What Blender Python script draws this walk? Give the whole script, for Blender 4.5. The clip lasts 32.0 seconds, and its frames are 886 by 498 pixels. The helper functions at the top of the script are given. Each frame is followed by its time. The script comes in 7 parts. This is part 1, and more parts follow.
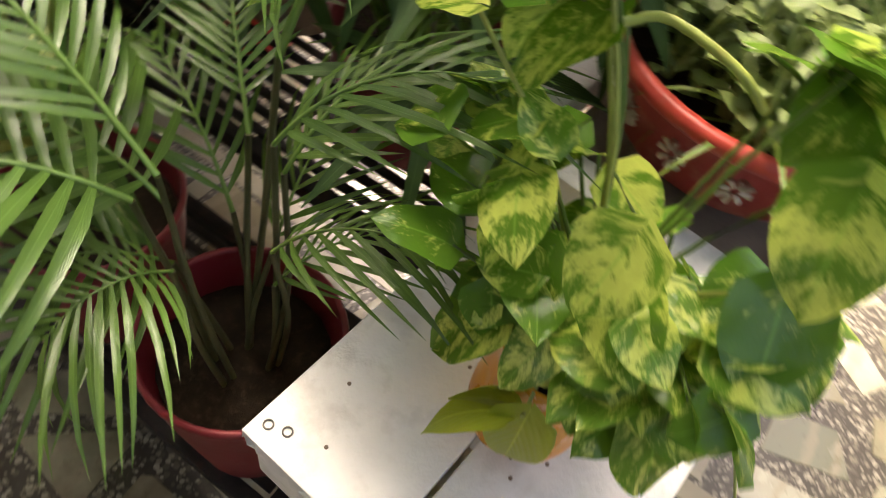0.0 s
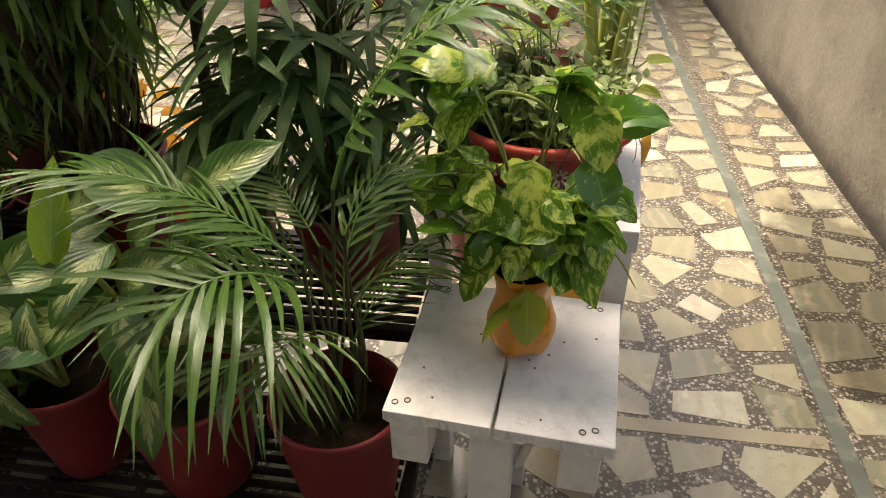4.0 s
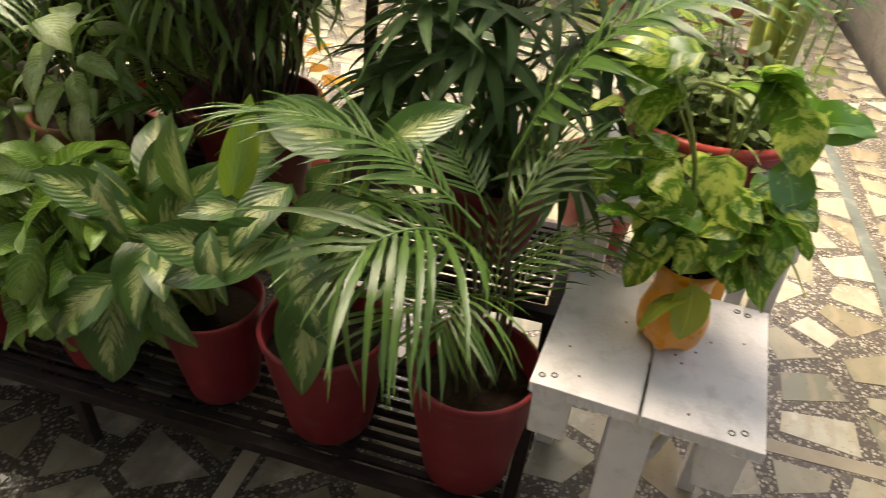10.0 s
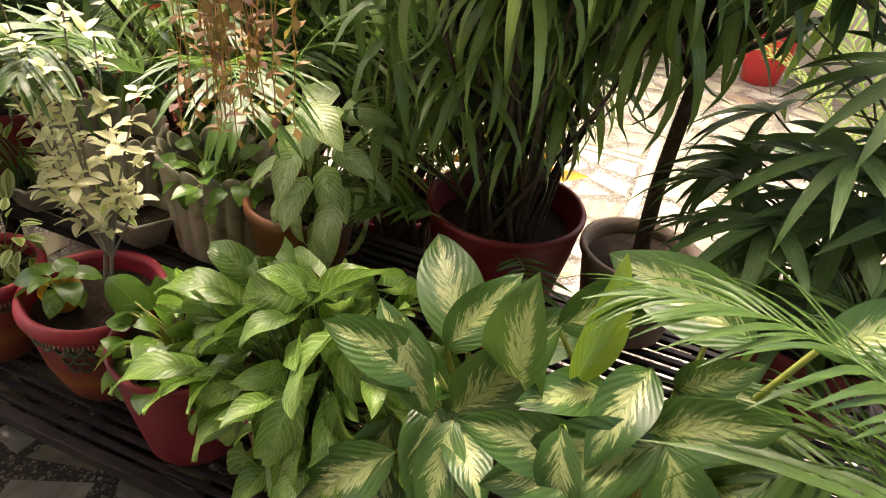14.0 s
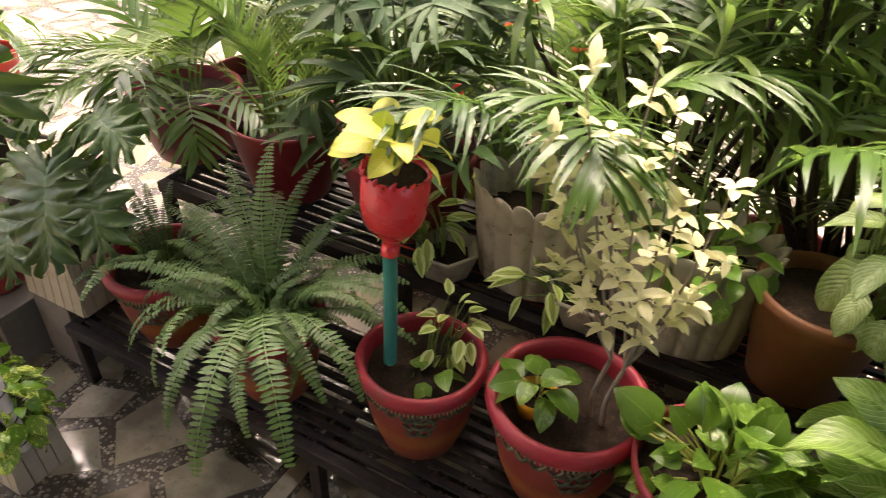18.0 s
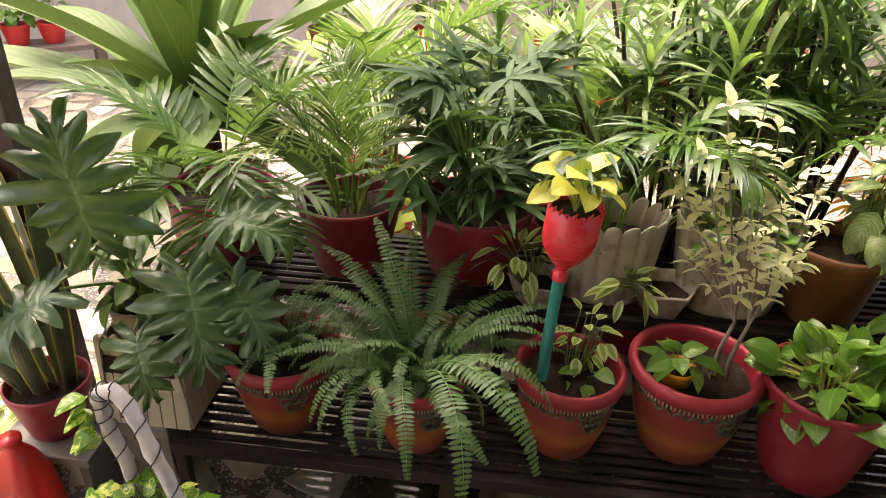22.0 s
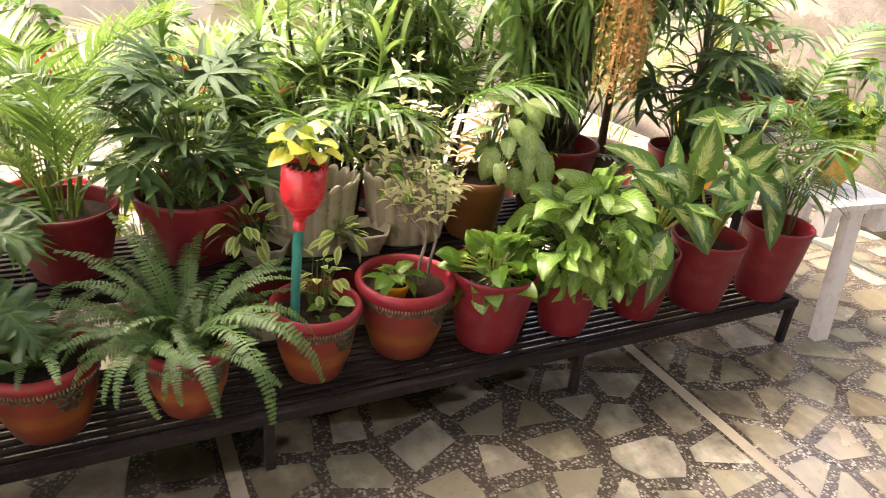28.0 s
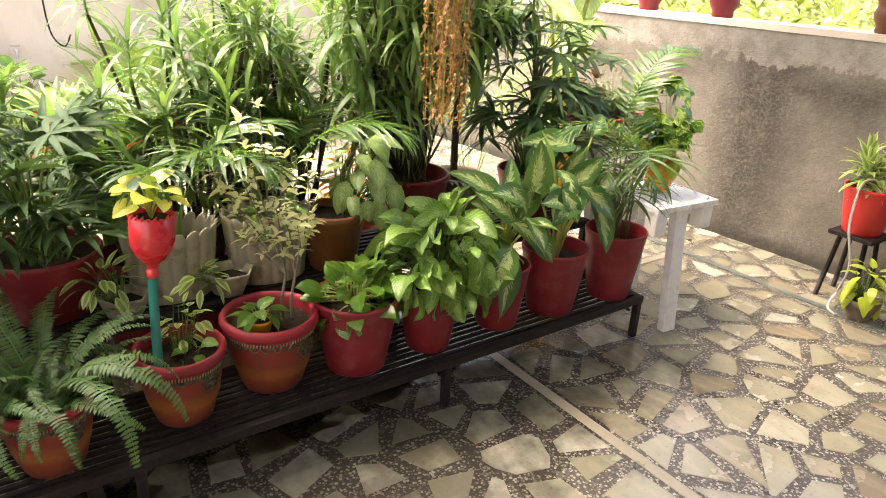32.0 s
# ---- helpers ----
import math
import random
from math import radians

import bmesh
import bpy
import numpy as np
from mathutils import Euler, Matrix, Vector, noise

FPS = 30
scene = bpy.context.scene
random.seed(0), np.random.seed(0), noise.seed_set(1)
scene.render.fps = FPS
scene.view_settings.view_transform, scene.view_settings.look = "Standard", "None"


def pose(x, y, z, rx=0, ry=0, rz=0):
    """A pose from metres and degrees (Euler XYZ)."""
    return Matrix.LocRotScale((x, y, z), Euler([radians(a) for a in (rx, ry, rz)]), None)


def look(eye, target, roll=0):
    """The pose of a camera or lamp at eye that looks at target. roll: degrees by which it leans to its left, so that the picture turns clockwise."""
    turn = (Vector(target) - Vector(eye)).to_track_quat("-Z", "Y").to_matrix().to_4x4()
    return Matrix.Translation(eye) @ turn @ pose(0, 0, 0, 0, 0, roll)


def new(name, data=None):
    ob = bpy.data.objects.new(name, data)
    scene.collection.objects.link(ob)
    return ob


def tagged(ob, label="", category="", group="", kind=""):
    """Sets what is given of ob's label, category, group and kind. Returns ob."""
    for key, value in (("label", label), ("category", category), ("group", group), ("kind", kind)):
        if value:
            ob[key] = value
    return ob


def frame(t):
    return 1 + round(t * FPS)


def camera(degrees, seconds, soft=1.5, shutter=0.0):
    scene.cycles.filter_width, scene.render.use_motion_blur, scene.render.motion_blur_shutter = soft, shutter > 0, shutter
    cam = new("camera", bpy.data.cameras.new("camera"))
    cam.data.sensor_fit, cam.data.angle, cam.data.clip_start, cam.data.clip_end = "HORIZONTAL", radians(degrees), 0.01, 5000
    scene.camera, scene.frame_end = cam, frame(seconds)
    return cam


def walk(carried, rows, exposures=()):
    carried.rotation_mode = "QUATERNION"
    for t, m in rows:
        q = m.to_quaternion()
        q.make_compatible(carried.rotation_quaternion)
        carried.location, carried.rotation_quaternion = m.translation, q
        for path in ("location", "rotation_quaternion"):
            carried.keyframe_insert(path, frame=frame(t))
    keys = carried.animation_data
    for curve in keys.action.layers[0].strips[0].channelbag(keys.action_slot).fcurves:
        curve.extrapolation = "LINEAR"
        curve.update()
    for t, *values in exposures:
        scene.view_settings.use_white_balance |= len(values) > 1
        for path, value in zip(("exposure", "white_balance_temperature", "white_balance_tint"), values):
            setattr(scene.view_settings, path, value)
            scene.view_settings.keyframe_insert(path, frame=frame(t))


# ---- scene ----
cam = camera(64.7, 32.0, soft=0.9, shutter=0.4)
METRES, EAST, NORTH, EYE, TILT, LEAN, TURN = 5.3227, 0.1935, -0.1608, 1.2024, -55.4470, -9.0830, 35.2664
ROWS = [
    (0.0, 0.0, 0.0, 0.0, 0.0, 0.0, -0.0),
    (0.5, -0.0155, -0.0217, -0.0118, -11.68, 1.34, 21.61),
    (1.0, -0.0175, -0.0418, -0.026, -11.18, 6.31, 26.95),
    (1.5, -0.0248, -0.0609, -0.039, -9.6, 9.59, 24.3),
    (2.0, -0.0458, -0.0712, -0.0412, -12.87, 11.08, 27.43),
    (2.5, -0.0612, -0.0789, -0.0446, -14.75, 12.22, 28.97),
    (3.0, -0.0664, -0.0805, -0.049, -16.89, 10.63, 29.14),
    (3.5, -0.0617, -0.0828, -0.0491, -12.75, 14.27, 28.23),
    (5.5, -0.0408, -0.078, -0.0475, -4.08, 17.22, 25.93),
    (6.0, -0.0435, -0.0787, -0.0454, -4.2, 18.3, 24.01),
    (6.5, -0.0454, -0.0788, -0.0455, -4.27, 18.04, 22.35),
    (7.0, -0.0462, -0.0809, -0.0455, -4.66, 18.71, 21.8),
    (7.5, -0.0461, -0.0805, -0.046, -5.62, 17.71, 22.35),
    (8.0, -0.0456, -0.08, -0.0451, -6.55, 17.87, 23.43),
    (8.5, -0.0491, -0.0803, -0.0448, -7.12, 17.71, 23.69),
    (9.0, -0.0558, -0.0822, -0.0438, -6.95, 18.39, 22.67),
    (9.5, -0.0663, -0.0817, -0.0438, -7.11, 17.6, 21.54),
    (10.0, -0.0853, -0.0803, -0.0426, -5.62, 16.35, 18.56),
    (10.5, -0.096, -0.0736, -0.0286, 0.24, 18.42, 15.32),
    (11.0, -0.1012, -0.063, -0.007, 5.55, 20.78, 10.66),
    (11.5, -0.095, -0.0491, 0.0028, 6.78, 19.1, 10.09),
    (12.0, -0.0946, -0.0466, 0.0046, 3.59, 18.29, 11.24),
    (12.5, -0.1114, -0.0469, 0.0106, 2.21, 18.66, 9.03),
    (13.0, -0.1352, -0.0457, 0.0187, -0.55, 18.96, 8.38),
    (13.5, -0.1499, -0.043, 0.0249, -4.68, 19.29, 11.11),
    (15.5, -0.1444, -0.0111, 0.0612, -0.83, 16.72, 13.66),
    (16.0, -0.1776, -0.0114, 0.0645, -0.38, 13.76, 8.93),
    (16.5, -0.2124, -0.0138, 0.0673, 0.06, 15.51, 5.37),
    (17.0, -0.2338, -0.015, 0.0767, 0.66, 18.48, 3.07),
    (17.5, -0.2598, -0.0082, 0.097, 1.49, 19.01, 10.22),
    (18.0, -0.2816, -0.0072, 0.1088, 2.32, 18.94, 9.45),
    (18.5, -0.3049, -0.0097, 0.1069, -0.71, 19.17, 8.37),
    (19.0, -0.3364, -0.0173, 0.1092, -4.5, 18.15, 12.88),
    (19.5, -0.3539, -0.0203, 0.109, -6.4, 19.53, 11.46),
    (20.0, -0.3742, -0.0158, 0.1237, -2.61, 20.45, 14.01),
    (20.5, -0.393, -0.011, 0.1325, -7.35, 19.34, 16.57),
    (21.0, -0.4175, -0.0228, 0.1319, -12.67, 18.82, 25.03),
    (21.5, -0.4289, -0.0288, 0.13, -14.19, 18.88, 26.01),
    (22.0, -0.4196, -0.0308, 0.1279, -11.68, 20.34, 26.98),
    (22.5, -0.4089, -0.0371, 0.1231, -7.91, 23.79, 22.48),
    (23.0, -0.405, -0.0367, 0.1201, -0.79, 25.3, 18.17),
    (23.5, -0.404, -0.0348, 0.1184, -4.45, 22.8, 20.58),
    (24.0, -0.4232, -0.0444, 0.1137, -5.62, 23.73, 22.16),
    (24.5, -0.4481, -0.052, 0.1076, -8.07, 23.24, 22.96),
    (26.5, -0.4805, -0.0202, 0.1478, -17.2, 17.07, 31.34),
    (27.0, -0.503, -0.0306, 0.1448, -28.92, 11.06, 37.57),
    (27.5, -0.5085, -0.0368, 0.1367, -43.31, 1.25, 41.11),
    (28.0, -0.4986, -0.0512, 0.1213, -45.3, 1.34, 45.27),
    (28.5, -0.4887, -0.0633, 0.1009, -42.63, 2.36, 45.64),
    (29.0, -0.4847, -0.0688, 0.0916, -38.67, 5.38, 46.48),
    (29.5, -0.4861, -0.0733, 0.0933, -42.47, 5.11, 48.18),
    (30.0, -0.5032, -0.073, 0.0996, -47.34, 2.51, 48.6),
    (30.5, -0.5198, -0.0718, 0.1056, -48.47, 1.6, 46.67),
    (31.0, -0.5261, -0.0732, 0.108, -47.36, 4.06, 47.41),
    (31.5, -0.5173, -0.0737, 0.1031, -55.32, -2.86, 49.1),
    (32.0, -0.509, -0.0764, 0.0989, -57.58, -4.79, 50.94),
]
walk(cam, [(t, pose(EAST, NORTH, EYE, TILT, LEAN, TURN) @ pose(METRES * x, METRES * y, METRES * z, 90 + pitch, roll, yaw)) for t, x, y, z, yaw, pitch, roll in ROWS],
     [(0.0, 2.1, 7300, 13), (0.8, 1.55, 7300, 12), (2.0, 1.48, 7300, 12), (9.5, 1.55, 7300, 12), (11.5, 2.72, 7200, 18), (13.0, 2.5, 7200, 20), (16.0, 2.45, 7200, 22), (19.0, 2.68, 7200, 24), (24.0, 2.42, 7000, 22), (28.0, 3.02, 7100, 22), (32.0, 2.75, 7000, 16)])


# ---- sky, sun, exposure ----
SUN_UP, SUN_TURN = 65.0, -52.0
world = bpy.data.worlds.new("sky")
scene.world = world
world.use_nodes = True
wn = world.node_tree.nodes
sky = wn.new("ShaderNodeTexSky")
sky.sky_type, sky.sun_disc = "NISHITA", False
sky.sun_elevation, sky.sun_rotation = radians(SUN_UP), radians(SUN_TURN)
sky.air_density, sky.dust_density, sky.ozone_density = 1.0, 8.0, 0.6
world.node_tree.links.new(sky.outputs["Color"], wn["Background"].inputs["Color"])
wn["Background"].inputs["Strength"].default_value = 0.15
sun = new("sun", bpy.data.lights.new("sun", "SUN"))
sun.data.energy, sun.data.angle, sun.data.color = 1.9, radians(42), (1.0, 0.95, 0.86)
sun.matrix_world = look((0, 0, 6), (-math.sin(radians(SUN_TURN)) * math.cos(radians(SUN_UP)), -math.cos(radians(SUN_TURN)) * math.cos(radians(SUN_UP)), 6 - math.sin(radians(SUN_UP))))

rnd = random.Random(7)

# ---- materials ----


class Mat:
    """A small writer of node materials."""

    def __init__(self, name, rough=0.5, metal=0.0, spec=0.5):
        self.m = bpy.data.materials.new(name)
        self.m.use_nodes = True
        self.t = self.m.node_tree
        self.b = self.t.nodes["Principled BSDF"]
        self.b.inputs["Roughness"].default_value = rough
        self.b.inputs["Metallic"].default_value = metal
        self.b.inputs["Specular IOR Level"].default_value = spec

    def n(self, kind, **kw):
        node = self.t.nodes.new(kind)
        for k, v in kw.items():
            node.inputs[k].default_value = v
        return node

    def l(self, a, b):
        self.t.links.new(a, b)

    def coord(self, what="Object", scale=(1, 1, 1)):
        c, mp = self.n("ShaderNodeTexCoord"), self.n("ShaderNodeMapping")
        mp.inputs["Scale"].default_value = scale
        self.l(c.outputs[what], mp.inputs["Vector"])
        return mp.outputs["Vector"]

    def noise(self, vec, scale, detail=4.0, rough=0.55):
        x = self.n("ShaderNodeTexNoise", Scale=scale, Detail=detail, Roughness=rough)
        self.l(vec, x.inputs["Vector"])
        return x.outputs["Fac"]

    def ramp(self, fac, stops, hard=False):
        r = self.n("ShaderNodeValToRGB")
        e = r.color_ramp.elements
        while len(e) < len(stops):
            e.new(0.5)
        for el, (p, c) in zip(e, stops):
            el.position, el.color = p, (*c, 1) if len(c) == 3 else c
        if hard:
            r.color_ramp.interpolation = "CONSTANT"
        self.l(fac, r.inputs["Fac"])
        return r.outputs["Color"]

    def mix(self, fac, a, b, mode="MIX"):
        x = self.t.nodes.new("ShaderNodeMix")
        x.data_type, x.blend_type = "RGBA", mode
        for s, v in ((0, fac), (6, a), (7, b)):
            if isinstance(v, bpy.types.NodeSocket):
                self.l(v, x.inputs[s])
            else:
                x.inputs[s].default_value = v if s == 0 else (*v, 1)
        return x.outputs[2]

    def maths(self, op, a, b=0.0, clamp=False):
        x = self.t.nodes.new("ShaderNodeMath")
        x.operation, x.use_clamp = op, clamp
        for s, v in ((0, a), (1, b)):
            if isinstance(v, bpy.types.NodeSocket):
                self.l(v, x.inputs[s])
            else:
                x.inputs[s].default_value = v
        return x.outputs[0]

    def bump(self, h, strength=0.3, dist=0.01):
        x = self.n("ShaderNodeBump", Strength=strength, Distance=dist)
        self.l(h, x.inputs["Height"])
        self.l(x.outputs["Normal"], self.b.inputs["Normal"])

    def colour(self, c):
        if isinstance(c, bpy.types.NodeSocket):
            self.l(c, self.b.inputs["Base Color"])
        else:
            self.b.inputs["Base Color"].default_value = (*c, 1)

    def wet_shade(self, c, rough):
        """Darkens and smooths floor wet from watering under the stand, plus painted shade there."""
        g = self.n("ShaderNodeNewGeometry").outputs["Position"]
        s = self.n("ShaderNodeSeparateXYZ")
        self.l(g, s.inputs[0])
        # wide ellipse: wet floor, stretched to paint in the shade before the stand
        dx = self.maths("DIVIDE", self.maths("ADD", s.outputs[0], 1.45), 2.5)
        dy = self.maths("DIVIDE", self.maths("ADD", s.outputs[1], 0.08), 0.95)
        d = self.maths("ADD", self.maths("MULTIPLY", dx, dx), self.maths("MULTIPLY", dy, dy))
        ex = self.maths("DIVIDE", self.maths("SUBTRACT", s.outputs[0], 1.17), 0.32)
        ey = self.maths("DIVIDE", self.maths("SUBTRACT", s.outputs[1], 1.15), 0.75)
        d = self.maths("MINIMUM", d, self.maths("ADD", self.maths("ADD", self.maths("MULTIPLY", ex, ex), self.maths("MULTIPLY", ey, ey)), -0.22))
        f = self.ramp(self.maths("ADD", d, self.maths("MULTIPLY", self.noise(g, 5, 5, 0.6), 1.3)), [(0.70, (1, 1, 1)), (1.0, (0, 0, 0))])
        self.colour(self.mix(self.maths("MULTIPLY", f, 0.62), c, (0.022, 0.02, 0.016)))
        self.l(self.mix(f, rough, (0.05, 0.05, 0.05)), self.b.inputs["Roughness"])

    def random(self):
        return self.n("ShaderNodeObjectInfo").outputs["Random"]


def painted(name, col, rough=0.5, vary=0.25, dirt=(0.25, 0.2, 0.15), dirty=0.25, scale=9.0, bump=0.15, spec=0.4):
    """Paint or plastic with soft patches, grime and fine relief."""
    m = Mat(name, rough, 0, spec)
    v = m.coord()
    big, fine = m.noise(v, scale), m.noise(v, scale * 14)
    c = m.mix(m.ramp(big, [(0.3, (0, 0, 0)), (0.75, (1, 1, 1))]), tuple(x * (1 - vary) for x in col), tuple(min(1, x * (1 + vary * 0.6)) for x in col))
    c = m.mix(m.maths("MULTIPLY", m.ramp(m.noise(v, scale * 2.7, 8), [(0.52, (0, 0, 0)), (0.72, (1, 1, 1))]), dirty), c, dirt)
    m.colour(c)
    m.bump(fine, bump, 0.002)
    m.l(m.maths("ADD", m.maths("MULTIPLY", big, 0.25), rough - 0.12), m.b.inputs["Roughness"])
    return m.m


def stone_mat(name, per_piece):
    """Cream, olive and grey marble offcuts, polished and slightly soiled."""
    m = Mat(name, 0.25, 0, 0.5)
    r = m.random() if per_piece else m.n("ShaderNodeNewGeometry").outputs["Random Per Island"]
    v = m.coord()
    sh = m.n("ShaderNodeVectorMath")
    sh.operation = "ADD"
    cx = m.n("ShaderNodeCombineXYZ")
    m.l(m.maths("MULTIPLY", r, 37.0), cx.inputs["X"])
    m.l(v, sh.inputs[0]); m.l(cx.outputs[0], sh.inputs[1])
    v = sh.outputs[0]
    base = m.ramp(r, [(0.0, (0.20, 0.182, 0.12)), (0.18, (0.27, 0.262, 0.185)), (0.36, (0.34, 0.332, 0.245)), (0.52, (0.16, 0.166, 0.122)), (0.66, (0.255, 0.245, 0.165)), (0.8, (0.20, 0.165, 0.105)), (0.92, (0.40, 0.392, 0.31))])
    vein = m.n("ShaderNodeTexWave", Scale=5.0, Distortion=9.0, Detail=4.0)
    m.l(v, vein.inputs["Vector"])
    c = m.mix(m.maths("MULTIPLY", m.ramp(vein.outputs["Fac"], [(0.55, (0, 0, 0)), (0.95, (1, 1, 1))]), 0.4), base, (0.31, 0.265, 0.185))
    c = m.mix(m.maths("MULTIPLY", m.ramp(m.noise(v, 9, 6), [(0.45, (0, 0, 0)), (0.75, (1, 1, 1))]), 0.5), c, (0.21, 0.175, 0.12))
    c = m.mix(m.maths("MULTIPLY", m.ramp(m.noise(v, 60, 4), [(0.6, (0, 0, 0)), (0.72, (1, 1, 1))]), 0.5), c, (0.12, 0.10, 0.07))
    m.wet_shade(c, m.ramp(m.noise(v, 7, 5), [(0.35, (0.07,) * 3), (0.68, (0.34,) * 3)]))
    m.bump(m.noise(v, 40), 0.06, 0.003)
    return m.m


def chips_mat():
    """Dark cement full of small pale chips between the marble pieces."""
    m = Mat("chip_cement", 0.45, 0, 0.4)
    v = m.coord()
    vo = m.n("ShaderNodeTexVoronoi", Scale=105.0, Randomness=1.0)
    vo.feature, vo.distance = "F1", "EUCLIDEAN"
    wv = m.n("ShaderNodeVectorMath")
    wv.operation = "SCALE"
    wv.inputs["Scale"].default_value = 0.006
    nz = m.n("ShaderNodeTexNoise", Scale=120.0, Detail=2.0)
    m.l(v, nz.inputs["Vector"]); m.l(nz.outputs["Color"], wv.inputs[0])
    av = m.n("ShaderNodeVectorMath")
    av.operation = "ADD"
    m.l(v, av.inputs[0]); m.l(wv.outputs[0], av.inputs[1]); m.l(av.outputs[0], vo.inputs["Vector"])
    pick = m.n("ShaderNodeSeparateColor")
    m.l(vo.outputs["Color"], pick.inputs[0])
    edge = m.maths("SUBTRACT", vo.outputs["Distance"], m.maths("MULTIPLY", pick.outputs[1], 0.34))
    chip = m.ramp(edge, [(0.22, (1, 1, 1)), (0.36, (0, 0, 0))])
    tone = m.ramp(pick.outputs[0], [(0.0, (0.07, 0.064, 0.05)), (0.3, (0.14, 0.125, 0.095)), (0.55, (0.24, 0.215, 0.165)), (0.85, (0.36, 0.335, 0.27))])
    ground = m.mix(m.noise(v, 3, 6), (0.05, 0.044, 0.035), (0.085, 0.075, 0.06))
    m.wet_shade(m.mix(chip, ground, tone), m.ramp(m.noise(v, 4, 5), [(0.3, (0.2,) * 3), (0.7, (0.5,) * 3)]))
    m.bump(vo.outputs["Distance"], 0.1, 0.002)
    return m.m


def plaster(name, a, b, damp, amount):
    """Cement plaster with a trowelled skin, damp stains and peeled patches."""
    m = Mat(name, 0.85, 0, 0.2)
    v = m.coord()
    c = m.mix(m.ramp(m.noise(v, 1.3, 7, 0.65), [(0.3, (0, 0, 0)), (0.7, (1, 1, 1))]), a, b)
    st = m.noise(m.coord("Object", (1.6, 1.6, 0.55)), 1.25, 6, 0.6)
    c = m.mix(m.maths("MULTIPLY", m.ramp(st, [(0.48, (0, 0, 0)), (0.62, (1, 1, 1))]), amount), c, damp)
    c = m.mix(m.maths("MULTIPLY", m.ramp(m.noise(v, 5, 9, 0.7), [(0.55, (0, 0, 0)), (0.62, (1, 1, 1))]), 0.25), c, tuple(x * 0.7 for x in a))
    m.colour(c)
    m.bump(m.noise(v, 22, 8, 0.7), 0.35, 0.01)
    return m.m


def stained_wall():
    """Grey cement render: soot-dark damp runs, and a pale patched band under the coping."""
    m = Mat("damp_plaster", 0.85, 0, 0.2)
    v = m.coord()
    s = m.n("ShaderNodeSeparateXYZ")
    m.l(v, s.inputs[0])
    y, z = s.outputs[1], s.outputs[2]
    wob = m.maths("MULTIPLY", m.maths("SUBTRACT", m.noise(v, 2.6, 8, 0.65), 0.5), 0.9)
    c = m.mix(m.ramp(m.noise(v, 1.3, 7, 0.65), [(0.3, (0, 0, 0)), (0.7, (1, 1, 1))]), (0.165, 0.150, 0.122), (0.25, 0.228, 0.19))
    run = m.maths("SUBTRACT", 1.35, m.maths("MULTIPLY", m.maths("ABSOLUTE", m.maths("ADD", m.maths("SUBTRACT", y, 0.40), m.maths("MULTIPLY", wob, 0.32))), 4.4), True)
    band = m.maths("SUBTRACT", 1.0, m.maths("MULTIPLY", m.maths("ABSOLUTE", m.maths("ADD", m.maths("SUBTRACT", z, 0.89), m.maths("MULTIPLY", wob, 0.25))), 7.0), True)
    band = m.maths("MULTIPLY", band, m.ramp(m.noise(v, 1.1, 4), [(0.36, (0, 0, 0)), (0.50, (1, 1, 1))]))
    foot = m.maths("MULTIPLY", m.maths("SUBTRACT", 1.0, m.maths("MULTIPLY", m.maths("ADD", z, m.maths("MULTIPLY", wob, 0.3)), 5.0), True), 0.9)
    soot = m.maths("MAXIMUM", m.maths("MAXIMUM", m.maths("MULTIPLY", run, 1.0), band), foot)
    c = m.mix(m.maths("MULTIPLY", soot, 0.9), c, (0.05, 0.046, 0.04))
    patch = m.ramp(m.maths("ADD", z, m.maths("MULTIPLY", m.maths("SUBTRACT", m.noise(v, 6, 9, 0.7), 0.5), 0.35)), [(0.985, (0, 0, 0)), (1.0, (1, 1, 1))])
    c = m.mix(m.maths("MULTIPLY", patch, 0.8), c, (0.38, 0.355, 0.31))
    c = m.mix(m.maths("MULTIPLY", m.ramp(m.noise(v, 9, 9, 0.75), [(0.48, (0, 0, 0)), (0.62, (1, 1, 1))]), 0.5), c, (0.19, 0.165, 0.13))
    c = m.mix(m.maths("MULTIPLY", m.ramp(m.noise(v, 55, 6, 0.75), [(0.47, (0, 0, 0)), (0.62, (1, 1, 1))]), 0.3), c, (0.32, 0.29, 0.235))
    c = m.mix(m.maths("MULTIPLY", m.ramp(m.noise(v, 80, 5, 0.8), [(0.54, (0, 0, 0)), (0.60, (1, 1, 1))]), 0.14), c, (0.08, 0.07, 0.055))
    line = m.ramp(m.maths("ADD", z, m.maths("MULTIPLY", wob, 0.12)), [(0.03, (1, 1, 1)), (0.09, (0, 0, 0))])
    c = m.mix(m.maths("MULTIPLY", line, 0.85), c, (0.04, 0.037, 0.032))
    blot = m.ramp(m.noise(v, 2.2, 8, 0.7), [(0.46, (0, 0, 0)), (0.60, (1, 1, 1))])
    c = m.mix(m.maths("MULTIPLY", blot, 0.45), c, (0.095, 0.085, 0.066))
    m.colour(c)
    m.bump(m.noise(v, 26, 9, 0.75), 0.75, 0.016)
    return m.m


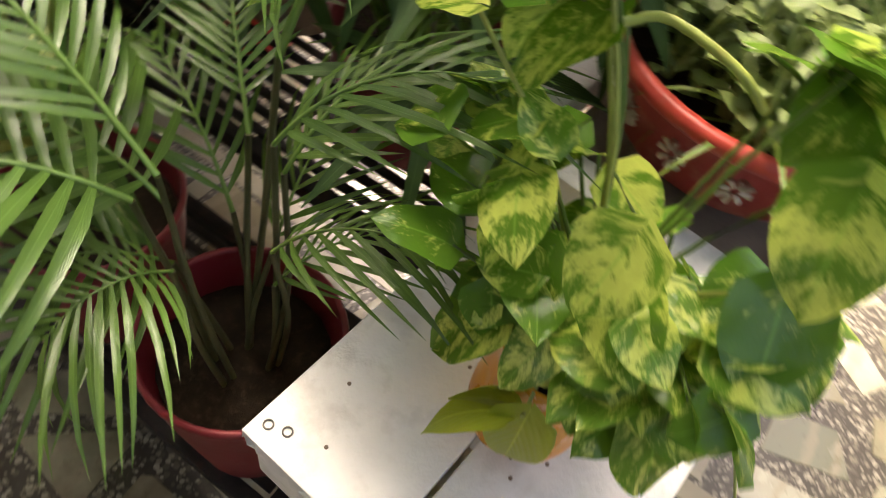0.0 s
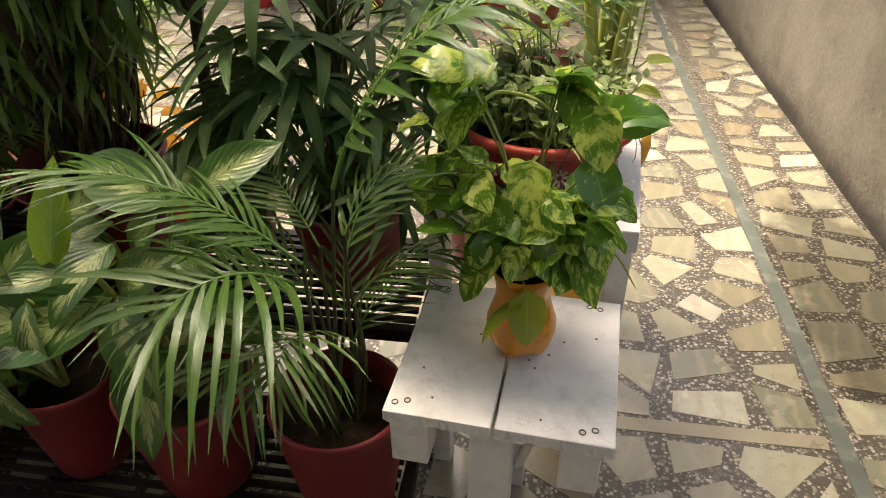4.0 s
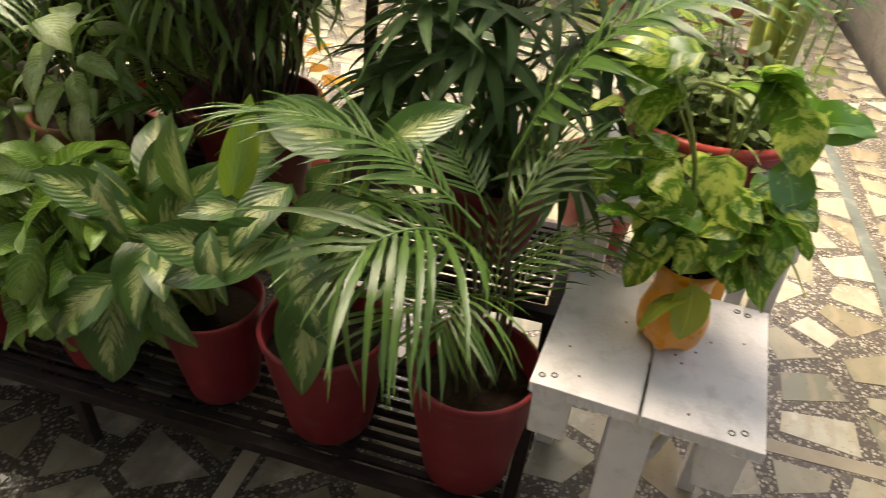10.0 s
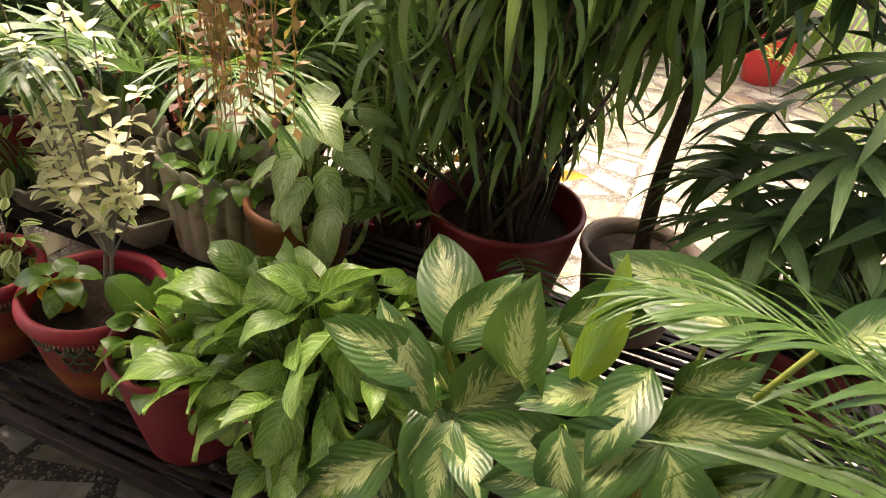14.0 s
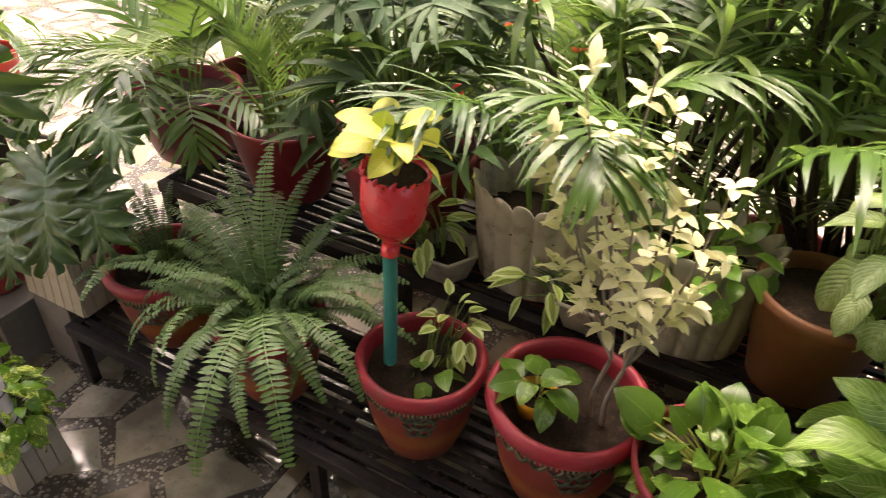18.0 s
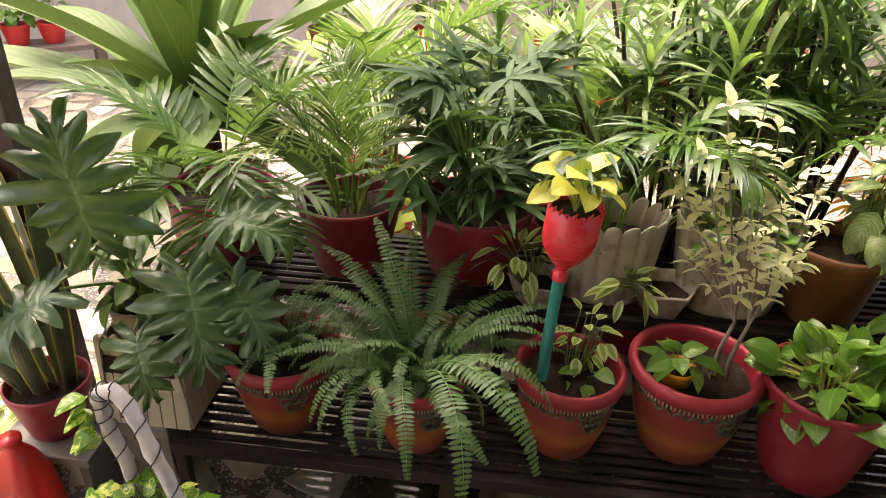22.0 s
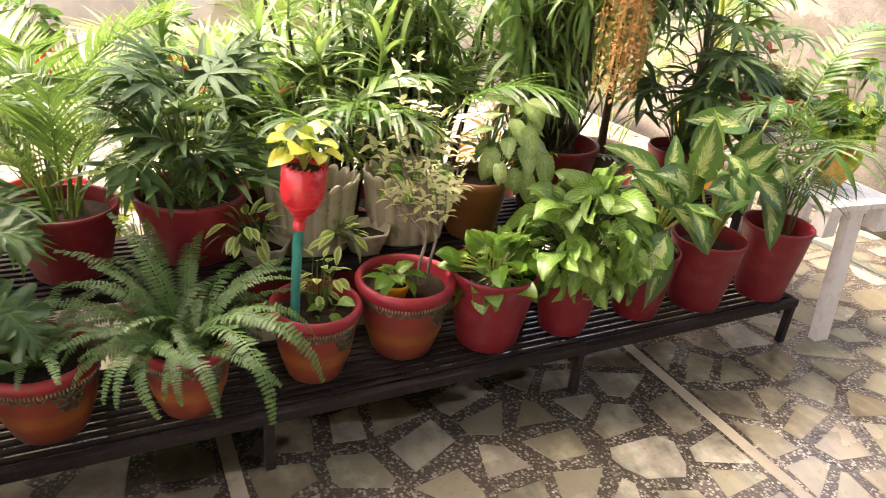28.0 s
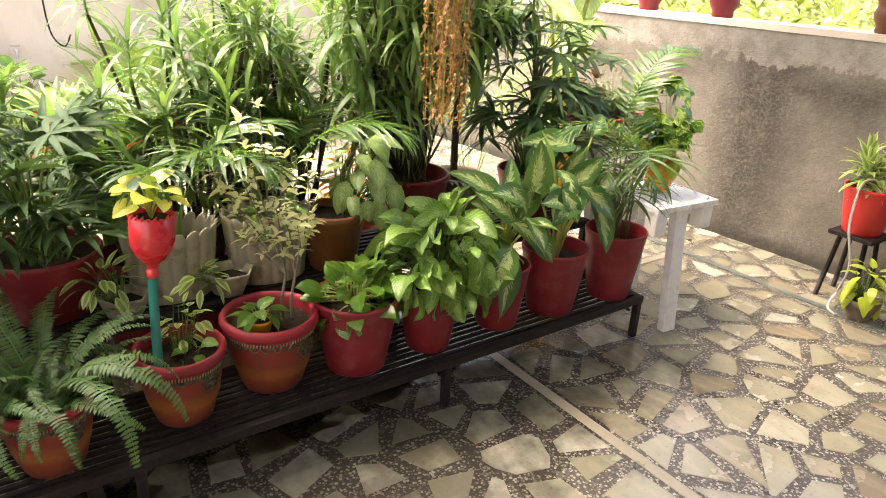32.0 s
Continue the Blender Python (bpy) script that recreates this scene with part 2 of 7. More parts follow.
def leaf_mat(name, dark, light, pattern="plain", second=(0.6, 0.62, 0.25), rough=0.34, glow=0.28, share=0.5):
    """A leaf: veins, patches by its own pattern, a waxy face and light through the blade."""
    dark, light = (dark[0] * 1.55, dark[1] * 1.0, dark[2] * 0.9), (light[0] * 1.55, light[1] * 1.0, light[2] * 0.9)
    m = Mat(name, rough, 0, 0.55)
    uv = m.n("ShaderNodeUVMap").outputs["UV"]
    sp = m.n("ShaderNodeSeparateXYZ")
    m.l(uv, sp.inputs[0])
    u, w = sp.outputs[0], m.maths("ABSOLUTE", m.maths("SUBTRACT", sp.outputs[1], 0.5))
    r = m.random()
    cx = m.n("ShaderNodeCombineXYZ")
    m.l(m.maths("MULTIPLY", r, 53.0), cx.inputs["Z"])
    ad = m.n("ShaderNodeVectorMath")
    ad.operation = "ADD"
    m.l(uv, ad.inputs[0]); m.l(cx.outputs[0], ad.inputs[1])
    v = ad.outputs[0]
    c = m.mix(m.maths("ADD", m.maths("MULTIPLY", m.noise(v, 3.0, 3), 0.7), m.maths("MULTIPLY", r, 0.45)), dark, light)
    slant = m.maths("SUBTRACT", u, m.maths("MULTIPLY", w, 0.9))
    ribs = m.maths("SINE", m.maths("MULTIPLY", slant, 58.0))
    rib = m.ramp(ribs, [(0.8, (0, 0, 0)), (1.0, (1, 1, 1))])
    if pattern == "marbled":
        cb = m.n("ShaderNodeCombineXYZ")
        m.l(m.maths("MULTIPLY", m.maths("SUBTRACT", u, m.maths("MULTIPLY", w, 0.6)), 2.3), cb.inputs["X"])
        m.l(m.maths("MULTIPLY", sp.outputs[1], 1.5), cb.inputs["Y"])
        m.l(m.maths("MULTIPLY", r, 53.0), cb.inputs["Z"])
        g = m.maths("ADD", m.noise(cb.outputs[0], 1.7, 9, 0.7), m.maths("MULTIPLY", m.maths("SUBTRACT", r, 0.5), 0.16))
        f = m.ramp(g, [(0.62 - share * 0.2, (0, 0, 0)), (0.72 - share * 0.2, (1, 1, 1))])
        f = m.maths("MULTIPLY", f, 0.88)
        c = m.mix(f, c, m.mix(m.noise(v, 7, 2), second, tuple(min(1, x * 1.35 + 0.03) for x in second)))
    elif pattern == "centre":
        mp = m.n("ShaderNodeMapping")
        mp.inputs["Scale"].default_value = (9.0, 0.8, 1)
        cb = m.n("ShaderNodeCombineXYZ")
        m.l(m.maths("SUBTRACT", u, m.maths("MULTIPLY", w, 0.75)), cb.inputs["X"])
        m.l(m.maths("MULTIPLY", sp.outputs[1], 2.2), cb.inputs["Y"])
        m.l(m.maths("MULTIPLY", r, 53.0), cb.inputs["Z"])
        m.l(cb.outputs[0], mp.inputs["Vector"])
        streak = m.maths("MULTIPLY", m.maths("SUBTRACT", m.noise(mp.outputs[0], 1.7, 8, 0.75), 0.5), 1.3)
        fleck = m.ramp(m.noise(mp.outputs[0], 3.6, 6, 0.7), [(0.39, (0, 0, 0)), (0.46, (1, 1, 1))])
        reach = m.maths("MULTIPLY", m.maths("SINE", m.maths("MULTIPLY", m.maths("POWER", u, 0.8), 3.0)), 0.09 + 0.2 * share)
        f = m.ramp(m.maths("SUBTRACT", m.maths("ADD", reach, streak), w), [(0.0, (0, 0, 0)), (0.06, (1, 1, 1))])
        c = m.mix(m.maths("MULTIPLY", m.maths("MULTIPLY", f, fleck), 0.9), c, m.mix(m.noise(v, 5, 3), tuple(x * 0.72 for x in second), second))
    elif pattern == "veined":
        f = m.maths("MULTIPLY", m.maths("SUBTRACT", 1.0, m.maths("MULTIPLY", w, 2.4), True), m.ramp(m.noise(v, 6, 4), [(0.35, (0, 0, 0)), (0.65, (1, 1, 1))]))
        f = m.maths("MAXIMUM", m.maths("MULTIPLY", f, share), m.maths("MULTIPLY", rib, 0.7))
        c = m.mix(f, c, second)
    elif pattern == "margin":
        f = m.ramp(m.maths("ADD", w, m.maths("MULTIPLY", m.noise(v, 6, 3), 0.16)), [(0.40 - share * 0.2, (0, 0, 0)), (0.47 - share * 0.2, (1, 1, 1))])
        c = m.mix(f, c, second)
    elif pattern == "edge":
        f = m.ramp(w, [(0.40, (0, 0, 0)), (0.43, (1, 1, 1))], True)
        bands = m.ramp(m.noise(m.coord("UV", (16, 2, 1)), 1.5, 5), [(0.45, (0, 0, 0)), (0.6, (1, 1, 1))])
        c = m.mix(f, m.mix(m.maths("MULTIPLY", bands, 0.5), c, tuple(x * 1.5 for x in light)), second)
    mid = m.ramp(w, [(0.0, (1, 1, 1)), (0.03, (0, 0, 0))])
    c = m.mix(m.maths("MULTIPLY", mid, 0.45), c, tuple(min(1, x * 1.8 + 0.03) for x in light))
    c = m.mix(m.maths("MULTIPLY", m.ramp(m.noise(v, 11, 5), [(0.66, (0, 0, 0)), (0.74, (1, 1, 1))]), 0.35), c, (0.22, 0.17, 0.06))
    m.colour(c)
    m.bump(m.maths("ADD", m.maths("MULTIPLY", ribs, 0.03 if pattern == "marbled" else 0.45), m.noise(v, 14 if pattern == "marbled" else 25, 3)), 0.22, 0.003)
    tr = m.n("ShaderNodeBsdfTranslucent")
    m.l(m.mix(0.28, c, (0.34, 0.55, 0.08)), tr.inputs["Color"])
    mx = m.n("ShaderNodeMixShader")
    mx.inputs[0].default_value = glow
    m.l(m.b.outputs[0], mx.inputs[1]); m.l(tr.outputs[0], mx.inputs[2])
    m.l(mx.outputs[0], m.t.nodes["Material Output"].inputs["Surface"])
    return m.m


def banded_pot_mat():
    """Old terracotta pot: crimson lip, rust belly, a worn ochre band, brown foot."""
    m = Mat("banded_terracotta", 0.5, 0, 0.4)
    v = m.coord()
    sp = m.n("ShaderNodeSeparateXYZ")
    m.l(v, sp.inputs[0])
    z = m.maths("ADD", sp.outputs[2], m.maths("MULTIPLY", m.maths("SUBTRACT", m.noise(v, 14, 5), 0.5), 0.03))
    c = m.ramp(m.maths("DIVIDE", z, 0.22), [(0.0, (0.15, 0.032, 0.018)), (0.24, (0.20, 0.042, 0.02)), (0.33, (0.25, 0.088, 0.02)), (0.42, (0.22, 0.07, 0.018)), (0.50, (0.17, 0.03, 0.018)), (0.76, (0.18, 0.022, 0.018)), (0.84, (0.25, 0.016, 0.026))])
    c = m.mix(m.maths("MULTIPLY", m.ramp(m.noise(v, 20, 9, 0.7), [(0.5, (0, 0, 0)), (0.66, (1, 1, 1))]), 0.35), c, (0.10, 0.035, 0.02))
    m.colour(c)
    m.bump(m.noise(v, 90, 6), 0.3, 0.003)
    return m.m


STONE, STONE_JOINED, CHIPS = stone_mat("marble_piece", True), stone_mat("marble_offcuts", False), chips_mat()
STRIP = painted("cream_strip", (0.29, 0.26, 0.19), 0.3, 0.2, (0.2, 0.17, 0.12), 0.5, 6, 0.08)
STRIP_GREY = painted("grey_strip", (0.10, 0.12, 0.105), 0.4, 0.3, (0.3, 0.28, 0.22), 0.5, 5, 0.1)
PLASTER = plaster("damp_plaster", (0.33, 0.30, 0.255), (0.44, 0.40, 0.33), (0.085, 0.08, 0.07), 0.85)
STAINED = stained_wall()
PLASTER_PALE = plaster("cream_plaster", (0.62, 0.54, 0.43), (0.72, 0.64, 0.54), (0.36, 0.30, 0.235), 0.5)
CEILING = plaster("ceiling_plaster", (0.55, 0.53, 0.49), (0.62, 0.60, 0.55), (0.4, 0.38, 0.34), 0.3)
WHITE_WOOD = painted("worn_white_paint", (0.82, 0.81, 0.78), 0.5, 0.10, (0.24, 0.20, 0.15), 0.25, 11, 0.5)
GREY_WOOD = painted("weathered_grey_wood", (0.13, 0.12, 0.105), 0.75, 0.3, (0.1, 0.085, 0.07), 0.6, 14, 0.6)
BROWN_WOOD = painted("weathered_brown_wood", (0.20, 0.15, 0.11), 0.75, 0.3, (0.06, 0.05, 0.04), 0.5, 12, 0.5)
BLACK = painted("black_iron", (0.016, 0.013, 0.012), 0.58, 0.3, (0.06, 0.032, 0.02), 0.5, 16, 0.3, 0.25)
POST = painted("dark_brown_iron", (0.045, 0.03, 0.026), 0.45, 0.2, (0.12, 0.07, 0.04), 0.4, 10, 0.2)
MAROON = painted("maroon_plastic", (0.19, 0.014, 0.021), 0.46, 0.18, (0.22, 0.10, 0.08), 0.35, 7, 0.12)
SCARLET = painted("scarlet_plastic", (0.55, 0.035, 0.03), 0.4, 0.15, (0.3, 0.1, 0.07), 0.25, 8, 0.1)
BANDED = banded_pot_mat()
CREAM_PLASTIC = painted("cream_plastic", (0.33, 0.30, 0.215), 0.5, 0.2, (0.12, 0.10, 0.06), 0.8, 9, 0.2)
OCHRE = painted("ochre_clay", (0.15, 0.058, 0.02), 0.5, 0.2, (0.2, 0.1, 0.04), 0.4, 9, 0.15)
YELLOW = painted("yellow_plastic", (0.72, 0.34, 0.02), 0.4, 0.12, (0.4, 0.2, 0.05), 0.2, 9, 0.08)
ORANGE = painted("orange_painted_bottle", (0.80, 0.33, 0.015), 0.28, 0.18, (0.72, 0.45, 0.25), 0.35, 16, 0.08, 0.6)
RED_BOTTLE = painted("red_painted_bottle", (0.55, 0.02, 0.03), 0.28, 0.12, (0.4, 0.1, 0.1), 0.25, 14, 0.1, 0.6)
TEAL = painted("teal_pipe", (0.02, 0.21, 0.17), 0.4, 0.2, (0.1, 0.15, 0.12), 0.3, 14, 0.1)
SOIL = painted("dark_soil", (0.028, 0.02, 0.014), 0.95, 0.5, (0.07, 0.05, 0.035), 0.6, 40, 1.0, 0.1)
BARK = painted("brown_bark", (0.075, 0.055, 0.036), 0.85, 0.4, (0.16, 0.13, 0.1), 0.5, 30, 0.9, 0.2)
PALE_BARK = painted("pale_bark", (0.24, 0.21, 0.16), 0.8, 0.3, (0.1, 0.08, 0.06), 0.4, 40, 0.7, 0.2)
STALK = painted("green_stalk", (0.10, 0.17, 0.03), 0.5, 0.3, (0.2, 0.2, 0.06), 0.4, 30, 0.2)
CANE = painted("brown_green_cane", (0.075, 0.085, 0.03), 0.5, 0.35, (0.12, 0.07, 0.03), 0.5, 30, 0.2)
STALK_PALE = painted("yellow_stalk", (0.36, 0.42, 0.10), 0.45, 0.25, (0.3, 0.2, 0.05), 0.3, 30, 0.2)
WRAP = painted("white_cloth_wrap", (0.46, 0.445, 0.41), 0.9, 0.15, (0.25, 0.22, 0.18), 0.4, 20, 0.8, 0.1)
CORD = painted("dark_cord", (0.05, 0.045, 0.04), 0.9, 0.2)
BOWL_RED = painted("painted_terracotta_bowl", (0.34, 0.035, 0.03), 0.45, 0.2, (0.5, 0.25, 0.18), 0.4, 14, 0.15)
BOWL_RIM = painted("orange_red_rim", (0.50, 0.06, 0.045), 0.4, 0.15, (0.4, 0.2, 0.15), 0.3, 14, 0.1)
MOTIF = painted("white_motif_paint", (0.62, 0.52, 0.45), 0.6, 0.2)
HOSE = painted("grey_white_hose", (0.42, 0.40, 0.36), 0.5, 0.15)
BLUE = painted("blue_bottle_plastic", (0.02, 0.22, 0.5), 0.3, 0.2)

POTHOS = leaf_mat("variegated_pothos_leaf", (0.034, 0.165, 0.018), (0.105, 0.34, 0.034), "marbled", (0.64, 0.72, 0.15), 0.24, 0.36, 0.62)
POTHOS_GREEN = leaf_mat("green_pothos_leaf", (0.03, 0.125, 0.016), (0.085, 0.26, 0.035), "marbled", (0.26, 0.42, 0.09), 0.28, 0.3, 0.2)
GOLDEN = leaf_mat("golden_leaf", (0.30, 0.52, 0.04), (0.50, 0.74, 0.16), "plain", rough=0.36, glow=0.35)
LIME = leaf_mat("lime_leaf", (0.17, 0.36, 0.03), (0.28, 0.50, 0.06), "plain", rough=0.35, glow=0.35)
DIEFF = leaf_mat("dumb_cane_leaf", (0.017, 0.088, 0.020), (0.045, 0.165, 0.032), "centre", (0.54, 0.63, 0.26), 0.36, 0.24, 0.62)
DIEFF_YELLOW = leaf_mat("young_dumb_cane_leaf", (0.12, 0.33, 0.03), (0.20, 0.45, 0.05), "centre", (0.34, 0.56, 0.14), 0.33, 0.34, 0.6)
SYNGON = leaf_mat("arrowhead_leaf", (0.034, 0.15, 0.02), (0.115, 0.32, 0.042), "veined", (0.42, 0.58, 0.22), 0.3, 0.32, 0.6)
SYNGON_PALE = leaf_mat("pale_arrowhead_leaf", (0.07, 0.21, 0.05), (0.16, 0.34, 0.10), "veined", (0.52, 0.66, 0.36), 0.34, 0.3, 0.9)
PALM = leaf_mat("palm_leaflet", (0.021, 0.086, 0.02), (0.064, 0.185, 0.038), "plain", rough=0.27, glow=0.28)
PALM_LIGHT = leaf_mat("light_palm_leaflet", (0.055, 0.17, 0.035), (0.14, 0.30, 0.06), "plain", rough=0.3, glow=0.34)
FAN = leaf_mat("fan_palm_leaf", (0.010, 0.046, 0.014), (0.030, 0.10, 0.026), "plain", rough=0.55, glow=0.14)
DRACAENA = leaf_mat("dracaena_leaf", (0.034, 0.12, 0.034), (0.10, 0.26, 0.07), "plain", rough=0.29, glow=0.34)
DRACAENA_LIGHT = leaf_mat("light_dracaena_leaf", (0.058, 0.18, 0.045), (0.15, 0.34, 0.09), "plain", rough=0.3, glow=0.36)
PHILO = leaf_mat("split_philodendron_leaf", (0.013, 0.060, 0.015), (0.036, 0.115, 0.026), "lobed", rough=0.42, glow=0.10)
FERN = leaf_mat("fern_leaflet", (0.015, 0.064, 0.014), (0.042, 0.135, 0.027), "plain", rough=0.46, glow=0.16)
SNAKE = leaf_mat("snake_plant_leaf", (0.014, 0.034, 0.016), (0.028, 0.06, 0.028), "edge", (0.46, 0.38, 0.07), 0.48, 0.04)
SWORD = leaf_mat("sword_leaf", (0.020, 0.075, 0.016), (0.047, 0.128, 0.026), "plain", rough=0.6, glow=0.10)
for lm in (FAN, SWORD):
    lm.node_tree.nodes["Principled BSDF"].inputs["Specular IOR Level"].default_value = 0.25
CREAMLEAF = leaf_mat("cream_edged_leaf", (0.24, 0.33, 0.10), (0.38, 0.46, 0.18), "margin", (0.74, 0.72, 0.42), 0.45, 0.34, 1.7)
SCHEFF = leaf_mat("variegated_umbrella_leaf", (0.10, 0.24, 0.04), (0.18, 0.34, 0.07), "margin", (0.48, 0.60, 0.22), 0.33, 0.3, 0.7)
SMALL = leaf_mat("small_succulent_leaf", (0.06, 0.16, 0.05), (0.14, 0.27, 0.09), "plain", rough=0.45, glow=0.2)
TRAIL = leaf_mat("trailing_bronze_leaf", (0.13, 0.10, 0.03), (0.30, 0.25, 0.07), "plain", rough=0.55, glow=0.3)
TRAIL_PINK = leaf_mat("trailing_pink_leaf", (0.13, 0.068, 0.045), (0.21, 0.13, 0.08), "plain", rough=0.55, glow=0.3)
HEDGE = leaf_mat("sunlit_foliage", (0.085, 0.17, 0.04), (0.19, 0.31, 0.10), "plain", rough=0.5, glow=0.3)

# ---- builders ----


def thing(name, loc, label, category, group="", turn=0.0):
    e = new(name)
    e.empty_display_size = 0.05
    e.matrix_basis = pose(*loc, 0, 0, turn)
    return tagged(e, label, category, group)


def mesh_of(name, verts, faces, mat, uvs=None, smooth=True):
    me = bpy.data.meshes.new(name)
    me.from_pydata([tuple(v) for v in verts], [], faces)
    if uvs is not None:
        layer = me.uv_layers.new(name="UVMap")
        flat = np.asarray(uvs, dtype=np.float32)
        idx = np.empty(len(me.loops), dtype=np.int32)
        me.loops.foreach_get("vertex_index", idx)
        layer.data.foreach_set("uv", flat[idx].ravel())
    if smooth:
        me.polygons.foreach_set("use_smooth", [True] * len(me.polygons))
    me.materials.append(mat)
    me.update()
    return me


def child(name, me, parent, m=None, label=""):
    ob = new(name, me)
    ob.parent = parent
    if m is not None:
        ob.matrix_basis = m
    return tagged(ob, label) if label else ob


def part(name, bm, mat, parent, label="", m=None, smooth=False):
    me = bpy.data.meshes.new(name)
    bm.to_mesh(me)
    bm.free()
    me.materials.append(mat)
    if smooth:
        me.polygons.foreach_set("use_smooth", [True] * len(me.polygons))
    return child(name, me, parent, m, label) if parent else tagged(new(name, me), label)


def box(bm, x0, x1, y0, y1, z0, z1, bevel=0.0, m=None):
    t = Matrix.Translation(((x0 + x1) / 2, (y0 + y1) / 2, (z0 + z1) / 2)) @ Matrix.Diagonal((x1 - x0, y1 - y0, z1 - z0, 1))
    r = bmesh.ops.create_cube(bm, size=1, matrix=(m or Matrix()) @ t)
    if bevel:
        es = list({e for v in r["verts"] for e in v.link_edges})
        bmesh.ops.bevel(bm, geom=es, offset=bevel, segments=2, affect="EDGES", profile=0.6)


def boxed(name, dims, mat, parent, bevel=0.003, label="", m=None):
    bm = bmesh.new()
    box(bm, *dims, bevel=bevel)
    return part(name, bm, mat, parent, label, m)


def lathe(profile, n=40, wob=None):
    """Verts and faces of a profile (r, z) turned about z. wob(angle, r, z) gives a radius."""
    V, Fc = [], []
    for r, z in profile:
        for i in range(n):
            a = 2 * math.pi * i / n
            q = wob(a, r, z) if wob else r
            V.append((q * math.cos(a), q * math.sin(a), z))
    for j in range(len(profile) - 1):
        for i in range(n):
            k = (i + 1) % n
            Fc.append((j * n + i, j * n + k, (j + 1) * n + k, (j + 1) * n + i))
    return V, Fc


def turned(name, profile, mat, parent, n=40, wob=None, label="", m=None, close=False):
    V, Fc = lathe(profile, n, wob)
    if close:
        Fc.append(tuple(range(n - 1, -1, -1)))
    return child(name, mesh_of(name, V, Fc, mat), parent, m, label)


def soft(pts, n):
    """A smooth line of n points through a few points."""
    P = [Vector(p) for p in pts]
    if len(P) == 2:
        return [P[0].lerp(P[1], i / (n - 1)) for i in range(n)]
    P = [2 * P[0] - P[1], *P, 2 * P[-1] - P[-2]]
    out = []
    for i in range(n):
        s = i / (n - 1) * (len(P) - 3)
        k = min(int(s), len(P) - 4)
        t = s - k
        a, b, c, d = P[k:k + 4]
        out.append(0.5 * (2 * b + (c - a) * t + (2 * a - 5 * b + 4 * c - d) * t * t + (3 * b - a - 3 * c + d) * t ** 3))
    return out


def tube(V, Fc, pts, r0, r1, sides=6, UV=None):
    """Adds a tapered pipe along pts to lists of verts and faces."""
    base, n = len(V), len(pts)
    for i, p in enumerate(pts):
        d = (pts[min(i + 1, n - 1)] - pts[max(i - 1, 0)]).normalized()
        a = d.cross(Vector((0.31, 0.17, 0.93) if abs(d.z) < 0.9 else (1, 0, 0))).normalized()
        b = d.cross(a)
        r = r0 + (r1 - r0) * i / (n - 1)
        for k in range(sides):
            an = 2 * math.pi * k / sides
            V.append(p + (a * math.cos(an) + b * math.sin(an)) * r)
            if UV is not None:
                UV.append((0.5, 0.5))
    for i in range(n - 1):
        for k in range(sides):
            q = (k + 1) % sides
            Fc.append((base + i * sides + k, base + i * sides + q, base + (i + 1) * sides + q, base + (i + 1) * sides + k))


def pipe(name, pts, r, mat, parent, n=24, sides=8, r1=None, label=""):
    V, Fc = [], []
    tube(V, Fc, soft(pts, n), r, r if r1 is None else r1, sides)
    Fc.append(tuple(range(sides)))
    Fc.append(tuple(range(len(V) - 1, len(V) - 1 - sides, -1)))
    return child(name, mesh_of(name, V, Fc, mat), parent, None, label)


SHAPES = {
    "heart": lambda u: (1 - (1 - min(u / 0.30, 1)) ** 3.0) ** 0.42 * (1 - max(0, (u - 0.30) / 0.70) ** 1.9) if u < 1 else 0.0,
    "ovate": lambda u: max(0.0, math.sin(math.pi * min(1, u) ** 0.78)) ** 0.85,
    "lance": lambda u: max(0.0, math.sin(math.pi * min(1, u) ** 0.7)) ** 0.9,
    "strap": lambda u: min(1, 0.45 + u * 2.2) * (1 - u ** 3.2),
    "finger": lambda u: (0.75 + 0.25 * math.sin(u * 8)) * (1 - u ** 5),
    "sword": lambda u: (0.55 + 0.45 * math.sin(math.pi * min(1, u * 0.85 + 0.1))) * (1 - max(0, (u - 0.7) / 0.3) ** 2.2),
}


def blade(V, Fc, UV, L, W, shape, droop=0.6, fold=0.15, wave=0.0, back=0.0, nu=8, nv=4, m=None, twist=0.0, phase=0.0):
    """Adds a leaf blade along +x to lists; droop bends it downwards along its length (radians)."""
    base, f = len(V), SHAPES[shape]
    x = z = 0.0
    for i in range(nu + 1):
        u = i / nu
        w = W / 2 * max(f(u), 0.02)
        a = -droop * u
        if i:
            x += L / nu * math.cos(a)
            z += L / nu * math.sin(a)
        for j in range(nv + 1):
            v = 2 * j / nv - 1
            h = abs(v) * w
            px = x - back * L * abs(v) ** 1.3 * (1 - u) ** 3
            py, pz = v * w * math.cos(fold), h * math.sin(fold) + wave * W * math.sin(u * 9 + v * 2 + phase) * abs(v)
            if twist:
                c, s = math.cos(twist * u), math.sin(twist * u)
                py, pz = py * c - pz * s, py * s + pz * c
            p = Vector((px + pz * math.sin(droop * u), py, z + pz * math.cos(droop * u)))
            V.append(m @ p if m is not None else p)
            UV.append((u, 0.5 + v / 2))
    s = nv + 1
    for i in range(nu):
        for j in range(nv):
            k = base + i * s + j
            Fc.append((k, k + 1, k + s + 1, k + s))


def leaf_mesh(name, mat, L, W, shape, **kw):
    V, Fc, UV = [], [], []
    blade(V, Fc, UV, L, W, shape, **kw)
    return mesh_of(name, V, Fc, mat, UV)


